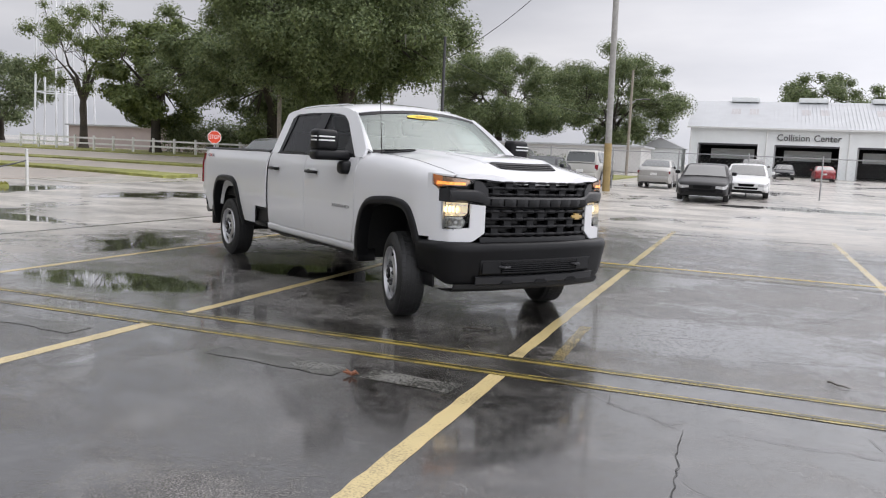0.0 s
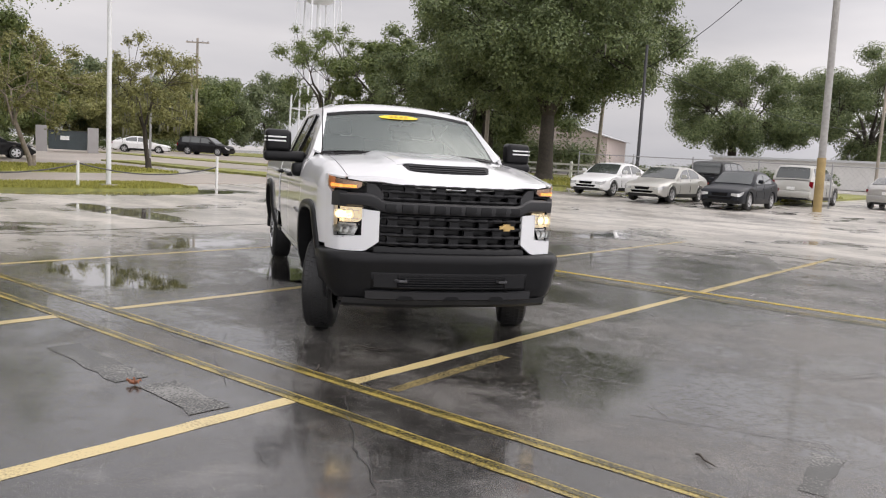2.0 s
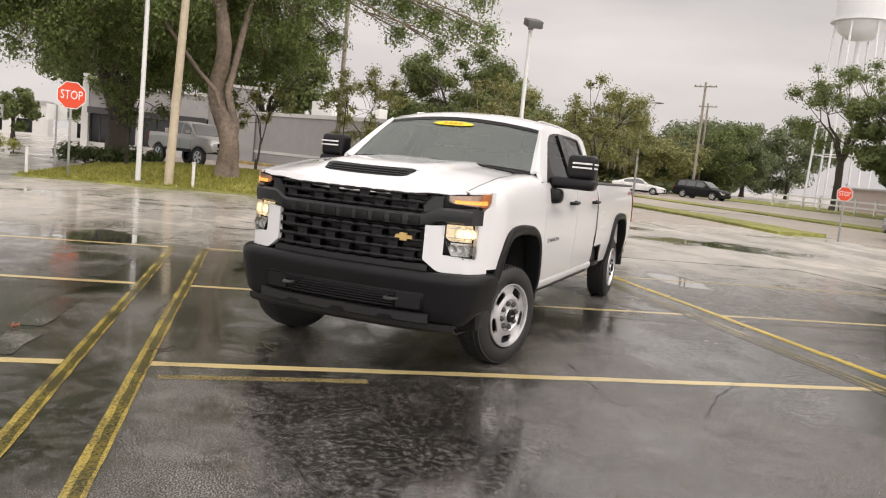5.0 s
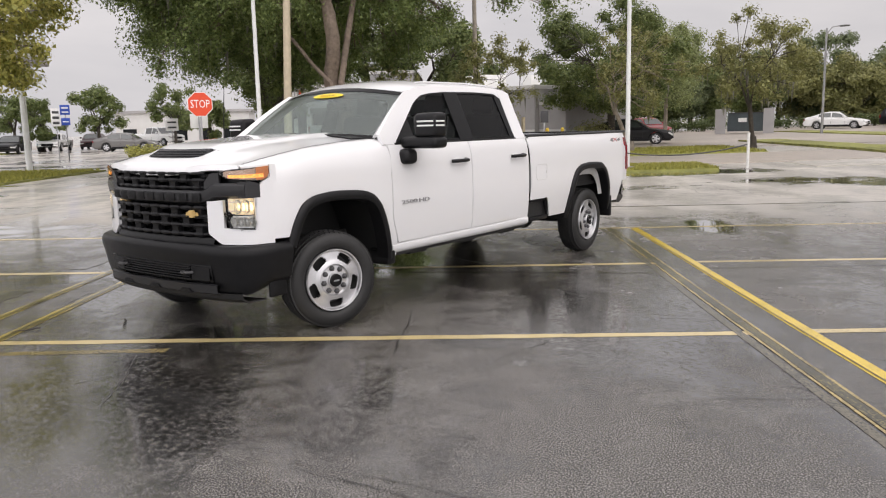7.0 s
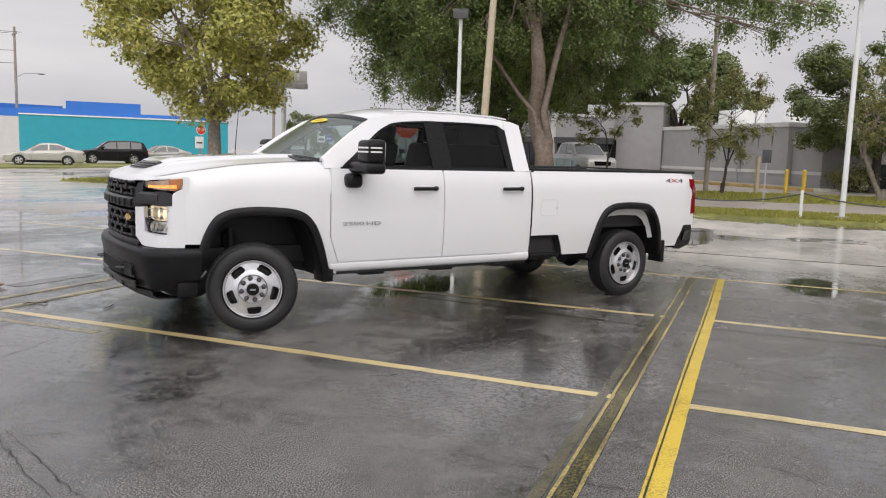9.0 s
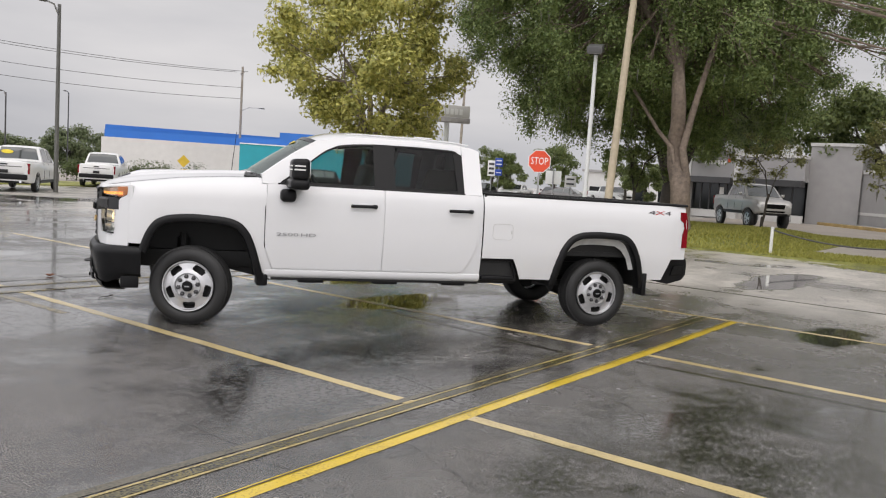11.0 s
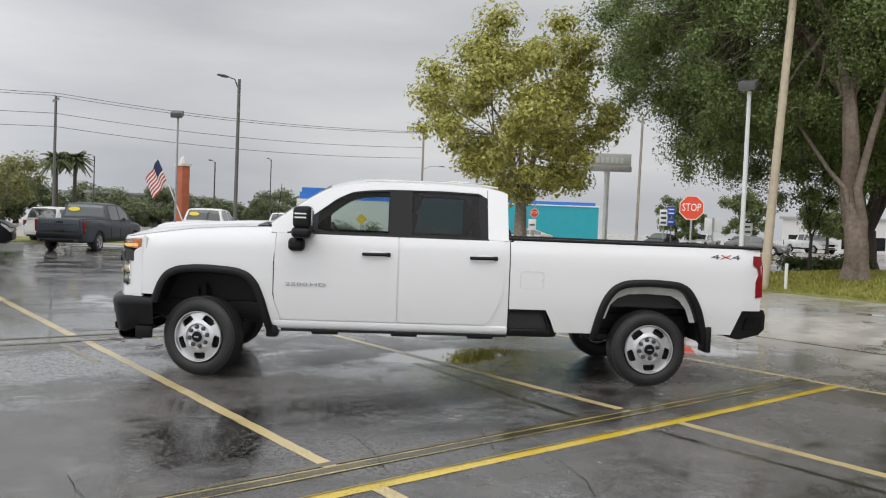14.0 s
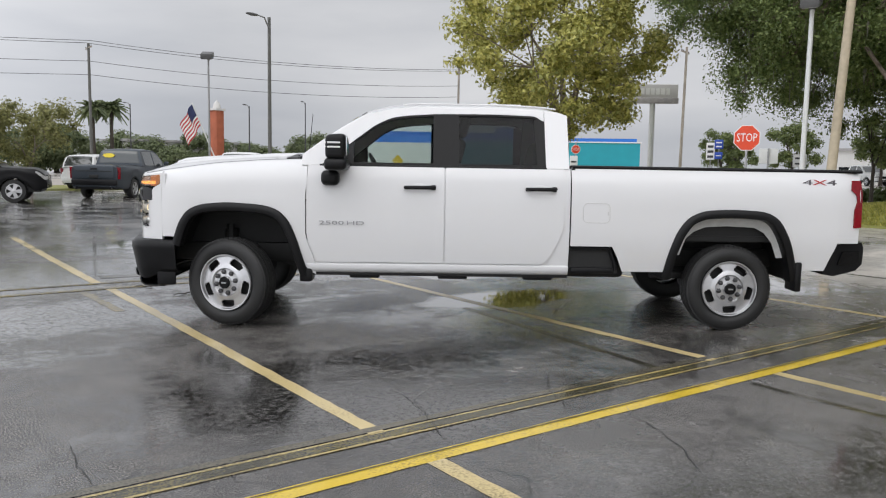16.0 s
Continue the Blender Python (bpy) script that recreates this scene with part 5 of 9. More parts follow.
    wrap_patch(bm, s, 0.735, 1.0, 1.207, lambda q: 1.228 + 0.03 * max(0, q - 0.8), 0.008, 12, 2)
    thicken(bm, 0.003)
    part("light_bar", bm, M_AMBER_BAR, sig, "glowing amber bar")
    bm = bmesh.new()
    wrap_patch(bm, s, 0.662, 1.048, lambda q: lerp(q, [(0.66, 1.236), (0.72, 1.200), (0.90, 1.188), (0.99, 1.182), (1.03, 1.202), (1.05, 1.240)]), lambda q: lerp(q, [(0.66, 1.252), (0.76, 1.268), (0.9, 1.278), (1.05, 1.292)]), 0.012, 16, 3)
    part("signal_lens", bm, M_LENS, sig, "clear lens")


both(front_corner)

# front bumper: swept along the front and round both corners
def bumper_plan():
    pts = []
    for y in span(0, 0.84, 12):
        pts.append((0.930 - 0.125 * (y / 0.9) ** 2.6, y))
    pts += [(0.790, 0.885), (0.745, 0.925), (0.675, 0.955), (0.58, 0.972), (0.50, 0.978), (0.425, 0.980)]
    full = [(x, -y) for x, y in pts[::-1][:-1]] + pts
    return full


BUMP = bumper_plan()


def sweep_front(bm, prof_fn):
    rows = []
    for i, (x, y) in enumerate(BUMP):
        a, b = BUMP[max(0, i - 1)], BUMP[min(len(BUMP) - 1, i + 1)]
        d = Vector((b[0] - a[0], b[1] - a[1], 0)).normalized()
        nrm = Vector((d.y, -d.x, 0))
        rows.append([(x + nrm.x * o, y + nrm.y * o, z) for o, z in prof_fn(abs(y), x)])
    sheet(bm, rows)


def bumper_prof(y, x):
    k = smooth01((y - 0.50) / 0.16)
    top = 0.742 - 0.006 * k
    low = 0.382 + 0.06 * smooth01((0.80 - x) / 0.25)
    return [(-0.12, top - 0.006), (-0.03, top), (-0.010, top - 0.010), (0.004, top - 0.030), (0.007, top - 0.060), (0.004, top - 0.082), (-0.016, 0.56), (-0.030, 0.48), (-0.048, low + 0.03), (-0.075, low), (-0.18, low - 0.005)]


bm = bmesh.new()
sweep_front(bm, bumper_prof)
thicken(bm, 0.015)
bumper = part("front_bumper", bm, M_BLACK_PLASTIC, TRUCK, "matt black front bumper")


def bx(y):
    return 0.908 - 0.125 * (abs(y) / 0.9) ** 2.6


bm = bmesh.new()
rows = [[(bx(y) + o, y, z) for o, z in ((0.014, 0.592), (0.016, 0.587), (0.000, 0.470), (-0.004, 0.464))] for y in span(-0.62, 0.62, 20)]
sheet(bm, rows)
thicken(bm, 0.004)
part("bumper_intake", bm, M_GLOSS_BLACK, bumper, "black lower air intake")
for k in range(6):
    z = 0.484 + 0.018 * k
    bm = bmesh.new()
    rows = [[(bx(y) + o, y, z + dz) for o, dz in ((0.006, 0.007), (0.022, 0.005), (0.022, -0.003), (0.006, -0.006))] for y in span(-0.42, 0.42, 14)]
    sheet(bm, rows)
    part("intake_slat", bm, M_GRILLE, bumper, "thin dark intake slat")
for s in (1, -1):
    bm = bmesh.new()
    rows = [[(bx(y) + 0.016, s * y, z) for z in (0.482, 0.578)] for y in span(0.43, 0.60, 4)]
    sheet(bm, rows)
    thicken(bm, 0.006)
    part("intake_end", bm, M_BLACK_PLASTIC, bumper)
    bm = bmesh.new()
    tube(bm, [(bx(0.4) + 0.005, s * 0.36, 0.535), (bx(0.4) + 0.055, s * 0.37, 0.535), (bx(0.4) + 0.06, s * 0.42, 0.535), (bx(0.4) + 0.005, s * 0.44, 0.535)], 0.012, 8)
    part("tow_hook", bm, M_DARKSTEEL, bumper, "dark steel tow hook")
    # bumper step seam and end pad
    bm = bmesh.new()
    box(bm, 0.44, 0.60, s * 0.90 - 0.012, s * 0.90 + 0.012, 0.34, 0.47, 0.012)
    part("bumper_flap", bm, M_BLACK_PLASTIC, bumper)
bm = bmesh.new()
rows = [[(bx(y) + o, y, z) for o, z in ((0.004, 0.456), (0.018, 0.448), (0.012, 0.392), (-0.02, 0.380))] for y in span(-0.66, 0.66, 20)]
sheet(bm, rows)
thicken(bm, 0.006)
part("skid_strip", bm, M_DARK_GREY, bumper, "dark grey skid strip")
for yc in (-0.36, 0.0, 0.36):
    bm = bmesh.new()
    prism(bm, [(-0.07, -0.014), (-0.04, 0.014), (0.04, 0.014), (0.07, -0.014)], lambda a, b, d: (bx(yc) + d, yc + a, 0.402 + b), -0.01, 0.020)
    part("skid_notch", bm, M_GLOSS_BLACK, bumper)
bm = bmesh.new()
rows = [[(bx(y) - o, y, z) for o, z in ((0.03, 0.385), (0.04, 0.345), (0.08, 0.318), (0.25, 0.312))] for y in span(-0.82, 0.82, 16)]
sheet(bm, rows)
thicken(bm, 0.01)
part("air_dam", bm, M_UNDER, bumper, "black lower air dam")

# ---- bed ----
def bed_y(x, z):
    return soft(z, SIDE) + 0.012 * smooth01((z - 0.6) / 0.2) * (1 - smooth01((z - 1.2) / 0.2)) - 0.03 * smooth01((-5.25 - x) / 0.25)


def bed_side(s):
    bm = bmesh.new()
    xs = span(-2.953, -3.78, 16) + span(-3.78, -3.97, 12)[1:] + span(-3.97, -4.70, 18)[1:] + span(-4.70, -4.96, 14)[1:] + span(-4.96, -5.19, 4)[1:] + span(-5.19, -5.28, 6)[1:] + span(-5.28, -5.475, 5)[1:]
    def lo(x):
        if x > -3.34:
            return 0.735
        if x > -3.40:
            return 0.735 - 0.215 * ((-3.34 - x) / 0.06)
        if -4.96 < x < -3.78:
            return lerp(x, ARCH_R)
        if x < -4.96:
            return 0.545 + 0.245 * min(1.0, max(0.0, (-5.19 - x) / 0.09))
        return 0.515
    rows = []
    for x in xs:
        rows.append([(x, s * bed_y(x, z), z) for z in span(lo(x), 1.405, 14)])
    sheet(bm, rows)
    thicken(bm, 0.012)
    bed = part("bed_side", bm, M_WHITE, TRUCK)
    arch_trim(s, ARCH_R, "arch_trim", bed_y)
    bm = bmesh.new()
    rows = [[(x, s * y, z) for y, z in ((0.945, 1.398), (0.952, 1.412), (0.94, 1.425), (0.86, 1.427), (0.845, 1.41))] for x in span(-2.96, -5.49, 12)]
    sheet(bm, rows)
    thicken(bm, 0.006)
    part("bed_rail_cap", bm, M_BLACK_PLASTIC, TRUCK, "black plastic bed rail cap")
    bm = bmesh.new()
    sheet(bm, [[(x, s * 0.85, z) for z in (0.80, 1.41)] for x in span(-2.97, -5.46, 8)])
    thicken(bm, 0.01)
    part("bed_inner_wall", bm, M_UNDER, TRUCK)
    # corner step cut into the bed side
    bm = bmesh.new()
    prism(bm, [(-2.955, 0.735), (-3.315, 0.735), (-3.385, 0.52), (-3.385, 0.492), (-2.955, 0.492)], lambda a, b, d: (a, s * (0.935 + d), b), -0.12, 0.0)
    step = part("side_step", bm, M_UNDER, TRUCK, "black step recess ahead of the rear wheel")
    bm = bmesh.new()
    pts = [(-2.965, 0.715), (-3.30, 0.715), (-3.36, 0.56), (-3.355, 0.52)]
    tube(bm, [(a, s * 0.965, b) for a, b in pts], 0.014, 8)
    vs = box(bm, -3.34, -2.965, 0.90, 0.985, 0.50, 0.545, 0.012)
    for v in vs:
        v.co.y *= s
    part("step_frame", bm, M_BLACK_PLASTIC, step)
    # tail light
    bm = bmesh.new()
    outline = [(-5.395, 1.335), (-5.475, 1.335), (-5.485, 1.22), (-5.485, 0.93), (-5.415, 0.925), (-5.415, 1.08), (-5.44, 1.15), (-5.43, 1.21), (-5.38, 1.25)]
    prism(bm, outline, lambda a, b, d: (a, s * (bed_y(a, b) + d), b), -0.06, 0.014)
    bmesh.ops.bevel(bm, geom=[e for e in bm.edges if e.calc_face_angle(0) > 1.2], offset=0.004, segments=2, affect="EDGES")
    tail = part("tail_light", bm, M_RED_LENS, TRUCK, "red tail light")
    # arch inner panel, bare metal, seen over the tyre
    bm = bmesh.new()
    rows = []
    for x, z in [q for q in ARCH_R if q[1] > 0.60]:
        cx, cz = -4.37, 0.6
        rows.append([(cx + (x - cx) * 0.90, s * 0.93, cz + (z - cz) * 0.88), (cx + (x - cx) * 0.80, s * 0.90, cz + (z - cz) * (0.70 if z > 0.9 else 0.78))])
    sheet(bm, rows)
    thicken(bm, 0.006)
    part("arch_panel", bm, M_LINER, TRUCK, "bare grey metal edge inside the rear arch")
    return bed


LEFT_BED, RIGHT_BED = bed_side(1), bed_side(-1)
# fuel door
bm = bmesh.new()
def rounded(x0, x1, z0, z1, r, n=5):
    out = []
    for cx, cz, a0 in ((x1 - r, z1 - r, 0), (x0 + r, z1 - r, 90), (x0 + r, z0 + r, 180), (x1 - r, z0 + r, 270)):
        for k in range(n + 1):
            a = radians(a0 + 90 * k / n)
            out.append((cx + r * math.cos(a), cz + r * math.sin(a)))
    return out


bm = bmesh.new()
loop = rounded(-3.285, -3.055, 0.94, 1.105, 0.04)
loop.append(loop[0])
tube(bm, [(a, bed_y(a, b) + 0.0005, b) for a, b in loop], 0.0028, 5, caps=False)
tube(bm, [(-3.27, bed_y(-3.27, 1.02) + 0.001, 1.035), (-3.27, bed_y(-3.27, 1.02) + 0.001, 1.005)], 0.006, 6)
part("fuel_door", bm, M_LINER, LEFT_BED, "outline of the fuel door")
bm = bmesh.new()
box(bm, -5.49, -2.96, -0.86, 0.86, 0.78, 0.83)
box(bm, -2.985, -2.955, -0.95, 0.95, 0.70, 1.40)
part("bed_floor", bm, M_UNDER, TRUCK, "black bed floor and front wall")
bm = bmesh.new()
rows = [[(-5.485 - 0.012 * math.sin(math.pi * (z - 0.8) / 0.6), y, z) for y in span(-0.845, 0.845, 10)] for z in span(0.80, 1.405, 8)]
sheet(bm, rows)
thicken(bm, 0.05)
part("tailgate", bm, M_WHITE, TRUCK)
bm = bmesh.new()
box(bm, -5.53, -5.46, -0.86, 0.86, 1.40, 1.425, 0.01)
part("tailgate_cap", bm, M_BLACK_PLASTIC, TRUCK)
# rear bumper
bm = bmesh.new()
for s in (1, -1):
    prism(bm, [(-5.185, 0.515), (-5.275, 0.765), (-5.34, 0.785), (-5.56, 0.795), (-5.585, 0.74), (-5.58, 0.60), (-5.50, 0.545), (-5.28, 0.50)], lambda a, b, d: (a, s * (0.968 - 0.09 * smooth01((-5.40 - a) / 0.20) + d), b), -0.35, 0.0)
bmesh.ops.bevel(bm, geom=[e for e in bm.edges if e.calc_face_angle(0) > 0.5], offset=0.014, segments=2, affect="EDGES")
box(bm, -5.60, -5.48, -0.64, 0.64, 0.56, 0.77, 0.02)
rear_bumper = part("rear_bumper", bm, M_BLACK_PLASTIC, TRUCK, "black rear step bumper")
for s in (1, -1):
    bm = bmesh.new()
    prism(bm, [(-5.31, 0.60), (-5.35, 0.715), (-5.53, 0.72), (-5.53, 0.61)], lambda a, b, d: (a, s * (0.966 - 0.09 * smooth01((-5.40 - a) / 0.20) + d), b), -0.01, 0.010)
    part("bumper_step", bm, M_GLOSS_BLACK, rear_bumper, "dark corner step in the bumper")

# ---- underbody ----
bm = bmesh.new()
for s in (1, -1):
    box(bm, -5.3, 0.55, s * 0.48 - 0.05, s * 0.48 + 0.05, 0.52, 0.68, 0.01)
for x in (-5.0, -3.4, -2.2, -1.1, 0.4):
    box(bm, x - 0.06, x + 0.06, -0.48, 0.48, 0.50, 0.60, 0.01)
part("chassis_frame", bm, M_UNDER, TRUCK)
bm = bmesh.new()
tube(bm, [(-4.37, -0.85, 0.385), (-4.37, 0.85, 0.385)], 0.06, 12)
lathe(bm, [(0.0, -0.16), (0.12, -0.13), (0.17, 0.0), (0.12, 0.13), (0.0, 0.16)], Matrix.Translation((-4.37, 0.05, 0.385)) @ Matrix.Rotation(radians(90), 4, "Y"), 16)
part("rear_axle", bm, M_UNDER, TRUCK)
bm = bmesh.new()
tube(bm, [(0, -0.75, 0.40), (0, 0.75, 0.40)], 0.05, 12)
tube(bm, [(-4.2, -0.1, 0.42), (-0.9, -0.1, 0.55)], 0.05, 10)
part("driveline", bm, M_UNDER, TRUCK)
bm = bmesh.new()
box(bm, -3.5, -1.9, 0.25, 0.75, 0.43, 0.66, 0.05)
part("fuel_tank", bm, M_UNDER, TRUCK)
bm = bmesh.new()
tube(bm, [(-0.9, -0.3, 0.5), (-2.6, -0.55, 0.47), (-3.7, -0.55, 0.47), (-4.2, -0.6, 0.72), (-4.9, -0.65, 0.55), (-5.2, -0.9, 0.46)], 0.04, 8)
part("exhaust_pipe", bm, M_GALV, TRUCK)
for s in (1, -1):
    for x in (-1.18, -1.95, -2.70):
        bm = bmesh.new()
        box(bm, x - 0.13, x + 0.13, s * 0.80 - 0.07, s * 0.80 + 0.07, 0.415, 0.475, 0.015)
        part("body_mount", bm, M_UNDER, TRUCK)
    bm = bmesh.new()
    box(bm, -2.95, -0.68, s * 0.90 - 0.03, s * 0.90 + 0.03, 0.447, 0.478, 0.008)
    part("pinch_rail", bm, M_UNDER, TRUCK)
    bm = bmesh.new()
    box(bm, -0.74, -0.63, s * 0.87 - 0.10, s * 0.87 + 0.10, 0.39, 0.52, 0.02)
    part("mud_flap", bm, M_BLACK_PLASTIC, TRUCK, "black mud flap")
    bm = bmesh.new()
    box(bm, -4.99, -4.93, s * 0.90 - 0.10, s * 0.90 + 0.10, 0.36, 0.62, 0.015)
    part("mud_flap", bm, M_BLACK_PLASTIC, TRUCK, "black mud flap")
    bm = bmesh.new()
    box(bm, -4.9, -3.8, s * 0.50 - 0.04, s * 0.50 + 0.04, 0.40, 0.46, 0.01)
    part("leaf_spring", bm, M_UNDER, TRUCK)
    bm = bmesh.new()
    tube(bm, [(0.05, s * 0.58, 0.42), (0.05, s * 0.55, 0.85)], 0.035, 8)
    part("shock_absorber", bm, M_UNDER, TRUCK)
    bm = bmesh.new()
    tube(bm, [(0.05, s * 0.50, 0.45), (0.05, s * 0.50, 0.80)], 0.06, 10)
    part("coil_spring", bm, M_UNDER, TRUCK)


# ---- wheels ----
def wheel(x, s, steer):
    """A wheel on the truck; built with its axis along z, outer face up, then laid over."""
    hub_m = Matrix.Translation((x, s * 0.965, 0.376)) @ Matrix.Rotation(radians(steer), 4, "Z") @ Matrix.Rotation(radians(-90 * s), 4, "X")
    bm = bmesh.new()
    R = 0.376
    prof = [(0.215, -0.215), (0.232, -0.225), (0.30, -0.232), (0.345, -0.222), (0.367, -0.200), (R - 0.002, -0.165), (R, -0.11), (R - 0.002, -0.055), (0.367, -0.020), (0.342, 0.002), (0.30, 0.012), (0.265, 0.006), (0.248, -0.008), (0.232, -0.03)]
    lathe(bm, prof, hub_m, 56)
    tyre_root = part("wheel", bm, M_RUBBER, TRUCK, "road wheel with silver rim and black all-season tyre")
    # tread blocks
    bm = bmesh.new()
    for k in range(56):
        a = 2 * math.pi * k / 56
        for j, h in enumerate((-0.19, -0.15, -0.11, -0.07, -0.03)):
            aa = a + (0.07 if j % 2 else 0.0)
            c, sn = math.cos(aa), math.sin(aa)
            rr = R + 0.003 - (0.007 if j in (0, 4) else 0)
            hw = 0.017
            q = [hub_m @ Vector((rr * math.cos(aa + t), rr * math.sin(aa + t), h + u)) for t, u in ((-hw / R, -0.016), (hw / R, -0.012), (hw / R, 0.016), (-hw / R, 0.012))]
            q2 = [hub_m @ Vector(((rr - 0.012) * math.cos(aa + t), (rr - 0.012) * math.sin(aa + t), h + u)) for t, u in ((-hw / R, -0.018), (hw / R, -0.014), (hw / R, 0.018), (-hw / R, 0.014))]
            hi, lo = [bm.verts.new(v) for v in q], [bm.verts.new(v) for v in q2]
            bm.faces.new(hi)
            for i in range(4):
                bm.faces.new((hi[i], hi[(i + 1) % 4], lo[(i + 1) % 4], lo[i]))
    part("tread", bm, M_RUBBER, tyre_root)
    # rim disc with five rounded slots
    bm = bmesh.new()
    n = 120
    prof = [(0.243, 0.004), (0.239, 0.013), (0.231, 0.012), (0.224, -0.004), (0.222, -0.017), (0.217, -0.017), (0.209, -0.015), (0.190, -0.012), (0.171, -0.009), (0.161, -0.007), (0.155, -0.005), (0.140, 0.002), (0.124, 0.006), (0.117, -0.004), (0.112, -0.008), (0.075, -0.008), (0.058, -0.002), (0.054, 0.012), (0.050, 0.016)]
    half = {5: 13.0, 6: 17.5, 7: 20.0, 8: 19.0, 9: 14.0}
    rings = [[bm.verts.new(hub_m @ Vector((r * math.cos(2 * math.pi * k / n), r * math.sin(2 * math.pi * k / n), h))) for k in range(n)] for r, h in prof]
    for i, (a, b) in enumerate(zip(rings, rings[1:])):
        for k in range(n):
            ang = ((k + 0.5) / n * 360 + 14) % 72
            if abs(ang - 36) < half.get(i, 0.0):
                continue
            bm.faces.new((a[k], a[(k + 1) % n], b[(k + 1) % n], b[k]))
    thicken(bm, 0.016)
    rim = part("rim", bm, M_RIM, tyre_root, "silver steel wheel with five slots")
    bm = bmesh.new()
    lathe(bm, [(0.215, -0.02), (0.19, -0.075), (0.0, -0.08)], hub_m, 32)
    part("brake_drum", bm, M_UNDER, rim)
    bm = bmesh.new()
    lathe(bm, [(0.052, 0.0), (0.050, 0.026), (0.044, 0.032), (0.0, 0.033)], hub_m, 24)
    cap = part("hub_cap", bm, M_GLOSS_BLACK, rim, "black hub cap")
    bm = bmesh.new()
    prism(bm, [(-0.022, -0.006), (0.022, -0.006), (0.022, 0.006), (-0.022, 0.006)], lambda a, b, d: hub_m @ Vector((a, b, d)), 0.032, 0.036)
    part("cap_mark", bm, M_SILVER_LETTER, rim)
    for k in range(8):
        bm = bmesh.new()
        a = 2 * math.pi * k / 8 + 0.2
        mm = hub_m @ Matrix.Translation((0.092 * math.cos(a), 0.092 * math.sin(a), -0.010))
        lathe(bm, [(0.023, 0.0), (0.020, 0.018), (0.008, 0.028), (0.0, 0.029)], mm, 6)
        part("lug_nut", bm, M_DARKSTEEL, rim)
    return tyre_root


STEER = -17.0
for s in (1, -1):
    wheel(0.0, s, STEER)
    wheel(-4.37, s, 0)


# lettering on the sides
def side_matrix(x, z, s, y):
    # the xy plane of the letters on the truck's side, reading forwards to back on the left
    tilt = Matrix.Rotation(radians(90), 4, "X")
    turn = Matrix.Rotation(radians(180 if s > 0 else 0), 4, "Z")
    return Matrix.Translation((x, s * y, z)) @ turn @ tilt


for s in (1, -1):
    for word, dx in (("2500", -0.078), ("HD", 0.125)):
        letters("model_lettering", word, 0.048, 0.003, M_SILVER_LETTER, side_matrix(-0.985, 0.905, s, soft(0.905, SIDE) + 0.004) @ Matrix.Translation((dx, 0, 0)), TRUCK, "silver raised lettering on the door", squeeze=2.25)
    y = bed_y(-5.1, 1.31) + 0.004
    for k, (ch, mt) in enumerate((("4", M_DECAL_DARK), ("X", M_DECAL_RED), ("4", M_DECAL_DARK))):
        dx = (k - 1) * 0.105 * (-1 if s > 0 else 1)
        letters("drive_decal", ch, 0.068, 0.0015, mt, side_matrix(-5.10 + dx, 1.312, s, y), TRUCK, "grey and red drive decal", squeeze=2.75)

# ---- parked vehicles ----
CAR_SHAPES = {
    "sedan": dict(top=[(0, 0.60), (0.02, 0.70), (0.10, 0.79), (0.27, 0.90), (0.32, 0.94), (0.78, 1.0), (0.86, 1.04), (0.96, 1.02), (1, 0.86)],
                  roof=[(0.27, 0.90), (0.34, 1.12), (0.42, 1.36), (0.48, 1.43), (0.58, 1.45), (0.68, 1.41), (0.78, 1.24), (0.90, 1.03)], cab=(0.27, 0.90), win=((0.355, 0.545), (0.56, 0.755)), ws=(0.285, 0.425), rw=(0.70, 0.875), h=1.45),
    "suv": dict(top=[(0, 0.62), (0.02, 0.86), (0.08, 0.98), (0.25, 1.06), (0.30, 1.10), (0.9, 1.14), (0.985, 1.12), (1, 0.8)],
                roof=[(0.24, 1.06), (0.32, 1.35), (0.40, 1.63), (0.46, 1.71), (0.65, 1.75), (0.88, 1.71), (0.93, 1.62), (0.99, 1.12)], cab=(0.24, 0.99), win=((0.34, 0.53), (0.545, 0.73), (0.745, 0.90)), ws=(0.26, 0.41), rw=(0.925, 0.985), h=1.75),
    "pickup": dict(top=[(0, 0.70), (0.015, 1.00), (0.06, 1.12), (0.22, 1.18), (0.27, 1.22), (0.62, 1.25), (0.99, 1.25), (1, 1.2)],
                   roof=[(0.22, 1.18), (0.28, 1.45), (0.345, 1.78), (0.40, 1.88), (0.50, 1.91), (0.60, 1.88), (0.625, 1.78), (0.645, 1.25)], cab=(0.22, 0.645), win=((0.30, 0.44), (0.455, 0.60)), ws=(0.235, 0.355), rw=(0.618, 0.642), h=1.9),
}
PAINTS = {}


def car_paint(name, rgb, metal=0.0):
    if name not in PAINTS:
        PAINTS[name] = mat("paint_" + name, rgb, 0.35, metal=metal, var=0.03, coat=0.35 if max(rgb) > 0.1 else 0.12, spec=0.5 if max(rgb) > 0.1 else 0.25)
    return PAINTS[name]


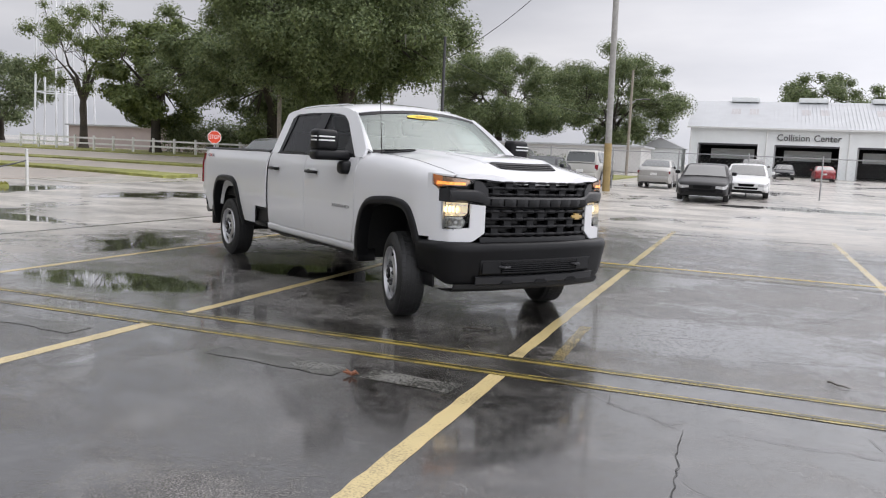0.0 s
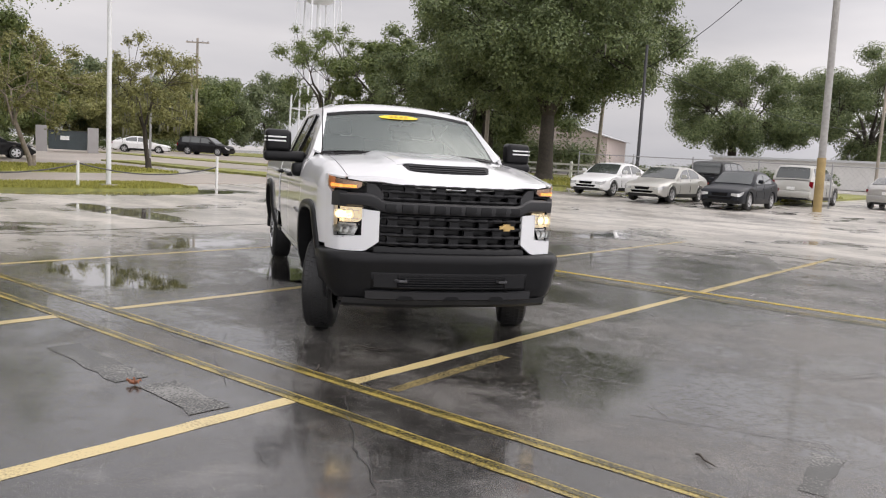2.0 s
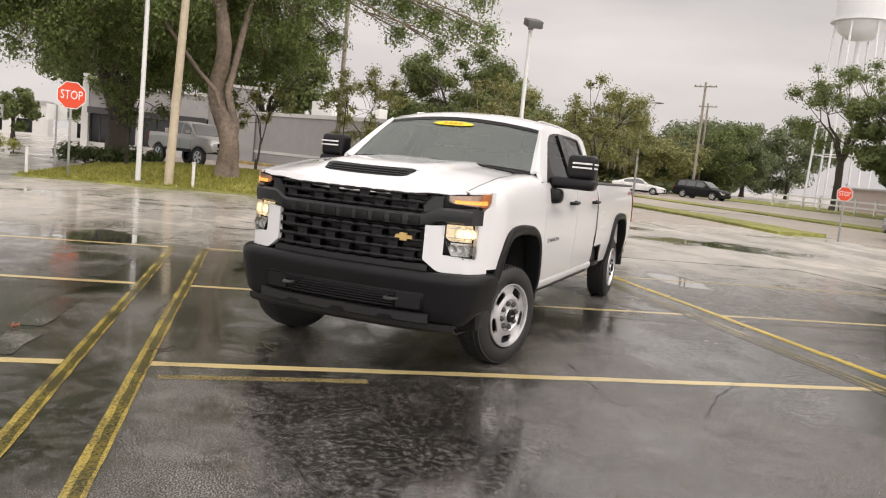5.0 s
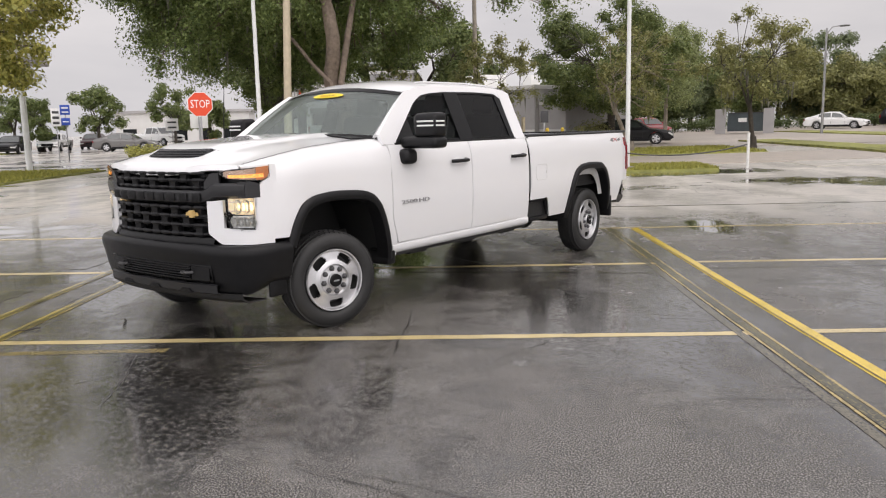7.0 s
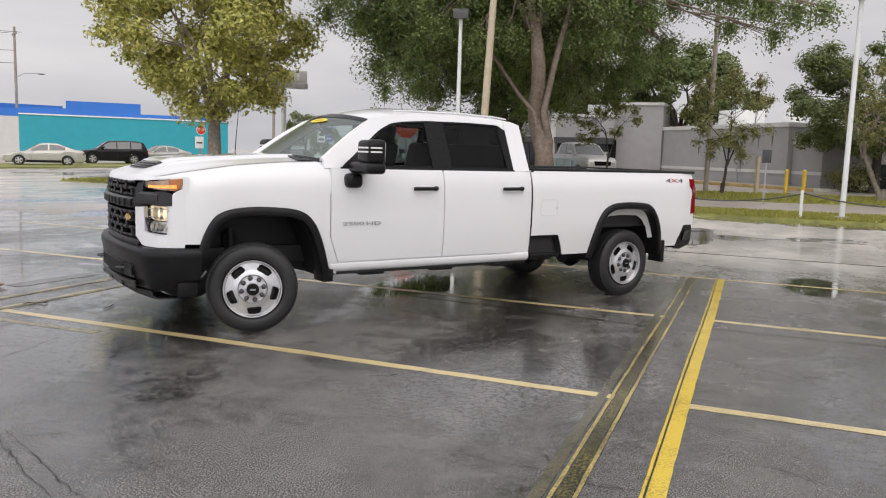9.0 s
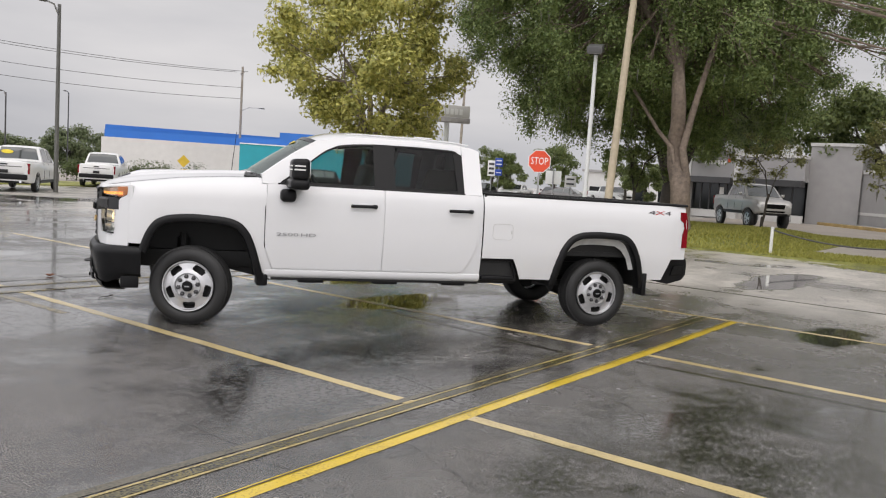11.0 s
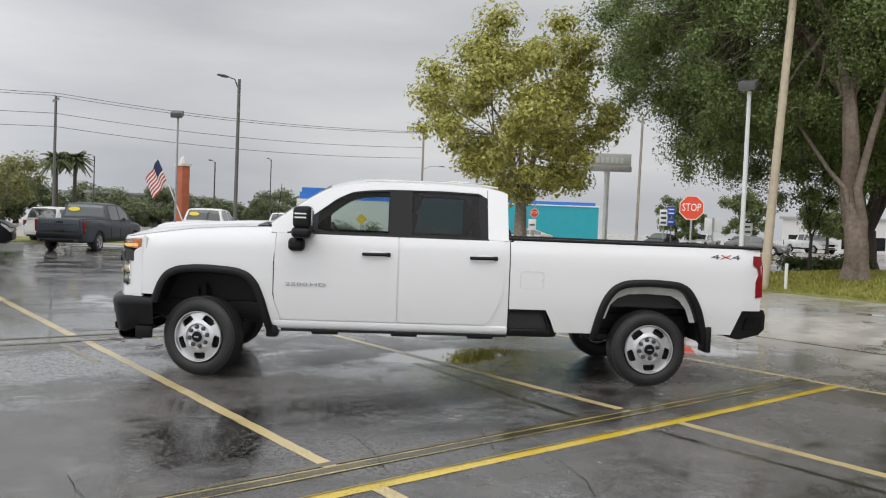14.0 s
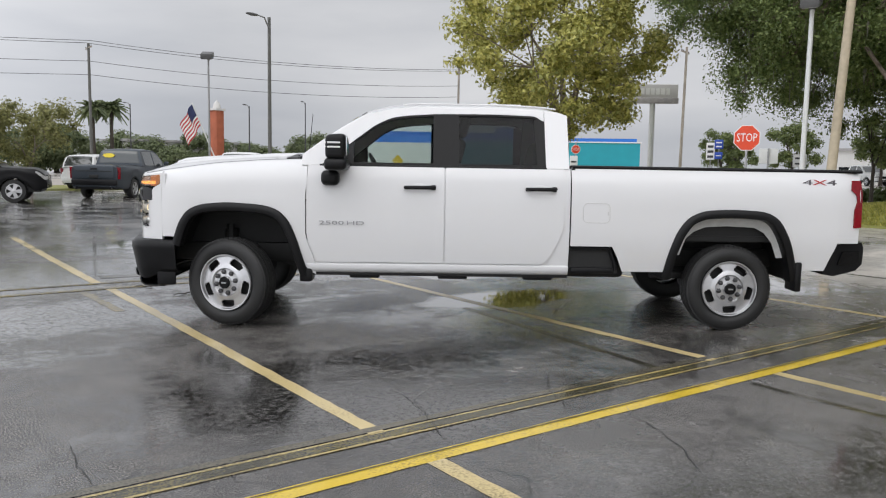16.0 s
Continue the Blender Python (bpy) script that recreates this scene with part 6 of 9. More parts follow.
def car(shape, x, y, heading, paint, label, length=4.75, width=1.82, category="car", lift=0.0, lamps=M_LENS, hs=1.0):
    sh = CAR_SHAPES[shape]
    root = thing("parked_car" if shape != "pickup" else "parked_pickup", pose(x, y, ground_z(x, y), 0, 0, heading), label, category, "parked vehicles")
    W, R = width / 2, 0.335 + 0.05 * (shape != "sedan") + lift * 0.3
    axles = (0.19, 0.78) if shape != "pickup" else (0.165, 0.79)

    def X(t):
        return length * (0.5 - t)

    def wide(t):
        return W * lerp(t, [(0, 0.78), (0.03, 0.90), (0.10, 0.975), (0.3, 1.0), (0.85, 1.0), (0.96, 0.95), (1, 0.86)])

    bot = 0.24 + lift + (0.14 if shape == "pickup" else 0.04 if shape == "suv" else 0)
    ts = [0, 0.012, 0.03, 0.06, 0.1] + span(0.14, 0.9, 26) + [0.94, 0.97, 0.988, 1.0]
    bm = bmesh.new()
    rows = []
    for t in ts:
        w, top = wide(t), lerp(t, sh["top"]) * hs + lift
        b = bot + 0.10 * smooth01((0.05 - t) / 0.05) + 0.08 * smooth01((t - 0.95) / 0.05)
        for a in axles:
            d = abs(t - a) * length
            if d < R + 0.05:
                b = max(b, R + math.sqrt((R + 0.05) ** 2 - d * d))
        b = min(b, top - 0.08)
        hh = top - b
        ring = [(w * 0.80, b), (w * 0.955, b + 0.012), (w * 0.985, b + 0.10 * hh), (w * 0.99, b + 0.32 * hh), (w * 0.982, b + 0.55 * hh), (w * 1.0, b + 0.70 * hh), (w * 0.985, b + 0.82 * hh), (w * 0.945, top - 0.035), (w * 0.90, top - 0.01), (w * 0.80, top + 0.006), (w * 0.4, top + 0.028)]
        half = [(X(t), yy, zz) for yy, zz in ring]
        rows.append(half + [(q[0], -q[1], q[2]) for q in half[::-1]])
    vs = sheet(bm, rows)
    for r in (vs[0], vs[-1]):
        bm.faces.new(r)
    part("body", bm, paint, root)
    # cabin
    c0, c1 = sh["cab"]
    bm = bmesh.new()
    rows = []

    def cab_w(t, z):
        zb = lerp(t, sh["top"]) * hs + lift
        k = max(0.0, (z - zb) / (sh["h"] * hs + lift - zb + 0.001))
        return wide(t) * (0.945 - 0.20 * k)

    for t in span(c0, c1, 26):
        zb, zr = lerp(t, sh["top"]) * hs + lift - 0.03, lerp(t, sh["roof"]) * hs + lift
        zr = max(zr, zb + 0.01)
        half = [(X(t), cab_w(t, z), z) for z in span(zb, zr - 0.03 * (zr - zb > 0.1), 5)] + [(X(t), cab_w(t, zr) * 0.86, zr), (X(t), cab_w(t, zr) * 0.4, zr + 0.018)]
        rows.append(half + [(q[0], -q[1], q[2]) for q in half[::-1]])
    sheet(bm, rows)
    part("cabin", bm, paint, root)
    for name, (a, b) in (("windshield", sh["ws"]), ("rear_window", sh["rw"])):
        bm = bmesh.new()
        rows = []
        for t in span(a, b, 6):
            z = lerp(t, sh["roof"]) * hs + lift
            hw = cab_w(t, z) * 0.88
            rows.append([(X(t) + (0.012 if name == "windshield" else -0.012), hw * v, z + 0.014 + 0.018 * (1 - v * v)) for v in span(-1, 1, 6)])
        sheet(bm, rows)
        part(name, bm, M_CARGLASS, root, "dark glass")
    for s in (1, -1):
        for a, b in sh["win"]:
            bm = bmesh.new()
            rows = []
            for t in span(a, b, 5):
                zb = lerp(t, sh["top"]) * hs + lift + 0.02
                zr = max(lerp(t, sh["roof"]) * hs + lift - 0.085, zb + 0.02)
                rows.append([(X(t), s * (cab_w(t, z) + 0.006), z) for z in span(zb, zr, 3)])
            sheet(bm, rows)
            thicken(bm, 0.004)
            part("side_window", bm, M_CARGLASS, root, "dark glass")
        bm = bmesh.new()
        t = sh["win"][0][0]
        zb = lerp(t, sh["top"]) * hs + lift + 0.06
        box(bm, X(t) - 0.06, X(t) + 0.07, s * (W + 0.10) - 0.09, s * (W + 0.10) + 0.09, zb, zb + 0.14, 0.03)
        part("mirror", bm, paint, root)
        # lamps
        top0 = lerp(0.03, sh["top"]) * hs + lift
        bm = bmesh.new()
        rows = []
        for t, y, dx, tall in ((0.0, 0.50 * W, 0.012, 0.09), (0.0, 0.76 * W, 0.012, 0.12), (0.012, wide(0.012) + 0.010, 0.006, 0.12), (0.03, wide(0.03) + 0.012, 0, 0.11), (0.055, wide(0.055) + 0.012, 0, 0.06)):
            hi = lerp(max(t, 0.012), sh["top"]) * hs + lift - 0.055
            rows.append([(X(t) + dx, s * y, hi - tall), (X(t) + dx, s * y, hi)])
        sheet(bm, rows)
        thicken(bm, 0.008)
        part("headlight", bm, M_CAR_LAMP, root, "clear headlight")
        # door seams, handles and the dark sill
        for t in (sh["win"][0][0] - 0.02, sh["win"][0][1] + 0.008, sh["win"][1][1] + 0.005):
            bm = bmesh.new()
            zt = lerp(t, sh["top"]) * hs + lift - 0.03
            tube(bm, [(X(t), s * (wide(t) * 0.992 + 0.003), bot + 0.16), (X(t), s * (wide(t) + 0.003), bot + (zt - bot) * 0.45), (X(t), s * (wide(t) * 0.96 + 0.003), zt)], 0.007, 4)
            part("door_seam", bm, M_UNDER, root)
        for t in (sh["win"][0][1] - 0.02, sh["win"][1][1] - 0.025):
            bm = bmesh.new()
            zt = lerp(t, sh["top"]) * hs + lift - 0.16
            box(bm, X(t) - 0.08, X(t) + 0.08, s * wide(t) - 0.005, s * wide(t) + 0.022, zt - 0.014, zt + 0.014, 0.006)
            part("door_handle", bm, paint, root)
        bm = bmesh.new()
        rows = [[(X(t), s * (wide(t) + 0.008), bot + 0.13), (X(t), s * (wide(t) + 0.004), bot + 0.0), (X(t), s * (wide(t) * 0.85), bot - 0.03)] for t in span(axles[0] + (R + 0.06) / length, axles[1] - (R + 0.06) / length, 8)]
        sheet(bm, rows)
        thicken(bm, 0.006)
        part("sill", bm, M_BLACK_PLASTIC, root, "dark sill")
        top1 = lerp(0.985, sh["top"]) * hs + lift
        bm = bmesh.new()
        tall = 0.46 if shape == "pickup" else 0.30 if shape == "suv" else 0.16
        prism(bm, [(0.62 if shape == "sedan" else 0.76, -tall), (0.93, -tall), (0.95, -0.03), (0.60 if shape == "sedan" else 0.78, -0.03)], lambda a, b, d: (X(0.988) - d, s * W * a * 0.99, top1 - 0.03 + b), -0.06, 0.035)
        part("tail_light", bm, M_RED_LENS, root, "red tail light")
        for a in axles:
            # dark lip round the wheel opening
            bm = bmesh.new()
            tube(bm, [(X(a) + (R + 0.05) * math.cos(radians(g)), s * (W * 0.985), R + (R + 0.05) * math.sin(radians(g))) for g in span(-5, 185, 16)], 0.014, 5)
            part("arch_lip", bm, M_BLACK_PLASTIC if shape != "sedan" else paint, root)
            bm = bmesh.new()
            m = Matrix.Translation((X(a), s * (W - 0.02), R)) @ Matrix.Rotation(radians(-90 * s), 4, "X")
            lathe(bm, [(R * 0.62, -0.20), (R * 0.92, -0.20), (R, -0.16), (R, -0.05), (R * 0.93, 0.0), (R * 0.64, 0.005), (R * 0.62, -0.02)], m, 24)
            wh = part("wheel", bm, M_RUBBER, root, "black tyre")
            bm = bmesh.new()
            for k in range(5):
                ang = 2 * math.pi * k / 5
                d0, d1 = ang - 0.30, ang + 0.30
                q = [m @ Vector((r * math.cos(t), r * math.sin(t), h)) for r, t, h in ((0.05, ang - 0.9, 0.0), (R * 0.60, d0, -0.005), (R * 0.60, d1, -0.005), (0.05, ang + 0.9, 0.0))]
                bm.faces.new([bm.verts.new(v) for v in q])
            lathe(bm, [(R * 0.64, 0.004), (R * 0.60, 0.006), (R * 0.56, -0.03)], m, 24)
            lathe(bm, [(0.07, 0.0), (0.05, 0.008), (0.0, 0.010)], m, 12)
            part("rim", bm, M_RIM, wh, "silver alloy rim")
            bm = bmesh.new()
            lathe(bm, [(R * 0.60, -0.04), (0.0, -0.05)], m, 20)
            part("brake_disc", bm, M_UNDER, wh)
    # grille, bumpers, plate area
    bm = bmesh.new()
    top0 = lerp(0.02, sh["top"]) * hs + lift
    gh = 0.11 if shape == "sedan" else 0.22
    gw = 0.36 if shape == "sedan" else 0.50
    prism(bm, [(-gw + 0.05, -gh), (gw - 0.05, -gh), (gw, 0.0), (-gw, 0.0)], lambda a, b, d: (X(0.0) - 0.02 * abs(a) + d, W * a, top0 - 0.10 + b), -0.06, 0.012)
    part("grille", bm, M_GLOSS_BLACK, root, "black grille")
    bm = bmesh.new()
    prism(bm, [(-0.46, -0.07), (0.46, -0.07), (0.54, 0.02), (-0.54, 0.02)], lambda a, b, d: (X(0.0) - 0.02 * abs(a) + d, W * a, bot + 0.20 + b), -0.06, 0.014)
    part("lower_grille", bm, M_GLOSS_BLACK, root, "black lower grille")
    bm = bmesh.new()
    box(bm, X(1.0) - 0.06, X(1.0) + 0.10, -W * 0.86, W * 0.86, bot + 0.14, bot + 0.36, 0.04)
    part("rear_bumper", bm, M_GRILLE if shape == "pickup" else paint, root, "dark step bumper" if shape == "pickup" else "")
    bm = bmesh.new()
    box(bm, X(1.0) - 0.075, X(1.0) - 0.03, -0.16, 0.16, bot + 0.40, bot + 0.53, 0.006)
    part("plate", bm, M_SIGN_WHITE if shape != "pickup" else M_UNDER, root)
    bm = bmesh.new()
    box(bm, X(0.97), X(0.03), -W * 0.82, W * 0.82, bot - 0.02, bot + 0.20)
    part("underbody", bm, M_UNDER, root)
    if shape == "pickup":
        zt = 1.23 * hs + lift
        bm = bmesh.new()
        box(bm, X(1.0) - 0.028, X(1.0) + 0.02, -W * 0.74, W * 0.74, bot + 0.40, zt, 0.012)
        gate = part("tailgate", bm, paint, root)
        # the tailgate crease's shade, drawn as a thin black bar
        bm = bmesh.new()
        box(bm, X(1.0) - 0.036, X(1.0) - 0.02, -W * 0.66, W * 0.66, zt - 0.20, zt - 0.17, 0.004)
        part("gate_crease_shade", bm, M_UNDER, gate)
        bm = bmesh.new()
        box(bm, X(1.0) - 0.042, X(1.0) - 0.02, -0.13, 0.13, zt - 0.13, zt - 0.07, 0.008)
        part("gate_handle", bm, M_BLACK_PLASTIC, gate)
        for s in (1, -1):
            bm = bmesh.new()
            tube(bm, [(X(0.96), s * W * 0.62, bot + 0.04), (X(1.0) - 0.07, s * W * 0.62, bot + 0.06)], 0.045, 10)
            part("tail_pipe", bm, M_CHROME, root, "bright tail pipe")
        # a black sheet at rail height imitates the shade in an open bed
        bm = bmesh.new()
        box(bm, X(0.985), X(0.66), -W * 0.84, W * 0.84, 1.255 * hs + lift, 1.262 * hs + lift)
        part("bed_shade_sheet", bm, M_UNDER, root, "dark sheet painted as the shaded inside of the open bed")
    return root


P_WHITE = car_paint("white", (0.75, 0.75, 0.74))
P_SILVER = car_paint("silver", (0.42, 0.41, 0.39), 0.5)
P_CHAMP = car_paint("pale_silver", (0.50, 0.49, 0.45), 0.4)
P_DARK = car_paint("charcoal", (0.009, 0.011, 0.015), 0.0)
P_BLACK = car_paint("black", (0.006, 0.006, 0.007))
P_GREY = car_paint("grey", (0.16, 0.155, 0.15), 0.5)
P_SILVER_GREY = car_paint("silver_grey", (0.27, 0.27, 0.27), 0.4)
P_RED = car_paint("red", (0.30, 0.02, 0.025))
P_MAROON = car_paint("maroon", (0.05, 0.018, 0.02))
P_SLATE = car_paint("slate", (0.050, 0.060, 0.072), 0.2)
car("sedan", -14.4, 34.6, -90, P_WHITE, "white compact sedan parked nose to the lot by the fence")
car("sedan", -11.3, 33.6, -90, P_CHAMP, "pale silver sedan with an upright chrome grille", 4.85, 1.80)
car("sedan", -8.2, 33.4, -90, P_DARK, "dark grey compact sedan on wet asphalt", 4.5, 1.72)
car("suv", -11.4, 40.2, 90, P_BLACK, "black sport utility vehicle behind the sedans", 4.7, 1.85)
car("suv", -7.5, 40.0, 90, P_CHAMP, "pale silver sport utility vehicle seen from behind", 4.7, 1.85)
car("sedan", -4.4, 43.0, 90, P_SILVER, "silver compact sedan seen from behind", 4.5, 1.72)
car("sedan", -1.5, 33.6, -90, P_BLACK, "black muscle coupe with dark stripes and red sticker", 5.0, 1.92)
car("sedan", 0.0, 37.8, -90, P_WHITE, "white sedan beside the black coupe", 4.85, 1.85)
car("suv", -20.4, 31.2, -84, P_SILVER_GREY, "grey crossover parked near the stop sign", 5.0, 1.95, hs=0.95)
car("sedan", 2.97, 84, -90, P_DARK, "dark sedan in front of the repair building")
car("sedan", 6.3, 82, 90, P_RED, "red sedan in front of the repair building")
car("suv", 0.2, 62, -90, P_GREY, "grey sport utility vehicle in the back lot")
car("sedan", -41.0, 18.2, 75, P_BLACK, "black sedan in the neighbouring lot", 4.9, 1.85)
car("sedan", -64.2, 40.4, 52, P_WHITE, "white sedan in the neighbouring lot", 4.9, 1.85)
car("suv", -62.5, 46.0, 30, P_BLACK, "black sport utility vehicle in the neighbouring lot", 5.1, 2.0)
car("suv", -56.6, 20.2, 0, P_WHITE, "white van-like utility vehicle seen from the side", 5.0, 1.95)
car("sedan", -56.0, 22.6, 20, P_RED, "dark red hatchback in the neighbouring lot", 4.3, 1.75)
SLATE = car("pickup", -7.8, -18.9, -128, P_SLATE, "dark slate pickup truck with a yellow sticker", 5.9, 2.0, "pickup truck")
car("pickup", -1.4, -16.0, 165, P_BLACK, "black pickup truck in the dealer's row", 5.9, 2.0, "pickup truck")
WHITE_ROW = car("pickup", -13.6, -21.2, -128, P_WHITE, "white pickup truck in the dealer's row", 5.9, 2.0, "pickup truck")
car("pickup", -21.4, -28.2, -128, P_WHITE, "white pickup truck further along the row", 5.9, 2.0, "pickup truck")
car("pickup", -39.6, 2.4, 40, P_SILVER, "lifted silver-grey pickup truck on big tyres outside the shops", 5.5, 2.0, "pickup truck", lift=0.35)
car("sedan", -34.0, -31.2, -40, P_CHAMP, "pale silver sedan on the main road", 4.7)
car("suv", -41.6, -33.0, -35, P_BLACK, "black sport utility vehicle on the main road", 4.8)
car("sedan", -46.0, -32.4, -30, P_SILVER, "silver sedan on the main road", 4.7)
car("pickup", -64.0, -27.0, 15, P_WHITE, "white pickup truck waiting at the junction", 5.6, 1.9, "pickup truck", hs=0.8)
car("sedan", -58.5, -27.6, 15, P_BLACK, "black sedan waiting at the junction", 4.8)
car("sedan", -57.9, -18.0, 100, P_GREY, "grey sedan crossing the junction", 4.8)
car("sedan", -69.6, -26.2, 15, P_MAROON, "maroon sedan at the junction", 4.8)
car("pickup", -76, -22.6, 60, P_WHITE, "white work truck on the far road", 6.2, 2.1, "truck")
car("suv", -9.0, -29.0, -128, P_WHITE, "white sport utility vehicle behind the slate pickup", 4.8)
for row_truck in (SLATE, WHITE_ROW):
    bm = bmesh.new()
    prism(bm, [(0.24 * math.cos(radians(30 * k)), 0.085 * math.sin(radians(30 * k))) for k in range(12)], lambda a, b, d: (-0.785 + 0.22 * b - d, 0.42 + a, 1.64 + b), 0.03, 0.036)
    part("window_sticker", bm, M_TAG_YELLOW, row_truck, "yellow oval window sticker", smooth=False)

# ---- trees ----
def leaf_mesh(centres, radii, count, size, rs, droop=0.0, flat=0.75):
    """Many small pointed leaves strewn through clumps."""
    n = len(centres)
    w = radii ** 2.2
    idx = rs.choice(n, count, p=w / w.sum())
    d = rs.normal(0, 1, (count, 3))
    d /= np.linalg.norm(d, axis=1)[:, None]
    rad = radii[idx] * np.minimum(np.abs(rs.normal(0, 0.60, count)) + 0.12, 1.06)
    pos = centres[idx] + d * rad[:, None] * np.array([1, 1, flat])
    if droop:
        pos[:, 2] -= droop * rs.uniform(0, 1, count) ** 3
    # leaves face outward and upward from their clump, loosely
    nrm = d + np.array([0, 0, 0.55]) + rs.normal(0, 0.55, (count, 3))
    nrm /= np.linalg.norm(nrm, axis=1)[:, None]
    a = np.cross(nrm, rs.normal(0, 1, (count, 3)))
    a /= np.linalg.norm(a, axis=1)[:, None]
    b = np.cross(nrm, a)
    s = size * rs.uniform(0.55, 1.35, count)[:, None]
    v = np.empty((count, 3, 3))
    v[:, 0], v[:, 1], v[:, 2] = pos - a * s, pos + b * s * 0.62 + a * s * 0.2, pos + a * s * 0.7 - b * s * 0.55
    return v.reshape(-1, 3)


def fill_mesh(name, verts, material, parent, label="", sides=3):
    me = bpy.data.meshes.new(name)
    k = len(verts) // sides
    me.vertices.add(sides * k)
    me.vertices.foreach_set("co", verts.ravel())
    me.loops.add(sides * k)
    me.loops.foreach_set("vertex_index", np.arange(sides * k))
    me.polygons.add(k)
    me.polygons.foreach_set("loop_start", np.arange(k) * sides)
    me.update()
    me.validate()
    me.materials.append(material)
    ob = new(name, me)
    ob.parent = parent
    if label:
        ob["label"] = label
    return ob


def tree(name, x, y, height, crown_r, trunk_r, fork, leaves, size, leafmat, bark, label, seed, clumps=60, base_z=None, lean=(0, 0), low=0.42, clump_r=0.2, stems=4, moss=0, flat=0.75, droop=0.0, squash=1.0, shift=(0, 0), sprays=(), gnarl=0.0, bare=0.0):
    """A tapered trunk that forks into limbs, each limb ending in clumps of leaves."""
    rs = np.random.RandomState(seed)
    rr = random.Random(seed)
    z0 = ground_z(x, y) + (0.03 if base_z is None else base_z)
    root = thing(name, pose(x, y, z0), label, "tree")
    top = Vector((lean[0], lean[1], fork))
    bm = bmesh.new()
    n = 5 if gnarl == 0 else 16
    pts = [(0, 0, -0.2)]
    for k in range(1, n + 1):
        t = k / n
        sway = (0.05 + gnarl) * math.sin(math.pi * t)
        pts.append((lean[0] * t + sway * noise.noise(Vector((seed, t * 3.1, 0))), lean[1] * t + sway * noise.noise(Vector((0, t * 3.1, seed))), fork * t))
    tube(bm, pts, trunk_r * 1.12, 14 if gnarl == 0 else 26, trunk_r * (0.86 if gnarl == 0 else 0.62))
    lathe(bm, [(trunk_r * 1.7, -0.1), (trunk_r * 1.35, 0.12), (trunk_r * 1.1, 0.5)], Matrix.Identity(4), 14 if gnarl == 0 else 26)
    if gnarl:
        # a second stem grown together with the first, parting from it half way up
        for side, z1, out, w in ((1, 0.95, 0.9, 0.55), (-1, 0.62, 1.5, 0.34)):
            tube(bm, [(0.0, side * trunk_r * 0.45, 0.0), (0.05, side * trunk_r * 0.55, fork * 0.3), (lean[0] * 0.5, lean[1] * 0.5 + side * trunk_r * 0.6, fork * 0.48), (lean[0] * 0.7 - 0.1, lean[1] * 0.7 + side * (trunk_r + 0.25 * out), fork * (0.48 + z1) / 2 + 0.2), (lean[0] - 0.4, lean[1] + side * (trunk_r + 0.9 * out), fork * (z1 + 0.22))], trunk_r * w, 14, trunk_r * w * 0.5)
    for v in bm.verts:
        q = noise.noise(v.co * (1.6 / max(trunk_r, 0.15)) + Vector((seed, 0, 0)))
        if gnarl:
            q += 1.6 * noise.noise(Vector((v.co.x * 7, v.co.y * 7, v.co.z * 0.8 + seed)))
        v.co.x += q * trunk_r * 0.16
        v.co.y += q * trunk_r * 0.14
    trunk = part("trunk", bm, bark, root, "rough bark trunk")
    # clump centres in an uneven dome
    cs, rads = [], []
    zc = height * (low + 1) / 2
    tries = 0
    while len(cs) < clumps and tries < 6000:
        tries += 1
        d = Vector((rr.gauss(0, 1), rr.gauss(0, 1), rr.gauss(0, 1))).normalized()
        f = rr.uniform(0.35, 1.0) ** 0.55
        wob = 1 + 0.34 * noise.noise(d * 2.1 + Vector((seed * 3.1, 0, 0)))
        q = Vector((shift[0] + d.x * crown_r * f * wob, shift[1] + d.y * crown_r * f * wob * squash, zc + d.z * (height * (1 - low) / 2) * f * wob))
        if q.z < height * low * 0.92 and math.hypot(q.x, q.y) < crown_r * 0.45:
            continue
        if q.z < bare and q.x > -1.6 and abs(q.y - 1.0) < 3.6:
            continue
        r = crown_r * clump_r * rr.uniform(0.65, 1.25)
        if all((q - c).length > 0.62 * (r + s2) * 0.75 for c, s2 in zip(cs, rads)):
            cs.append(q)
            rads.append(r)
    for sx, sy, sz, sr in sprays:
        cs.append(Vector((sx - x, sy - y, sz - z0)))
        rads.append(sr)
    # limbs
    bm = bmesh.new()
    mains = []
    for k in range(stems):
        a = 2 * math.pi * (k + rr.uniform(-0.25, 0.25)) / stems
        reach = crown_r * rr.uniform(0.35, 0.55)
        e = top + Vector((shift[0] * 0.5, shift[1] * 0.5, 0)) + Vector((math.cos(a) * reach, math.sin(a) * reach * squash, (height - fork) * rr.uniform(0.35, 0.6)))
        m1 = top + (e - top) * 0.35 + Vector((0, 0, (e.z - top.z) * 0.18))
        m2 = top + (e - top) * 0.7 + Vector((rr.uniform(-.3, .3), rr.uniform(-.3, .3), 0.2))
        tube(bm, [top - Vector((0, 0, 0.25)), m1, m2, e], trunk_r * 0.55, 9, trunk_r * 0.16)
        mains += [(m1, trunk_r * 0.34), (m2, trunk_r * 0.26), (e, trunk_r * 0.2)]
    for c, r in zip(cs, rads):
        q, w = min(mains, key=lambda mm: (mm[0] - c).length + 0.4 * max(0, mm[0].z - c.z))
        mid = q + (c - q) * 0.55 + Vector((rr.uniform(-.15, .15), rr.uniform(-.15, .15), 0.10)) * crown_r * 0.12
        tube(bm, [q, mid, c], w * 0.55, 6, 0.012 + w * 0.08, caps=False)
        for _ in range(3):
            d = Vector((rr.gauss(0, 1), rr.gauss(0, 1), rr.gauss(0, 0.6))).normalized() * r * 0.9
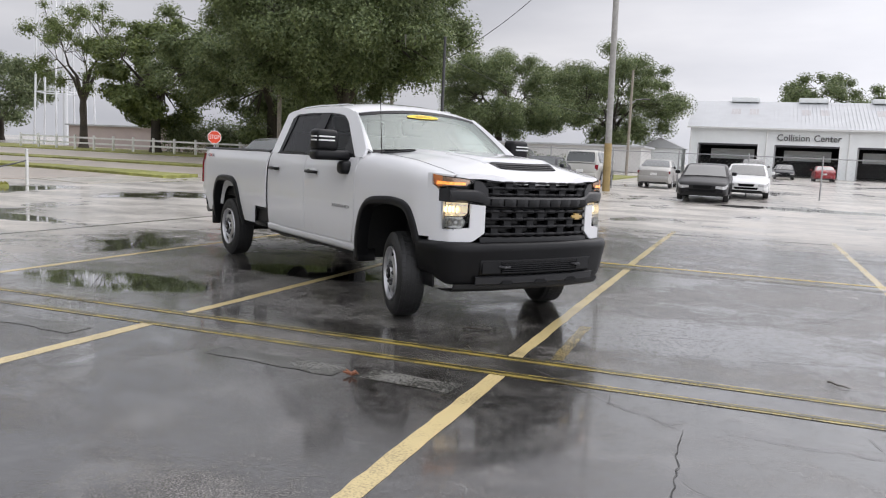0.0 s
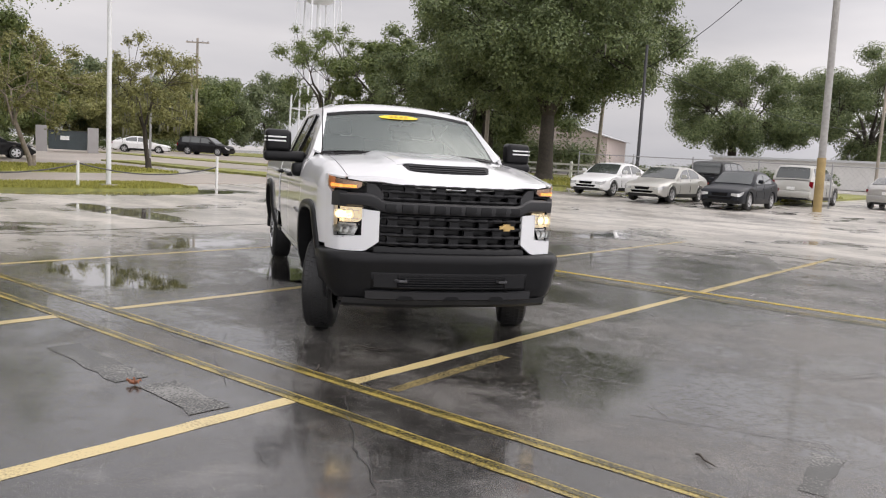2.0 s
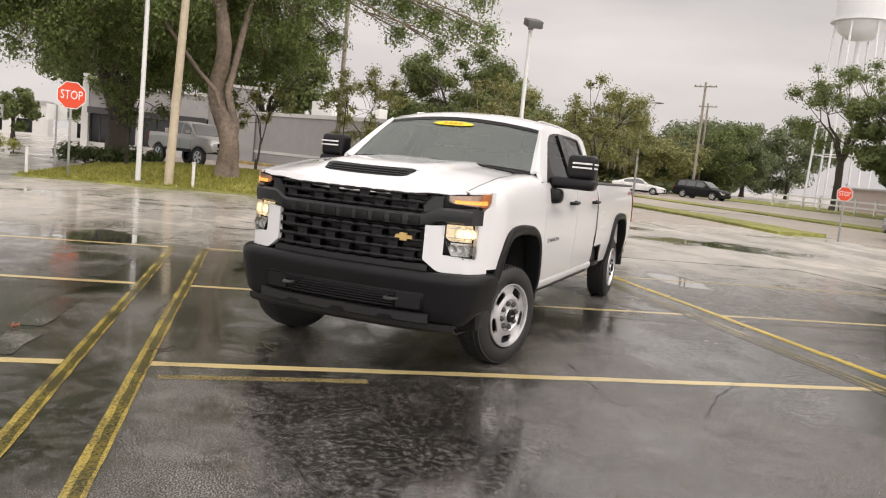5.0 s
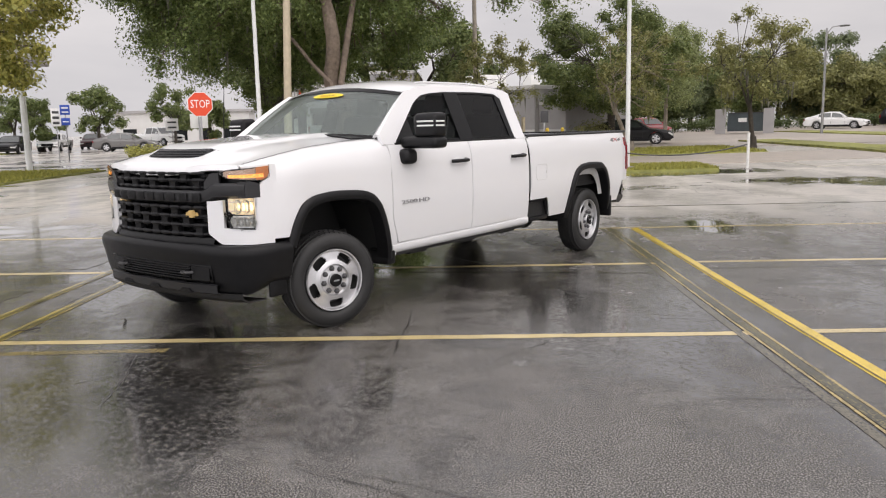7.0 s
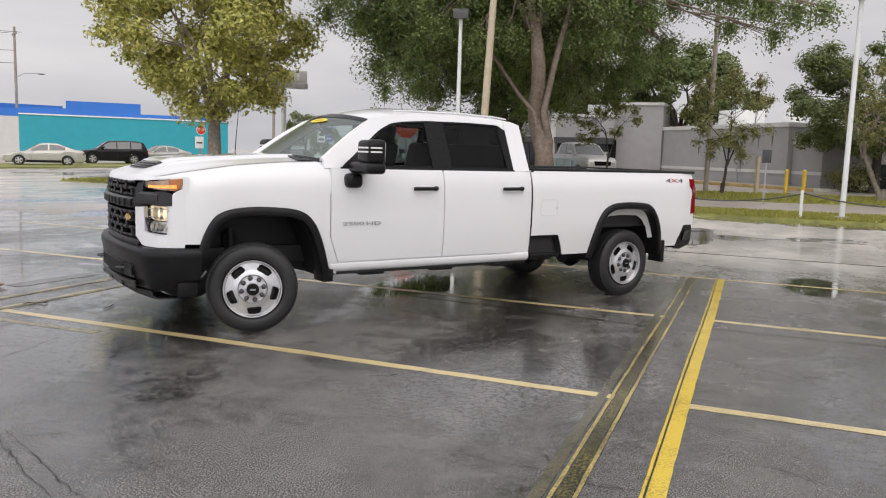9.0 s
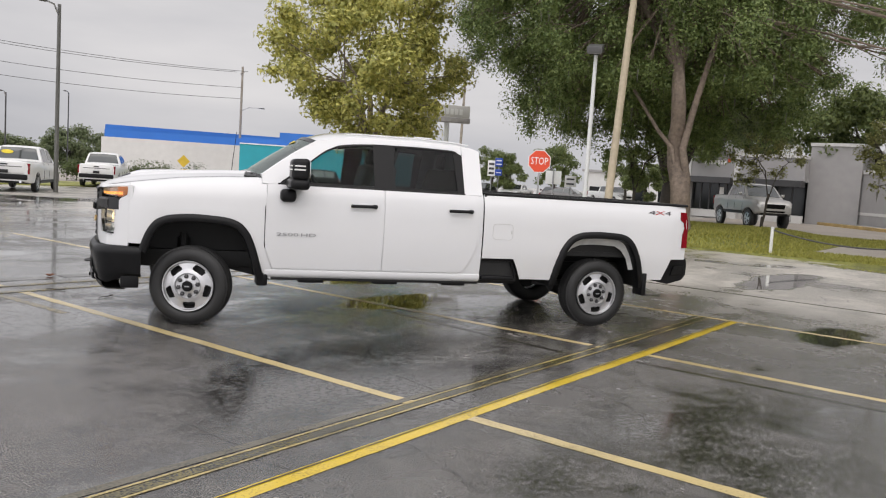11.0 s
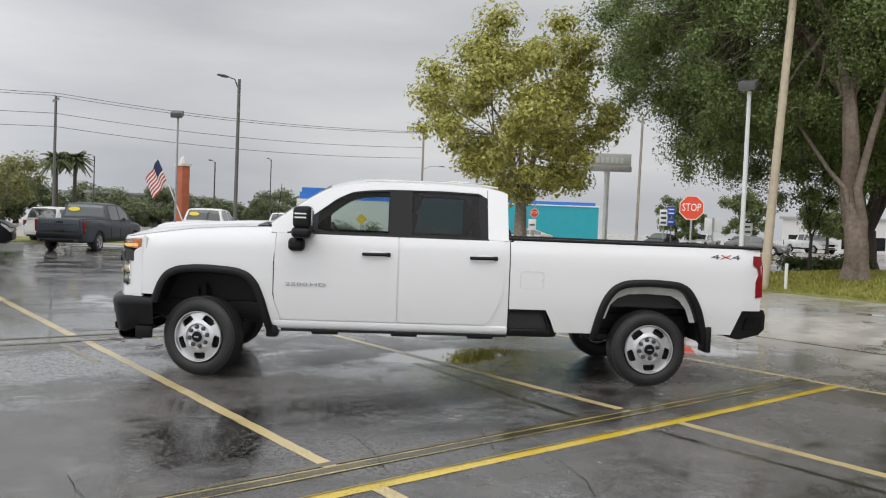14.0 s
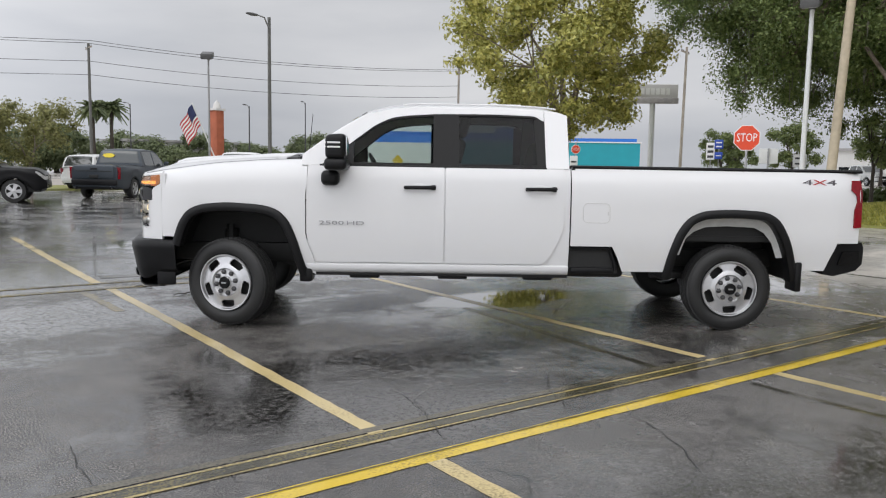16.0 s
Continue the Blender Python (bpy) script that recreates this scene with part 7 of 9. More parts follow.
            tube(bm, [mid + (c - mid) * 0.5, c + d * 0.5 + Vector((0, 0, 0.05)), c + d], w * 0.2, 4, 0.006, caps=False)
    part("branching", bm, bark, root, "forking bark branches")
    v = leaf_mesh(np.array([tuple(c) for c in cs]), np.array(rads), int(leaves * 1.7), size * 0.85, rs, droop, flat)
    fill_mesh("crown", v, leafmat, root, "crown of many small leaves with gaps")
    if moss:
        vs = []
        lowc = [c for c, r in sorted(zip(cs, rads), key=lambda cr: cr[0].z)[:max(6, len(cs) // 2)]]
        for _ in range(moss):
            c = rr.choice(lowc)
            q = c + Vector((rr.gauss(0, 1), rr.gauss(0, 1), 0)) * crown_r * 0.05
            ln, a, w = rr.uniform(0.25, 0.75), rr.uniform(0, 3.14), rr.uniform(0.02, 0.06)
            dx, dy = math.cos(a) * w, math.sin(a) * w
            vs += [(q.x - dx, q.y - dy, q.z - 0.2), (q.x + dx, q.y + dy, q.z - 0.2), (q.x + dx * 0.3, q.y, q.z - 0.2 - ln), (q.x - dx * 0.3, q.y, q.z - 0.2 - ln * 0.9)]
        fill_mesh("hanging_moss", np.array(vs), M_MOSS, root, "grey hanging moss", 4)["kind"] = "stuff"
    return root


tree("oak_tree", -22.5, 4.95, 13.5, 6.4, 0.30, 5.6, 300000, 0.072, M_OAK_NEAR, M_BARK_OAK, "huge spreading live oak on the lawn with brown bark", 11, clumps=420, low=0.24, clump_r=0.15, stems=5, moss=500, droop=0.5, shift=(-3.4, -2.7), squash=1.12, lean=(-0.2, -0.55), gnarl=0.5, bare=5.0, sprays=((-25.6, 9.6, 7.6, 1.2), (-24.9, 10.6, 7.2, 1.2), (-24.1, 11.6, 6.7, 1.1), (-23.3, 12.5, 6.3, 0.95), (-22.6, 13.3, 6.2, 0.7), (-23.9, 11.9, 5.7, 0.6), (-24.8, 10.5, 6.1, 0.7), (-23.0, 12.9, 7.4, 0.8), (-24.2, 11.3, 8.2, 1.1)))
tree("maple_tree", -21.4, -7.9, 9.9, 3.9, 0.27, 2.3, 30000, 0.125, M_MAPLE, M_BARK_PALE, "yellow-green sycamore with a narrow open crown", 5, clumps=84, low=0.27, clump_r=0.22, stems=5, shift=(0.1, -0.1))
tree("oak_tree", -23.4, 43.3, 12.9, 7.7, 0.46, 4.0, 190000, 0.115, M_OAK, M_BARK, "great dark live oak behind the chain-link fence", 21, clumps=210, low=0.34, clump_r=0.15, stems=6, moss=250, droop=0.5)
tree("oak_tree", -36.0, 54.5, 13.4, 8.3, 0.5, 4.0, 110000, 0.14, M_OAK, M_BARK, "dark live oak behind the white fence", 22, clumps=110, low=0.16, clump_r=0.17, stems=5)
tree("oak_tree", -50.0, 57.0, 12.0, 5.2, 0.42, 4.0, 40000, 0.2, M_OAK2, M_BARK, "tall live oak behind the white fence", 23, clumps=70, low=0.18, clump_r=0.18, stems=5)
tree("oak_tree", -59.5, 58.0, 13.8, 5.6, 0.35, 4.5, 10000, 0.14, M_OAK2, M_BARK, "thin open oak in front of the water tower", 24, clumps=40, low=0.42, clump_r=0.19, stems=5)
tree("oak_tree", -27.0, 86.0, 12.4, 7.8, 0.45, 3.5, 80000, 0.14, M_OAK, M_BARK, "dark oak beside the repair building", 25, clumps=80, low=0.25, clump_r=0.2, stems=5)
tree("oak_tree", -16.0, 95.5, 14.0, 8.0, 0.45, 3.5, 80000, 0.14, M_OAK, M_BARK, "dark oak beside the repair building", 26, clumps=80, low=0.14, clump_r=0.2, stems=5)
tree("young_tree", -31.8, 10.35, 5.4, 1.9, 0.06, 1.5, 5600, 0.075, M_OLIVE, M_BARK, "young olive-green tree on the grass island", 31, clumps=46, low=0.26, clump_r=0.19, stems=4, lean=(0.1, 0.15), moss=20, flat=0.9)
tree("young_tree", -30.4, 16.2, 5.4, 2.0, 0.09, 1.9, 4200, 0.08, M_OLIVE, M_BARK_PALE, "leaning young tree on the grass island", 32, clumps=44, low=0.34, clump_r=0.19, stems=4, lean=(0.2, -0.8), moss=40, flat=0.9)
tree("young_tree", -31.4, 21.8, 5.9, 2.5, 0.10, 2.0, 9000, 0.08, M_OLIVE, M_BARK, "young tree with hanging moss on the grass island", 33, clumps=56, low=0.32, clump_r=0.19, stems=4, lean=(0.0, -0.25), moss=120, flat=0.9)
tree("young_tree", -29.2, 5.8, 4.5, 1.5, 0.045, 1.4, 1900, 0.075, M_OLIVE, M_BARK, "thin bare young tree on the lawn", 35, clumps=30, low=0.34, clump_r=0.19, stems=3, lean=(0.0, 0.15), flat=0.9)
tree("weeping_tree", -52.1, 23.0, 7.9, 2.6, 0.13, 4.4, 16000, 0.11, M_WEEP, M_BARK_PALE, "pale green weeping tree with hanging branches", 41, clumps=40, low=0.62, clump_r=0.28, stems=5, droop=3.4, moss=60)
tree("young_tree", -27.6, 1.1, 5.1, 2.0, 0.06, 1.5, 5200, 0.08, M_OAK2, M_BARK, "small thin tree behind the oak", 34, clumps=22, low=0.32, clump_r=0.27, stems=3)
tree("oak_tree", -40.4, 17.1, 7.6, 4.3, 0.22, 2.0, 42000, 0.11, M_OAK2, M_BARK, "leafy oak beside the shop building", 36, clumps=90, low=0.24, clump_r=0.17, stems=5)
tree("oak_tree", -57.0, 6.0, 9.5, 5.5, 0.35, 3.0, 22000, 0.2, M_OAK2, M_BARK, "oak rising behind the shops", 37, clumps=46, low=0.3, clump_r=0.21, stems=5)
tree("oak_tree", -56.0, -4.0, 9.0, 5.0, 0.35, 3.0, 18000, 0.2, M_OAK2, M_BARK, "oak rising behind the shops", 38, clumps=40, low=0.3, clump_r=0.21, stems=5)
tree("roadside_tree", -5.2, -25.2, 4.4, 2.3, 0.06, 1.3, 6000, 0.10, M_OLIVE, M_BARK_PALE, "small olive-green tree behind the dealer's row", 39, clumps=28, low=0.26, clump_r=0.28, stems=3)
tree("oak_tree", 9.0, 124.0, 14.0, 7.0, 0.4, 4.0, 24000, 0.2, M_OAK, M_BARK, "oak showing over the repair building roof", 27, clumps=44, low=0.4, clump_r=0.2, stems=5)
tree("oak_tree", -36.6, -0.8, 11.0, 6.0, 0.52, 1.9, 110000, 0.10, M_OAK, M_BARK, "old dark oak with a thick trunk before the shops", 28, clumps=150, low=0.43, clump_r=0.15, stems=6, moss=250, droop=0.5)


def palm(x, y, h, seed):
    """A cabbage palm: a slim trunk under a round head of drooping fronds."""
    rr = random.Random(seed)
    root = thing("palm_tree", pose(x, y, ground_z(x, y)), "tall cabbage palm with a shaggy round head", "tree")
    bm = bmesh.new()
    tube(bm, [(0, 0, -0.2), (0.1, 0.05, h * 0.4), (0.15, 0.1, h - 0.9)], 0.2, 10, 0.15)
    part("trunk", bm, M_BARK, root)
    bm = bmesh.new()
    for k in range(90):
        a, e = rr.uniform(0, 6.28), rr.uniform(-0.7, 1.3)
        ln = rr.uniform(1.2, 1.7)
        rows = []
        for t in span(0, 1, 6):
            r = 0.15 + ln * t * math.cos(e * 0.8)
            z = h - 0.9 + ln * t * math.sin(e) - 0.75 * t * t
            w = 0.20 * math.sin(math.pi * min(1, t + 0.12)) + 0.03
            c, sn = math.cos(a), math.sin(a)
            rows.append([(0.15 + c * r - sn * w, 0.1 + sn * r + c * w, z - 0.10), (0.15 + c * r, 0.1 + sn * r, z), (0.15 + c * r + sn * w, 0.1 + sn * r - c * w, z - 0.10)])
        sheet(bm, rows)
    part("fronds", bm, M_FARLEAF, root, "drooping grey-green fronds", smooth=False)


palm(-17.0, -66.0, 7.4, 1)
palm(-18.9, -67.0, 7.6, 2)
# woods beyond the neighbouring lot
wood = random.Random(9)
for i in range(13):
    t = i / 12
    x, y = -80 - 6 * math.sin(3.1 * t) + wood.uniform(-3, 3), 20 + 42 * t
    tree("woodland_tree", x, y, wood.uniform(6.0, 8.6), wood.uniform(4.4, 6.0), 0.25, 2.5, 18000, 0.2, wood.choice([M_FARLEAF, M_OLIVE, M_OAK2]), M_BARK, "tree at the edge of the woods", 60 + i, clumps=36, low=0.12, clump_r=0.25, stems=4)
for i in range(4):
    tree("woodland_tree", -112 + wood.uniform(-6, 6) + 5 * i, 62 + 7 * i, wood.uniform(10, 13.5), wood.uniform(6, 8), 0.3, 3, 14000, 0.28, M_FARLEAF, M_BARK, "tall tree in the far woods", 90 + i, clumps=30, low=0.12, clump_r=0.26, stems=4)
for i, (x, y, h, r) in enumerate(((-66, -24, 5.6, 2.4), (-62, -27, 4.8, 2.0), (-74, -20, 5.8, 2.4), (-80, -10, 7.0, 3.0), (-60, -12, 3.8, 1.8), (-70, -34, 5.5, 2.4))):
    tree("roadside_tree", x, y, h, r, 0.14, 1.9, 5000, 0.17, M_OAK2, M_BARK, "roadside tree by the junction", 120 + i, clumps=24, low=0.25, clump_r=0.28, stems=4)
for i in range(16):
    x = -58 + 5.6 * i + wood.uniform(-2, 2)
    tree("roadside_tree", x, -96 + 1.1 * i + wood.uniform(-4, 4), (4.4 if i < 6 else 5.8 if i < 9 else 9.0) + wood.uniform(-1, 1.5), wood.uniform(3, 5), 0.25, 2, 9000, 0.26, M_FARLEAF, M_BARK, "tree in the line beyond the main road", 140 + i, clumps=26, low=0.06, clump_r=0.28, stems=4)


def hedge(x0, y0, x1, y1, w, h, count, material, label, leaf=0.09):
    rs = np.random.RandomState(int(abs(x0 * 7 + y0)))
    n = max(6, int(math.hypot(x1 - x0, y1 - y0) / (w * 0.5)))
    t = rs.uniform(0, 1, n * 2)
    cs = np.stack([x0 + (x1 - x0) * t, y0 + (y1 - y0) * t, np.full(n * 2, 0.0)], 1)
    cs[:, 2] = [ground_z(a, b) + h * 0.5 for a, b, _ in cs]
    cs[:, :2] += rs.normal(0, w * 0.12, (n * 2, 2))
    v = leaf_mesh(cs, np.full(n * 2, h * 0.62) * rs.uniform(0.7, 1.15, n * 2), count, leaf, rs, 0, 0.8)
    root = thing("hedge", pose(0, 0, 0), label, "hedge")
    fill_mesh("foliage", v, material, root)
    bm = bmesh.new()
    for k in range(n):
        tube(bm, [(cs[k, 0], cs[k, 1], ground_z(cs[k, 0], cs[k, 1]) - 0.05), (cs[k, 0] + 0.05, cs[k, 1], ground_z(cs[k, 0], cs[k, 1]) + h * 0.6)], 0.025, 5)
    part("stems", bm, M_BARK, root)["kind"] = "stuff"


hedge(-68, 24, -71, 50, 1.6, 1.3, 20000, M_HEDGE, "clipped dark green hedge at the lot's edge")
hedge(-41.0, 15.4, -40.2, 16.8, 0.9, 1.5, 2500, M_OLIVE, "brownish shrub at the end of the shop wall")
hedge(-32.0, -2.4, -31.0, 1.8, 1.2, 0.8, 5000, M_HEDGE, "dark low shrubs behind the oak")
hedge(-40, -10, -36, -5, 1.2, 0.8, 4000, M_MAPLE, "yellow-green shrubs beside the entrance")
hedge(-34, -37.0, -24, -37.5, 2.0, 1.7, 7000, M_HEDGE, "rounded evergreen shrubs beyond the main road")
hedge(-50, 59.5, -31, 62, 3.2, 3.6, 30000, M_FARLEAF, "tall untrimmed shrubs behind the white fence", 0.13)
hedge(-28, 64, -12, 66, 1.8, 1.5, 14000, M_HEDGE, "dark shrubs in front of the low shed", 0.12)

# ---- buildings ----
def wall_box(name, x0, x1, y0, y1, z0, z1, material, parent, label="", bevel=0.0):
    bm = bmesh.new()
    box(bm, min(x0, x1), max(x0, x1), min(y0, y1), max(y0, y1), z0, z1, bevel)
    return part(name, bm, material, parent, label)


# repair building to the north: three wide bays in a white metal front, sheet roof with ridge vents
RB = thing("repair_building", pose(-7.0, 97.0, 0.62), "white metal-clad vehicle repair building with open bays", "building")
BAYS = ((0.95, 7.4), (9.2, 15.8), (17.6, 24.2), (26.0, 32.6))
x = 0.0
for a, b in BAYS:
    wall_box("wall", x, a, 0, 0.3, 0, 5.62, M_METAL_WALL, RB)
    wall_box("lintel", a, b, 0, 0.3, 3.75, 5.62, M_METAL_WALL, RB)
    wall_box("bay_head", a, b, -0.02, 0.1, 3.55, 3.75, M_STUCCO_DARK, RB, "dark bay door head")
    wall_box("bay_side", a - 0.05, a + 0.12, -0.02, 0.25, 0, 3.7, M_GALV, RB)
    wall_box("bay_shutter", a + 1.2, b - 0.3, 5.8, 5.9, 2.1, 3.3, M_METAL_WALL, RB, "pale inner panel")
    bm = bmesh.new()
    for gx0 in (a - 0.9,):
        tube(bm, [(gx0, -0.08, 0), (gx0, -0.08, 5.2)], 0.07, 8)
    part("downpipe", bm, M_SIGN_WHITE, RB, "white downpipe")
    x = b
wall_box("wall", x, 36, 0, 0.3, 0, 5.62, M_METAL_WALL, RB)
wall_box("wall", 0, 0.3, 0.3, 16, 0, 5.62, M_METAL_WALL, RB)
wall_box("wall", 35.7, 36, 0.3, 16, 0, 5.62, M_METAL_WALL, RB)
# inside faces coloured near black, so the bays' shade is painted on
wall_box("back_wall", 0, 36, 15.7, 16, 0, 5.62, M_SHADED_INSIDE, RB)
wall_box("ceiling_panel", 0.3, 35.7, 0.3, 15.7, 4.6, 4.7, M_SHADED_INSIDE, RB)
bm = bmesh.new()
for k in range(90):
    x0 = -0.4 + 36.8 * k / 90
    x1 = -0.4 + 36.8 * (k + 1) / 90
    xm = x1 - 0.05
    for sgn in (0, 1):
        y0, y1 = (-0.5, 8) if sgn == 0 else (16.5, 8)
        q = [(x0, y0, 5.57), (xm, y0, 5.57), (xm, y1, 9.15), (x0, y1, 9.15)]
        bm.faces.new([bm.verts.new(v) for v in q])
        q = [(xm, y0, 5.57), (xm, y0, 5.62), (xm, y1, 9.20), (xm, y1, 9.15)]
        bm.faces.new([bm.verts.new(v) for v in q])
        q = [(xm, y0, 5.62), (x1, y0, 5.62), (x1, y1, 9.20), (xm, y1, 9.20)]
        bm.faces.new([bm.verts.new(v) for v in q])
        q = [(x1, y0, 5.62), (x1, y0, 5.57), (x1, y1, 9.15), (x1, y1, 9.20)]
        bm.faces.new([bm.verts.new(v) for v in q])
bmesh.ops.remove_doubles(bm, verts=bm.verts, dist=0.002)
roof = part("roof", bm, M_METAL_ROOF, RB, "grey ribbed sheet metal roof", smooth=False)
wall_box("gutter", -0.4, 36.4, -0.6, -0.45, 5.42, 5.60, M_SIGN_WHITE, RB, "white gutter")
bm = bmesh.new()
for xx in (-0.1, 36.05):
    prism(bm, [(-0.45, 5.5), (8, 9.13), (16.45, 5.5)], lambda a, b, d: (xx + d, a, b), 0, 0.08)
part("gable", bm, M_METAL_WALL, RB)
for xv in (4.0, 11.6, 19.4, 27.0):
    wall_box("ridge_vent", xv, xv + 3.2, 7.2, 8.8, 9.05, 9.6, M_METAL_WALL, RB, "white ridge vent", 0.05)
    for dx in (0.2, 2.2):
        bm = bmesh.new()
        q = [(xv + dx, 3.6, 7.33), (xv + dx + 1.0, 3.6, 7.33), (xv + dx + 1.0, 5.4, 8.09), (xv + dx, 5.4, 8.09)]
        f = bm.faces.new([bm.verts.new(v) for v in q])
        part("skylight", bm, M_SKYLIGHT, roof, "pale roof skylight", smooth=False)
for word, cx in (("Collision", 11.05), ("Center", 14.5)):
    letters("building_sign", word, 1.05, 0.05, M_STUCCO_DARK, Matrix.Translation((cx, -0.08, 4.55)) @ Matrix.Rotation(radians(90), 4, "X"), RB, "dark raised sign lettering", squeeze=0.92)
# smaller white shed left of it
SH = thing("white_shed", pose(-12.6, 96.0, 0.66), "small white metal shed behind the trees", "building")
wall_box("wall", 0, 4.8, 0, 6, 0, 2.9, M_METAL_WALL, SH)
bm = bmesh.new()
prism(bm, [(-0.3, 2.9), (2.4, 4.1), (5.1, 2.9)], lambda a, b, d: (a, d, b), -0.3, 6.3)
part("roof", bm, M_METAL_ROOF, SH)

# tan warehouse beyond the oak
TW = thing("warehouse", pose(-43.6, 66.4, 0.7, 0, 0, 18), "tan metal warehouse with a shallow gable roof", "building")
wall_box("wall", 0, 11, 0, 12, 0, 3.6, M_TAN_WALL, TW)
bm = bmesh.new()
prism(bm, [(-0.2, 3.6), (5.5, 5.2), (11.2, 3.6)], lambda a, b, d: (a, d, b), -0.1, 12.1)
part("gable", bm, M_TAN_WALL, TW)
bm = bmesh.new()
for sgn in (0, 1):
    q = [(-0.4, -0.4, 3.58), (5.5, -0.4, 5.27), (5.5, 12.4, 5.27), (-0.4, 12.4, 3.58)] if sgn == 0 else [(11.4, -0.4, 3.58), (5.5, -0.4, 5.27), (5.5, 12.4, 5.27), (11.4, 12.4, 3.58)]
    bm.faces.new([bm.verts.new(v) for v in q])
thicken(bm, 0.06)
part("roof", bm, M_METAL_ROOF, TW)
wall_box("base_band", -0.02, 11.02, -0.03, 0.0, 0, 0.9, M_STUCCO, TW, "darker lower band")
# long low sheds further along
for x, y, l, d, h, mt in ((-26, 78, 16, 8, 2.4, M_STUCCO_LIGHT), (-72, 68, 24, 8, 2.3, M_TAN_WALL), (-48, 70, 10, 6, 3.0, M_STUCCO)):
    LS = thing("low_shed", pose(x, y, ground_z(x, y)), "long low pale shed with a flat roof", "building")
    wall_box("wall", 0, l, 0, d, 0, h, mt, LS)
    wall_box("roof", -0.3, l + 0.3, -0.3, d + 0.3, h, h + 0.18, M_METAL_ROOF, LS)

# shops to the west: a glazed front, a taller block, and a long plain wing that runs askew
SHOP = thing("shop_building", pose(-51.6, -2.0, 0.2), "grey stucco shop building with a dark glazed shopfront", "building")
for y0, y1, top in ((-3.2, -0.25, 4.75), (0.1, 4.2, 4.4)):
    wall_box("wall", -9, -0.5, y0, y1, 2.7, top - 0.2, M_STUCCO, SHOP)
    wall_box("sign_band", -0.5, 0.05, y0, y1, 2.75, top - 0.2, M_STUCCO, SHOP, "grey sign band over the shopfront")
    wall_box("awning", -0.5, 0.7, y0 + 0.05, y1 - 0.05, 2.35, 2.75, M_STUCCO_DARK, SHOP, "dark flat awning")
    wall_box("cornice", -9.1, 0.15, y0 - 0.05, y1 + 0.05, top - 0.2, top, M_STUCCO_LIGHT, SHOP, "pale parapet cap")
    wall_box("shop_back", -9, -3.0, y0, y1, 0, 2.6, M_SHADED_INSIDE, SHOP)
    wall_box("bulkhead", -0.6, -0.40, y0, y1, 0, 0.5, M_STUCCO_LIGHT, SHOP, "low pale wall under the windows")
    n = 5
    d = (y1 - y0) / n
    for k in range(n):
        wall_box("mullion", -0.62, -0.5, y0 + d * k, y0 + d * k + 0.08, 0.5, 2.6, M_STUCCO_DARK, SHOP)
        wall_box("shop_window", -0.58, -0.56, y0 + d * k + 0.09, y0 + d * (k + 1) - 0.01, 0.52, 2.55, M_DARKGLASS, SHOP, "dark shop window")
wall_box("poster", -0.54, -0.52, 1.5, 2.1, 1.0, 1.9, M_SIGN_WHITE, SHOP, "plain white window poster")
wall_box("poster", -0.54, -0.52, -1.3, -1.0, 0.9, 2.1, M_SIGN_WHITE, SHOP, "plain white window poster")
wall_box("corner_pier", -9, 0.12, -0.25, 0.1, 0, 4.7, M_STUCCO_LIGHT, SHOP, "pale pier")
wall_box("corner_pier", -9, 0.12, -3.6, -3.2, 0, 4.85, M_STUCCO_LIGHT, SHOP, "pale pier")
for k in range(7):
    # plain pale bars stand where the sign's name is
    wall_box("sign_bar", 0.05, 0.09, -2.3 + 0.22 * k, -2.14 + 0.22 * k, 3.62, 3.90, M_SIGN_WHITE, SHOP, "plain white sign bar")
wall_box("sign_mark", 0.05, 0.09, -0.72, -0.56, 3.75, 4.02, M_SIGN_RED, SHOP, "plain red sign mark")
wall_box("wall", -9, -1.1, 4.2, 7.3, 0, 5.1, M_STUCCO, SHOP)
wall_box("parapet", -9.1, -1.0, 4.15, 7.35, 5.1, 5.3, M_STUCCO_LIGHT, SHOP, "pale parapet cap")
for x, y, w, h in ((-5, 1.5, 1.3, 0.9), (-4, -1.8, 0.9, 0.8)):
    wall_box("roof_unit", x, x + w, y, y + w, 4.4, 4.4 + h, M_SIGN_WHITE, SHOP, "white roof air unit", 0.03)
WING = thing("shop_wing", pose(-43.5, 13.1, 0.2, 0, 0, 39.5), "long plain grey stucco wing with a pale band", "building")
wall_box("wall", -12.5, 0, 0, 9, 0, 3.4, M_STUCCO, WING)
wall_box("parapet", -12.55, 0.06, -0.08, 9.1, 3.4, 3.64, M_STUCCO_LIGHT, WING, "pale parapet cap")
wall_box("base_band", -12.5, 0.03, -0.05, 0.0, 0.82, 1.0, M_STUCCO_LIGHT, WING, "pale band")
wall_box("downpipe", -12.45, -12.25, -0.12, -0.01, 0.1, 3.38, M_STUCCO_DARK, WING, "black downpipe")
wall_box("downpipe", -4.1, -4.0, -0.10, -0.01, 0.1, 3.38, M_STUCCO, WING, "grey downpipe")
wall_box("annex", 0, 2.2, 0.35, 6, 0, 2.45, M_STUCCO, WING, "lower end of the wing")
wall_box("annex_cap", 0.06, 2.28, 0.28, 6.05, 2.45, 2.65, M_STUCCO_LIGHT, WING, "pale parapet cap")
wall_box("base_band", 0.06, 2.22, 0.30, 0.35, 0.82, 1.0, M_STUCCO_LIGHT, WING, "pale band")
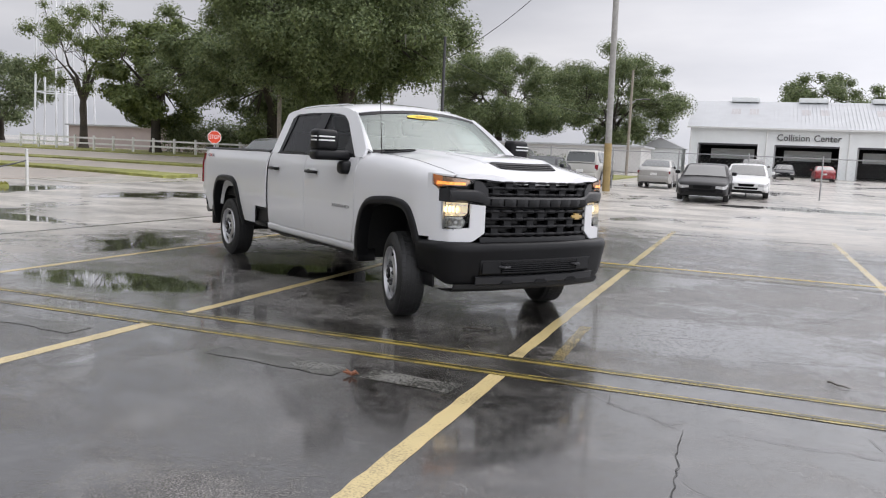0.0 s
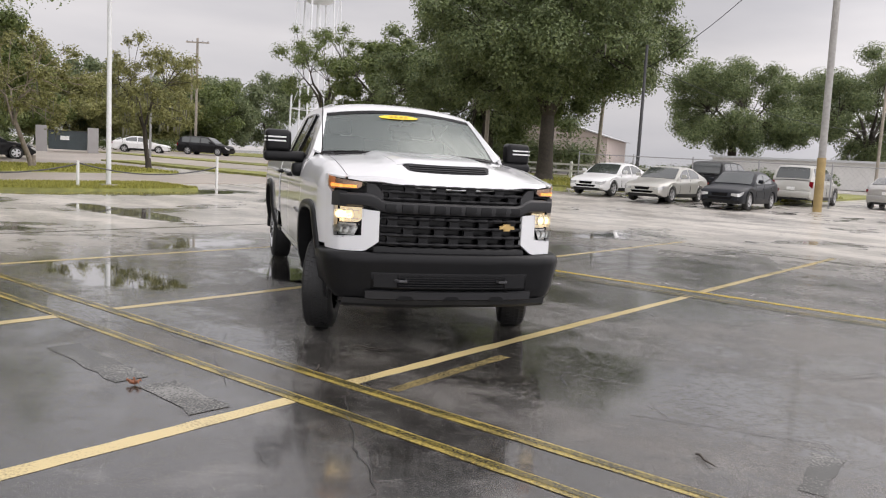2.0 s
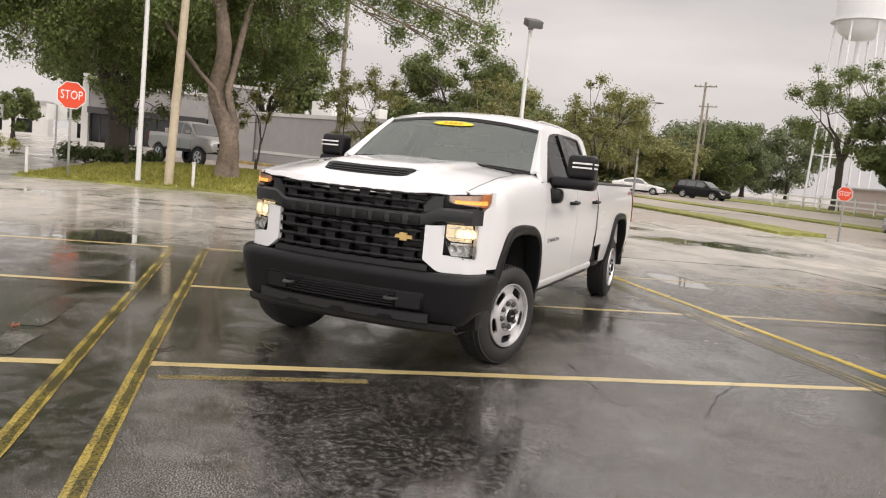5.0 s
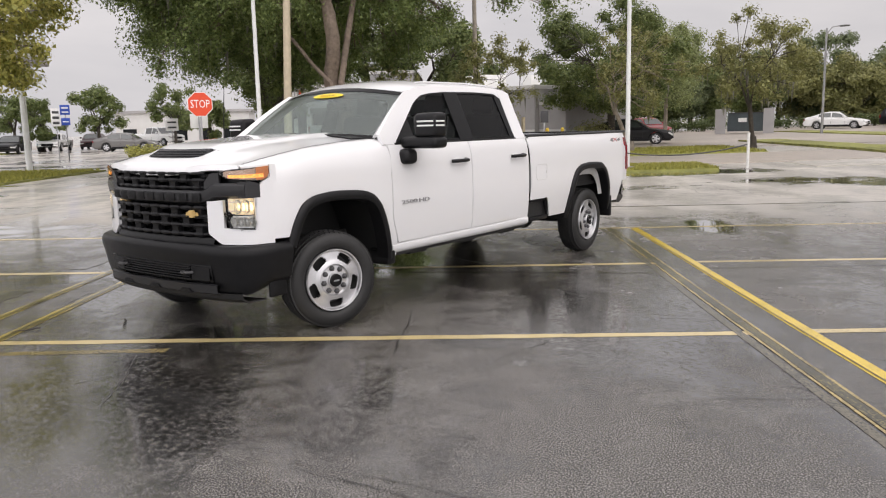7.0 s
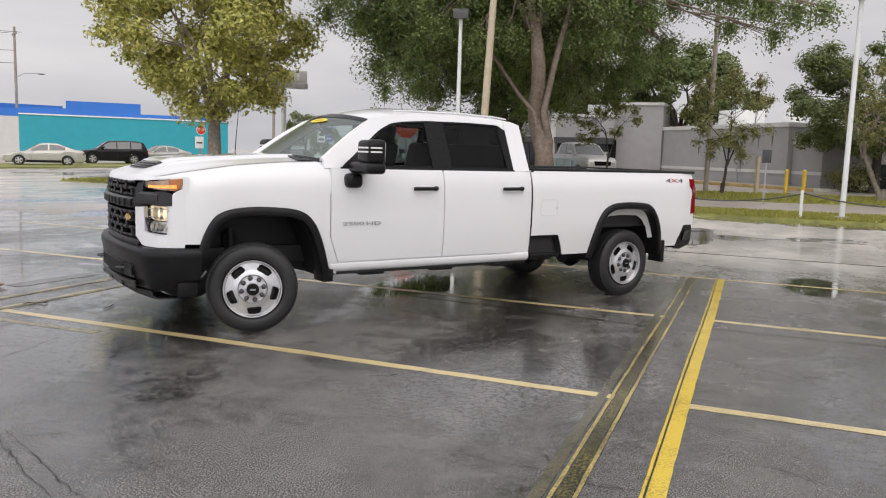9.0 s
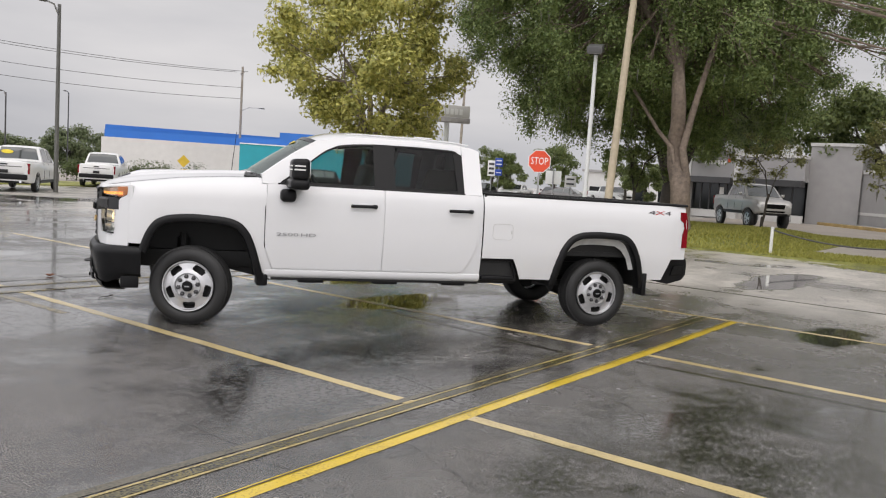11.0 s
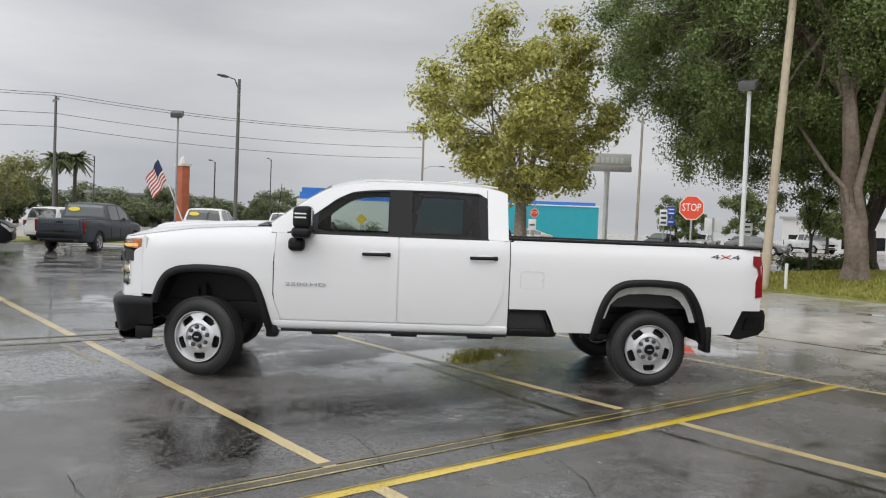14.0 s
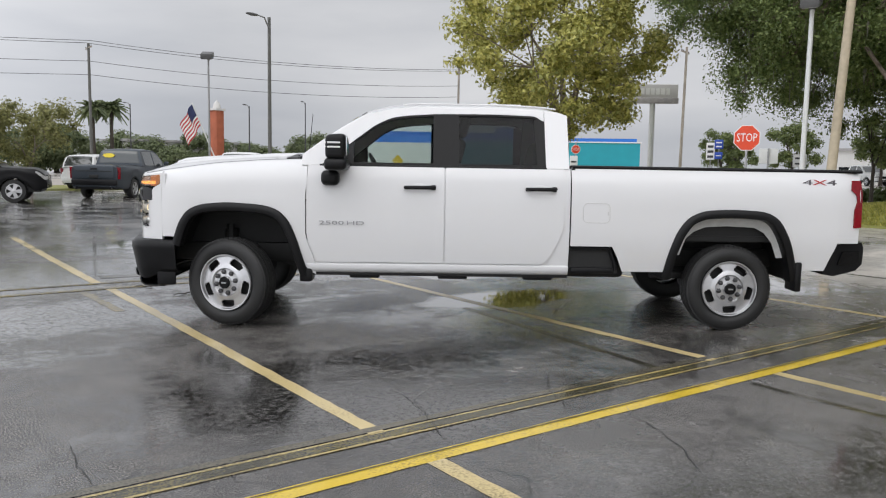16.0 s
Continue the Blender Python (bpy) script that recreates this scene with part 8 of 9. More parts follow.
for x, y, w, h in ((-8.4, 1.6, 2.0, 1.25), (-4.6, 3.4, 0.8, 1.1), (-1.6, 4.0, 1.0, 0.6)):
    wall_box("roof_unit", x, x + w, y, y + w, 3.42, 3.42 + h, M_SIGN_WHITE, WING, "white roof air unit", 0.03)
for nm, x0, x1, y0, y1, h, mt, lab in (("shop_walk", -14.0, 4.0, -1.7, -0.14, 0.33, M_CONCRETE, "concrete walk along the shop wing"), ("shop_walk_edge", -14.0, 4.0, -1.95, -1.705, 0.335, M_KERB_YELLOW, "yellow painted kerb edge of the shop walk")):
    bm = bmesh.new()
    box(bm, x0, x1, y0, y1, -0.2, h - 0.2, 0.02, m=pose(-43.5, 13.1, 0.26, 0, 0, 39.5))
    tagged(part(nm, bm, mt), lab, "pavement", kind="structure")

# teal and blue buildings across the main road
TB = thing("teal_building", pose(-69.8, -48.2, -0.5, 0, 0, 134), "teal and blue rendered commercial building", "building")
L = 17.0
wall_box("wall", -L, 2.2, -10, 0, 0, 4.5, M_TEAL, TB)
wall_box("roof_band", -L, 2.3, -10.1, 0.1, 4.5, 4.62, M_SIGN_WHITE, TB, "pale edge band")
wall_box("upper_block", -13.0, -6.2, -9, -0.3, 4.62, 6.0, M_BLUE, TB, "raised blue block")
wall_box("upper_band", -6.2, 1.9, -9, -0.6, 4.62, 5.0, M_BLUE, TB)
wall_box("upper_band", -L, -13.0, -9, -0.6, 4.62, 5.25, M_BLUE, TB)
wall_box("entrance", -11.7, -9.5, -0.1, 0.10, 0, 1.75, M_STUCCO_LIGHT, TB, "pale doorway surround")
wall_box("entrance_door", -11.2, -10.0, -0.1, 0.14, 0, 1.45, M_DARKGLASS, TB, "dark glass doors")
for k in range(3):
    for z0 in (1.85, 2.78):
        wall_box("window", -11.7 + 0.74 * k, -11.02 + 0.74 * k, -0.1, 0.05, z0, z0 + 0.84, M_DARKGLASS, TB, "dark window pane")
wall_box("window_frame", -11.78, -9.44, -0.1, 0.03, 1.78, 3.70, M_SIGN_WHITE, TB, "white window frame")
wall_box("window", 0.6, 1.2, -0.1, 0.06, 0.4, 3.8, M_DARKGLASS, TB, "tall dark window")
wall_box("side_panel", -L - 14, -L, -10, -0.5, 0, 4.3, M_STUCCO_LIGHT, TB)
wall_box("side_panel_stripe", -L - 14, -L, -0.5, -0.44, 0.3, 2.2, M_BLUE, TB, "blue lower panel")
wall_box("side_panel_top", -L - 14, -L, -9, -0.45, 4.3, 5.1, M_BLUE, TB, "blue upper band")
BB = thing("blue_store", pose(-65.5, -72.0, -0.6, 0, 0, 146), "pale store with a blue sign band", "building")
wall_box("wall", -16, 4, -10, 0, 0, 4.3, M_STUCCO_LIGHT, BB)
wall_box("sign_band", -16, 4, -10, 0.2, 4.3, 6.1, M_BLUE, BB, "bright blue sign band")
for k in range(9):
    wall_box("sign_bar", -13 + 0.62 * k, -12.55 + 0.62 * k, 0.2, 0.26, 5.0, 5.5, M_SIGN_WHITE, BB, "plain white sign bar")
wall_box("window", -14, 2, 0.0, 0.06, 0.6, 3.0, M_DARKGLASS, BB, "dark store windows")
for x, y, l, d, h, a in ((-86, -14, 18, 8, 3.6, 80), (-92, -34, 16, 8, 4.2, 100), (-40, -98, 16, 8, 4.0, 10), (-5, -100, 18, 8, 3.6, 0)):
    OB = thing("far_store", pose(x, y, -0.3, 0, 0, a), "pale low store across the road", "building")
    wall_box("wall", 0, l, 0, d, 0, h, M_STUCCO_LIGHT, OB)
    wall_box("roof", -0.3, l + 0.3, -0.3, d + 0.3, h, h + 0.3, M_STUCCO, OB)
    for k in range(int(l / 3)):
        wall_box("window", 0.8 + 3 * k, 2.4 + 3 * k, -0.04, 0.02, 0.8, 2.3, M_DARKGLASS, OB)
        wall_box("window", 0.8 + 3 * k, 2.4 + 3 * k, d - 0.02, d + 0.04, 0.8, 2.3, M_DARKGLASS, OB)

# water tower
WT = thing("water_tower", pose(-77.4, 72.6, 0.5), "white elevated water tower on slender legs", "water tower")
bm = bmesh.new()
lathe(bm, [(0.0, 19.9), (1.5, 20.2), (2.4, 21.0), (2.85, 22.0), (2.9, 25.5), (2.4, 27.0), (0.0, 27.8)], Matrix.Identity(4), 32)
part("tank", bm, M_TOWER, WT)
bm = bmesh.new()
lathe(bm, [(2.85, 22.0), (3.3, 22.0), (3.3, 22.12), (2.85, 22.12)], Matrix.Identity(4), 32)
part("catwalk", bm, M_TOWER, WT)
bm = bmesh.new()
tube(bm, [(0, 0, -1.2), (0, 0, 20.5)], 0.3, 12)
part("riser_pipe", bm, M_TOWER, WT)
for k in range(6):
    a = 2 * math.pi * k / 6
    bm = bmesh.new()
    tube(bm, [(3.5 * math.cos(a), 3.5 * math.sin(a), -1.2), (2.75 * math.cos(a), 2.75 * math.sin(a), 22.3)], 0.12, 8)
    part("leg", bm, M_TOWER, WT)
    b = 2 * math.pi * (k + 1) / 6
    bm = bmesh.new()
    for z in (6.5, 13.5):
        r = 3.5 - 1.1 * z / 22.3
        tube(bm, [(r * math.cos(a), r * math.sin(a), z), (r * math.cos(b), r * math.sin(b), z)], 0.07, 6)
        tube(bm, [(r * math.cos(a), r * math.sin(a), z), ((r - 0.3) * math.cos(b), (r - 0.3) * math.sin(b), z + 6.5)], 0.03, 5)
    part("brace", bm, M_TOWER, WT)

# ---- poles, lamps, signs, fences, wires ----
def lamp_post(x, y, h, facing, label, base=0.06, r=0.075, paint=None):
    z = ground_z(x, y) + base
    root = thing("lot_lamp_post", pose(x, y, z), label, "lamp post", "lot lamp posts")
    bm = bmesh.new()
    tube(bm, [(0, 0, 0), (0, 0, h)], r, 12, r * 0.8)
    part("pole", bm, paint or M_WHITEPOLE, root)
    bm = bmesh.new()
    box(bm, -0.2, 0.2, -0.2, 0.2, -0.15, 0.07, 0.02)
    part("base_plate", bm, M_KERB, root)
    hm = pose(0, 0, h, 0, 0, facing)
    bm = bmesh.new()
    vs = box(bm, -0.10, 0.46, -0.24, 0.24, 0.02, 0.24, 0.02)
    bmesh.ops.transform(bm, matrix=hm @ pose(0, 0, 0, 0, 18, 0), verts=bm.verts)
    head = part("lamp_head", bm, M_LAMPHEAD, root, "grey box floodlight head")
    bm = bmesh.new()
    box(bm, -0.06, 0.42, -0.20, 0.20, 0.005, 0.022)
    bmesh.ops.transform(bm, matrix=hm @ pose(0, 0, 0, 0, 18, 0), verts=bm.verts)
    part("lamp_glass", bm, M_LAMPGLASS, head, "ribbed lamp glass")
    bm = bmesh.new()
    tube(bm, [(0, 0, h - 0.1), (0, 0, h + 0.1)], r * 1.2, 10)
    part("lamp_bracket", bm, M_LAMPHEAD, root)
    return root


lamp_post(-20.3, 2.6, 5.84, 20, "white lot lamp post with a box floodlight, by the oak")
lamp_post(-20.3, 14.0, 5.94, 0, "white lot lamp post with a box floodlight, on the grass verge")
lamp_post(-11.2, -19.0, 5.85, 60, "slim grey lot lamp post with a box floodlight", 0.0, 0.05, M_GALV)


def plain_pole(name, x, y, h, r, material, label, lean=(0, 0), base=0.0, r1=None, category="utility pole"):
    root = thing(name, pose(x, y, ground_z(x, y) + base), label, category)
    bm = bmesh.new()
    tube(bm, [(0, 0, -0.2), (lean[0] * 0.5, lean[1] * 0.5, h * 0.5), (lean[0], lean[1], h)], r, 12, r1 or r * 0.75)
    part("pole", bm, material, root)
    return root


def cross_arm(root, h, a, lean=(0, 0), w=1.1):
    bm = bmesh.new()
    m = pose(lean[0], lean[1], h, 0, 0, a)
    box(bm, -w, w, -0.05, 0.05, -0.06, 0.06, 0.01, m=m)
    part("cross_arm", bm, M_WOODPOLE, root)
    for t in (-0.9, -0.45, 0.45, 0.9):
        bm = bmesh.new()
        lathe(bm, [(0.03, 0.06), (0.05, 0.1), (0.03, 0.16), (0.0, 0.18)], m @ Matrix.Translation((t * w, 0, 0)), 8)
        part("insulator", bm, M_DARKSTEEL, root)


def cobra(root, h, a, reach=1.6, material=M_GALV):
    """A street light on a curved arm."""
    c, s = math.cos(radians(a)), math.sin(radians(a))
    bm = bmesh.new()
    tube(bm, [(0, 0, h - 0.3), (c * reach * 0.4, s * reach * 0.4, h + 0.15), (c * reach, s * reach, h + 0.2)], 0.035, 8)
    part("lamp_arm", bm, material, root)
    bm = bmesh.new()
    lathe(bm, [(0.0, -0.35), (0.10, -0.25), (0.14, 0.0), (0.09, 0.3), (0.0, 0.36)], Matrix.Translation((c * (reach + 0.25), s * (reach + 0.25), h + 0.18)) @ Matrix.Rotation(radians(a), 4, "Z") @ Matrix.Rotation(radians(90), 4, "Y") @ Matrix.Diagonal((0.5, 1, 1, 1)), 12)
    part("lamp_head", bm, M_LAMPHEAD, root, "grey cobra lamp head")


plain_pole("utility_pole", -20.1, 3.46, 10.5, 0.13, M_TANPOLE, "tan leaning utility pole at the edge of the lawn", (-0.45, 0.32), 0.1)
p = plain_pole("utility_pole", -5.77, 35.2, 13.0, 0.15, M_GREYPOLE, "weathered grey utility pole with a yellow painted foot", (-0.15, -0.1))
bm = bmesh.new()
tube(bm, [(0, 0, -0.1), (-0.012, -0.01, 1.05), (-0.024, -0.02, 2.1)], 0.168, 14, 0.164)
part("painted_foot", bm, M_OCHRE, p, "dull yellow painted foot")
p = plain_pole("street_lamp", -14.2, -19.5, 7.95, 0.095, M_OLIVEPOLE, "dark street lamp pole with an arm", (0, 0), 0.0)
cobra(p, 7.75, 20, 0.75)
p = plain_pole("utility_pole", -16.0, -62.8, 12.0, 0.15, M_OLIVEPOLE, "wooden utility pole beside the main road")
cross_arm(p, 11.6, 90)
p = plain_pole("utility_pole", -53.0, -56.3, 12.5, 0.15, M_WOODPOLE, "wooden utility pole with cross arm beside the main road")
cross_arm(p, 11.8, 60)
cobra(p, 8.0, 150, 2.0)
p = plain_pole("utility_pole", -58, -30, 12.0, 0.14, M_WOODPOLE, "wooden utility pole at the junction", (0.2, 0.3))
cross_arm(p, 11.6, 20)
p = plain_pole("utility_pole", -15.0, 38.4, 7.2, 0.09, M_DARKSTEEL, "dark steel pole behind the fence")
p = plain_pole("utility_pole", -24.0, 50.9, 9.0, 0.14, M_WOODPOLE, "grey wooden utility pole beyond the fence", (0.3, 0.1))
p = plain_pole("utility_pole", -29.5, 45.5, 8.5, 0.15, M_WOODPOLE, "grey wooden utility pole in front of the oaks")
p = plain_pole("street_lamp", -49.8, 19.4, 6.6, 0.09, M_GALV, "grey lamp pole in the neighbouring lot")
cobra(p, 6.5, 60, 0.9)
p = plain_pole("street_lamp", -50.6, 33.2, 7.0, 0.09, M_GALV, "grey lamp pole in the neighbouring lot")
cobra(p, 6.9, 60, 0.8)
p = plain_pole("utility_pole", -64.6, 46.2, 11.0, 0.14, M_WOODPOLE, "wooden utility pole with cross arm before the woods")
cross_arm(p, 10.6, 40)
p = plain_pole("utility_pole", -82.0, 57.0, 11.0, 0.14, M_WOODPOLE, "wooden utility pole with cross arm before the woods")
cross_arm(p, 10.6, 40)
p = plain_pole("utility_pole", -34.9, 9.5, 10.6, 0.12, M_WOODPOLE, "slim grey utility pole beside the young tree")
p = plain_pole("utility_pole", -9.5, 66.0, 8.5, 0.12, M_WOODPOLE, "utility pole beside the repair building")
cobra(p, 6.0, 0, 0.9)
for x, y, h in ((-24, -80, 8), (-34, -78, 7), (-44, -76, 9), (-30, -60, 7)):
    p = plain_pole("street_lamp", x, y, h, 0.08, M_DARKSTEEL, "slim dark lamp pole beyond the road")
    cobra(p, h - 0.1, 40, 0.7)


def cable(a, b, sag, r, label):
    bm = bmesh.new()
    a, b = Vector(a), Vector(b)
    tube(bm, [a + (b - a) * t - Vector((0, 0, sag * 4 * t * (1 - t))) for t in span(0, 1, 18)], r, 5)
    tagged(part("overhead_cable", bm, M_WIRE), label, "cable", "overhead cables")


for dz, o in ((11.9, -0.9), (11.9, 0.9), (10.2, 0.0), (9.0, 0.0)):
    cable((45, -69 + o, dz), (-16.0, -62.8 + o, dz), 0.9, 0.022, "thin black overhead cable along the main road")
    cable((-16.0, -62.8 + o, dz), (-53.0, -56.3 + o, dz), 0.7, 0.022, "thin black overhead cable along the main road")
cable((-5.9, 35.1, 12.2), (-15.0, 38.4, 6.4), 0.7, 0.016, "black service cable sagging from the pole")
cable((-5.9, 35.1, 12.6), (18.0, 30.0, 13.2), 0.5, 0.016, "black service cable from the pole")
cable((-15.0, 38.4, 6.6), (-9.5, 66.0, 5.2), 0.8, 0.016, "black cable running to the repair building")


def octagon(r):
    return [(r * math.cos(radians(22.5 + 45 * k)), r * math.sin(radians(22.5 + 45 * k))) for k in range(8)]


def stop_sign(x, y, zc, facing, base, label, r=0.41):
    root = thing("stop_sign", pose(x, y, base, 0, 0, facing), label, "stop sign", "stop signs")
    z = zc - base
    bm = bmesh.new()
    box(bm, -0.03, 0.03, -0.03, 0.03, -0.2, z + 0.36, 0.006)
    part("post", bm, M_GALV, root, "galvanised post")
    bm = bmesh.new()
    prism(bm, octagon(r), lambda a, b, d: (0.035 + d, a, z + b), 0, 0.004)
    plate = part("plate", bm, M_SIGN_WHITE, root, "white-edged octagon", smooth=False)
    bm = bmesh.new()
    prism(bm, octagon(r - 0.025), lambda a, b, d: (0.041 + d, a, z + b), 0, 0.003)
    part("red_face", bm, M_SIGN_RED, plate, "red octagon face", smooth=False)
    letters("sign_text", "STOP", 0.86 * r, 0.002, M_SIGN_WHITE, Matrix.Translation((0.047, 0, z)) @ Matrix.Rotation(radians(90), 4, "Z") @ Matrix.Rotation(radians(90), 4, "X"), plate, "white letters", squeeze=0.70)
    return root


stop_sign(-20.6, 0.65, 2.38, 22, 0.12, "red stop sign on a post at the lot entrance")
stop_sign(-19.4, 25.6, 1.80, -50, 0.2, "red stop sign on a post beside the side road", 0.27)
stop_sign(-29.4, -15.0, 2.36, 40, 0.0, "small far red stop sign at the junction", 0.25)


def board_sign(x, y, zc, w, h, facing, material, label, bars=0, bar_mat=None):
    z0 = ground_z(x, y)
    root = thing("road_sign", pose(x, y, z0, 0, 0, facing), label, "road sign", "road signs")
    bm = bmesh.new()
    box(bm, -0.025, 0.025, -0.025, 0.025, -0.2, zc - z0 + h / 2)
    part("post", bm, M_GALV, root)
    bm = bmesh.new()
    box(bm, 0.03, 0.04, -w / 2, w / 2, zc - z0 - h / 2, zc - z0 + h / 2, 0.004)
    part("plate", bm, material, root)
    for k in range(bars):
        bm = bmesh.new()
        zz = zc - z0 - h / 2 + h * (k + 0.7) / (bars + 0.4)
        box(bm, 0.041, 0.044, -w * 0.34, w * 0.34, zz - h * 0.09, zz + h * 0.05)
        part("bar", bm, bar_mat, root, "plain unreadable bar")


board_sign(-39.6, -13.4, 2.9, 0.5, 0.55, 20, M_SIGN_BLUE, "blue route sign with plain pale bars", 2, M_SIGN_WHITE)
board_sign(-39.6, -13.4, 2.25, 0.45, 0.4, 20, M_SIGN_BLUE, "blue arrow sign with plain pale bars", 1, M_SIGN_WHITE)
board_sign(-39.6, -13.95, 2.5, 0.5, 1.0, 20, M_SIGN_WHITE, "white route sign with plain dark bars", 3, M_STUCCO_DARK)
board_sign(-23.5, -0.4, 1.9, 0.6, 0.5, 200, M_SIGN_WHITE, "white notice sign seen from behind")
board_sign(-34.5, -5.5, 1.9, 0.6, 0.6, 20, M_SIGN_WHITE, "white notice sign beside the entrance", 2, M_STUCCO_DARK)
board_sign(-29.33, -15.05, 1.72, 0.42, 0.6, 35, M_SIGN_WHITE, "white arrow sign beside the road", 1, M_STUCCO_DARK)
WS = thing("road_sign", pose(-31.3, -35.1, ground_z(-31.3, -35.1), 0, 0, 60), "yellow diamond warning sign beside the main road", "road sign", "road signs")
bm = bmesh.new()
box(bm, -0.025, 0.025, -0.025, 0.025, -0.2, 2.1)
part("post", bm, M_GALV, WS)
bm = bmesh.new()
prism(bm, [(0, -0.45), (0.45, 0), (0, 0.45), (-0.45, 0)], lambda a, b, d: (0.03 + d, a, 1.75 + b), 0, 0.006)
part("plate", bm, M_YELLOW_POST, WS)
board_sign(-26.1, 12.0, 1.8, 0.3, 0.45, 0, M_DARKSTEEL, "small dark sign on a thin post in the driveway verge")

# pylon sign seen behind the sycamore
PY = thing("pylon_sign", pose(-28.9, -9.7, 0.05, 0, 0, 48), "flat grey pylon sign on a pale round post", "pylon sign")
bm = bmesh.new()
tube(bm, [(0, 0, -0.2), (0, 0, 4.6)], 0.13, 14)
part("post", bm, M_WHITEPOLE, PY)
bm = bmesh.new()
box(bm, -0.18, 0.18, -1.15, 1.15, 4.38, 4.64, 0.03)
part("tray", bm, M_SKYLIGHT, PY)
bm = bmesh.new()
box(bm, -0.14, 0.14, -1.12, 1.12, 4.64, 5.25, 0.03)
board = part("board", bm, M_STUCCO_LIGHT, PY, "grey sign board")
for k in range(7):
    bm = bmesh.new()
    box(bm, 0.14, 0.16, -0.80 + 0.23 * k, -0.64 + 0.23 * k, 4.78, 5.06)
    part("bar", bm, M_SIGN_WHITE, board, "plain white bar")

# stub posts with a drooping chain along the verge
ST = [(-20.05, y) for y in (-0.3, 4.15, 8.55, 12.95, 17.6)]
prev = None
for x, y in ST:
    root = thing("stub_post", pose(x, y, ground_z(x, y) + (0.05 if y < 16 else 0.0)), "short white painted stub post at the lot's edge", "post", "stub posts")
    bm = bmesh.new()
    tube(bm, [(0, 0, -0.1), (0, 0, 0.72 if y < 16 else 1.02)], 0.045, 10)
    part("post", bm, M_WHITE_WOOD, root)
    bm = bmesh.new()
    lathe(bm, [(0.05, 0.0), (0.05, 0.03), (0.0, 0.05)], Matrix.Translation((0, 0, 0.72 if y < 16 else 1.02)), 10)
    part("cap", bm, M_WHITE_WOOD, root)
    if prev and y > 9:
        bm = bmesh.new()
        z = ground_z(x, y)
        tube(bm, [(x, prev + (y - prev) * t, z + 0.72 - 0.36 * 4 * t * (1 - t) * 0.8) for t in span(0, 1, 16)], 0.022, 6)
        tagged(part("barrier_chain", bm, M_DARKSTEEL), "dark drooping chain between the stub posts", "chain", "barrier chains")
    prev = y
for x, y in ((-34.0, 12.9), (-33.8, 13.6)):
    root = thing("bollard", pose(x, y, ground_z(x, y) + 0.05), "yellow steel bollard by the shop drive", "bollard", "yellow bollards")
    bm = bmesh.new()
    tube(bm, [(0, 0, -0.1), (0, 0, 1.05)], 0.085, 12)
    lathe(bm, [(0.085, 1.05), (0.06, 1.10), (0.0, 1.12)], Matrix.Identity(4), 12)
    part("post", bm, M_YELLOW_POST, root)
p = plain_pole("sign_post", -33.2, 11.7, 1.6, 0.11, M_TANPOLE, "short pale stump post by the shop drive", (0, 0), 0.1, category="post")


# white three-rail fence
FENCE_X = -62.5
FN = thing("rail_fence", pose(0, 0, 0), "white painted two-rail board fence along the back road", "fence")
n = 22
for k in range(n + 1):
    x, y = FENCE_X + 48.5 * k / n, 53.6 - 0.6 * k / n
    z = ground_z(x, y) + 0.08
    bm = bmesh.new()
    box(bm, x - 0.08, x + 0.08, y - 0.08, y + 0.08, z - 0.2, z + 1.25, 0.012)
    part("post", bm, M_WHITE_WOOD, FN)
    if k < n:
        x1, y1 = FENCE_X + 48.5 * (k + 1) / n, 53.6 - 0.6 * (k + 1) / n
        z1 = ground_z(x1, y1) + 0.08
        for h in (0.55, 1.02):
            bm = bmesh.new()
            prism(bm, [(-0.07, -0.02), (0.07, -0.02), (0.07, 0.02), (-0.07, 0.02)], lambda a, b, d: (x + (x1 - x) * d, y - 0.1 + b, z + (z1 - z) * d + h + a), 0.0, 1.0)
            part("rail", bm, M_WHITE_WOOD, FN)
# chain-link fence
CF = thing("chain_link_fence", pose(0, 0, 0), "galvanised chain-link fence behind the parked cars", "fence")
pts = [(-18.0 + 3.0 * k, 37.9) for k in range(13)]
for k, (x, y) in enumerate(pts):
    z = ground_z(x, y)
    bm = bmesh.new()
    tube(bm, [(x, y, z - 0.2), (x, y, z + 1.85)], 0.032, 8)
    lathe(bm, [(0.04, 1.83), (0.03, 1.9), (0.0, 1.92)], Matrix.Translation((x, y, z)), 8)
    part("post", bm, M_GALV, CF)
    if k:
        x0, y0 = pts[k - 1]
        zz = ground_z(x0, y0)
        bm = bmesh.new()
        tube(bm, [(x0, y0, zz + 1.8), (x, y, z + 1.8)], 0.024, 6)
        part("top_rail", bm, M_GALV, CF)
        bm = bmesh.new()
        for j in range(-9, 15):
            for sg in (1, -1):
                a = x0 + 0.2 * j if sg > 0 else x0 + 0.2 * (j + 9)
                t0, t1 = 0.0, 1.75
                xa, xb = a, a + sg * 1.75
                # clip the wire to its bay
                lo, hi = 0.0, 1.0
                d = xb - xa
                u0, u1 = sorted(((x0 - xa) / d, (x - xa) / d))
                lo, hi = max(lo, u0), min(hi, u1)
                if hi - lo < 0.05:
                    continue
                tube(bm, [(xa + d * lo, y, zz + 0.03 + 1.75 * lo), (xa + d * hi, y, zz + 0.03 + 1.75 * hi)], 0.0024, 3, caps=False)
        part("wire_mesh", bm, M_GALV, CF)
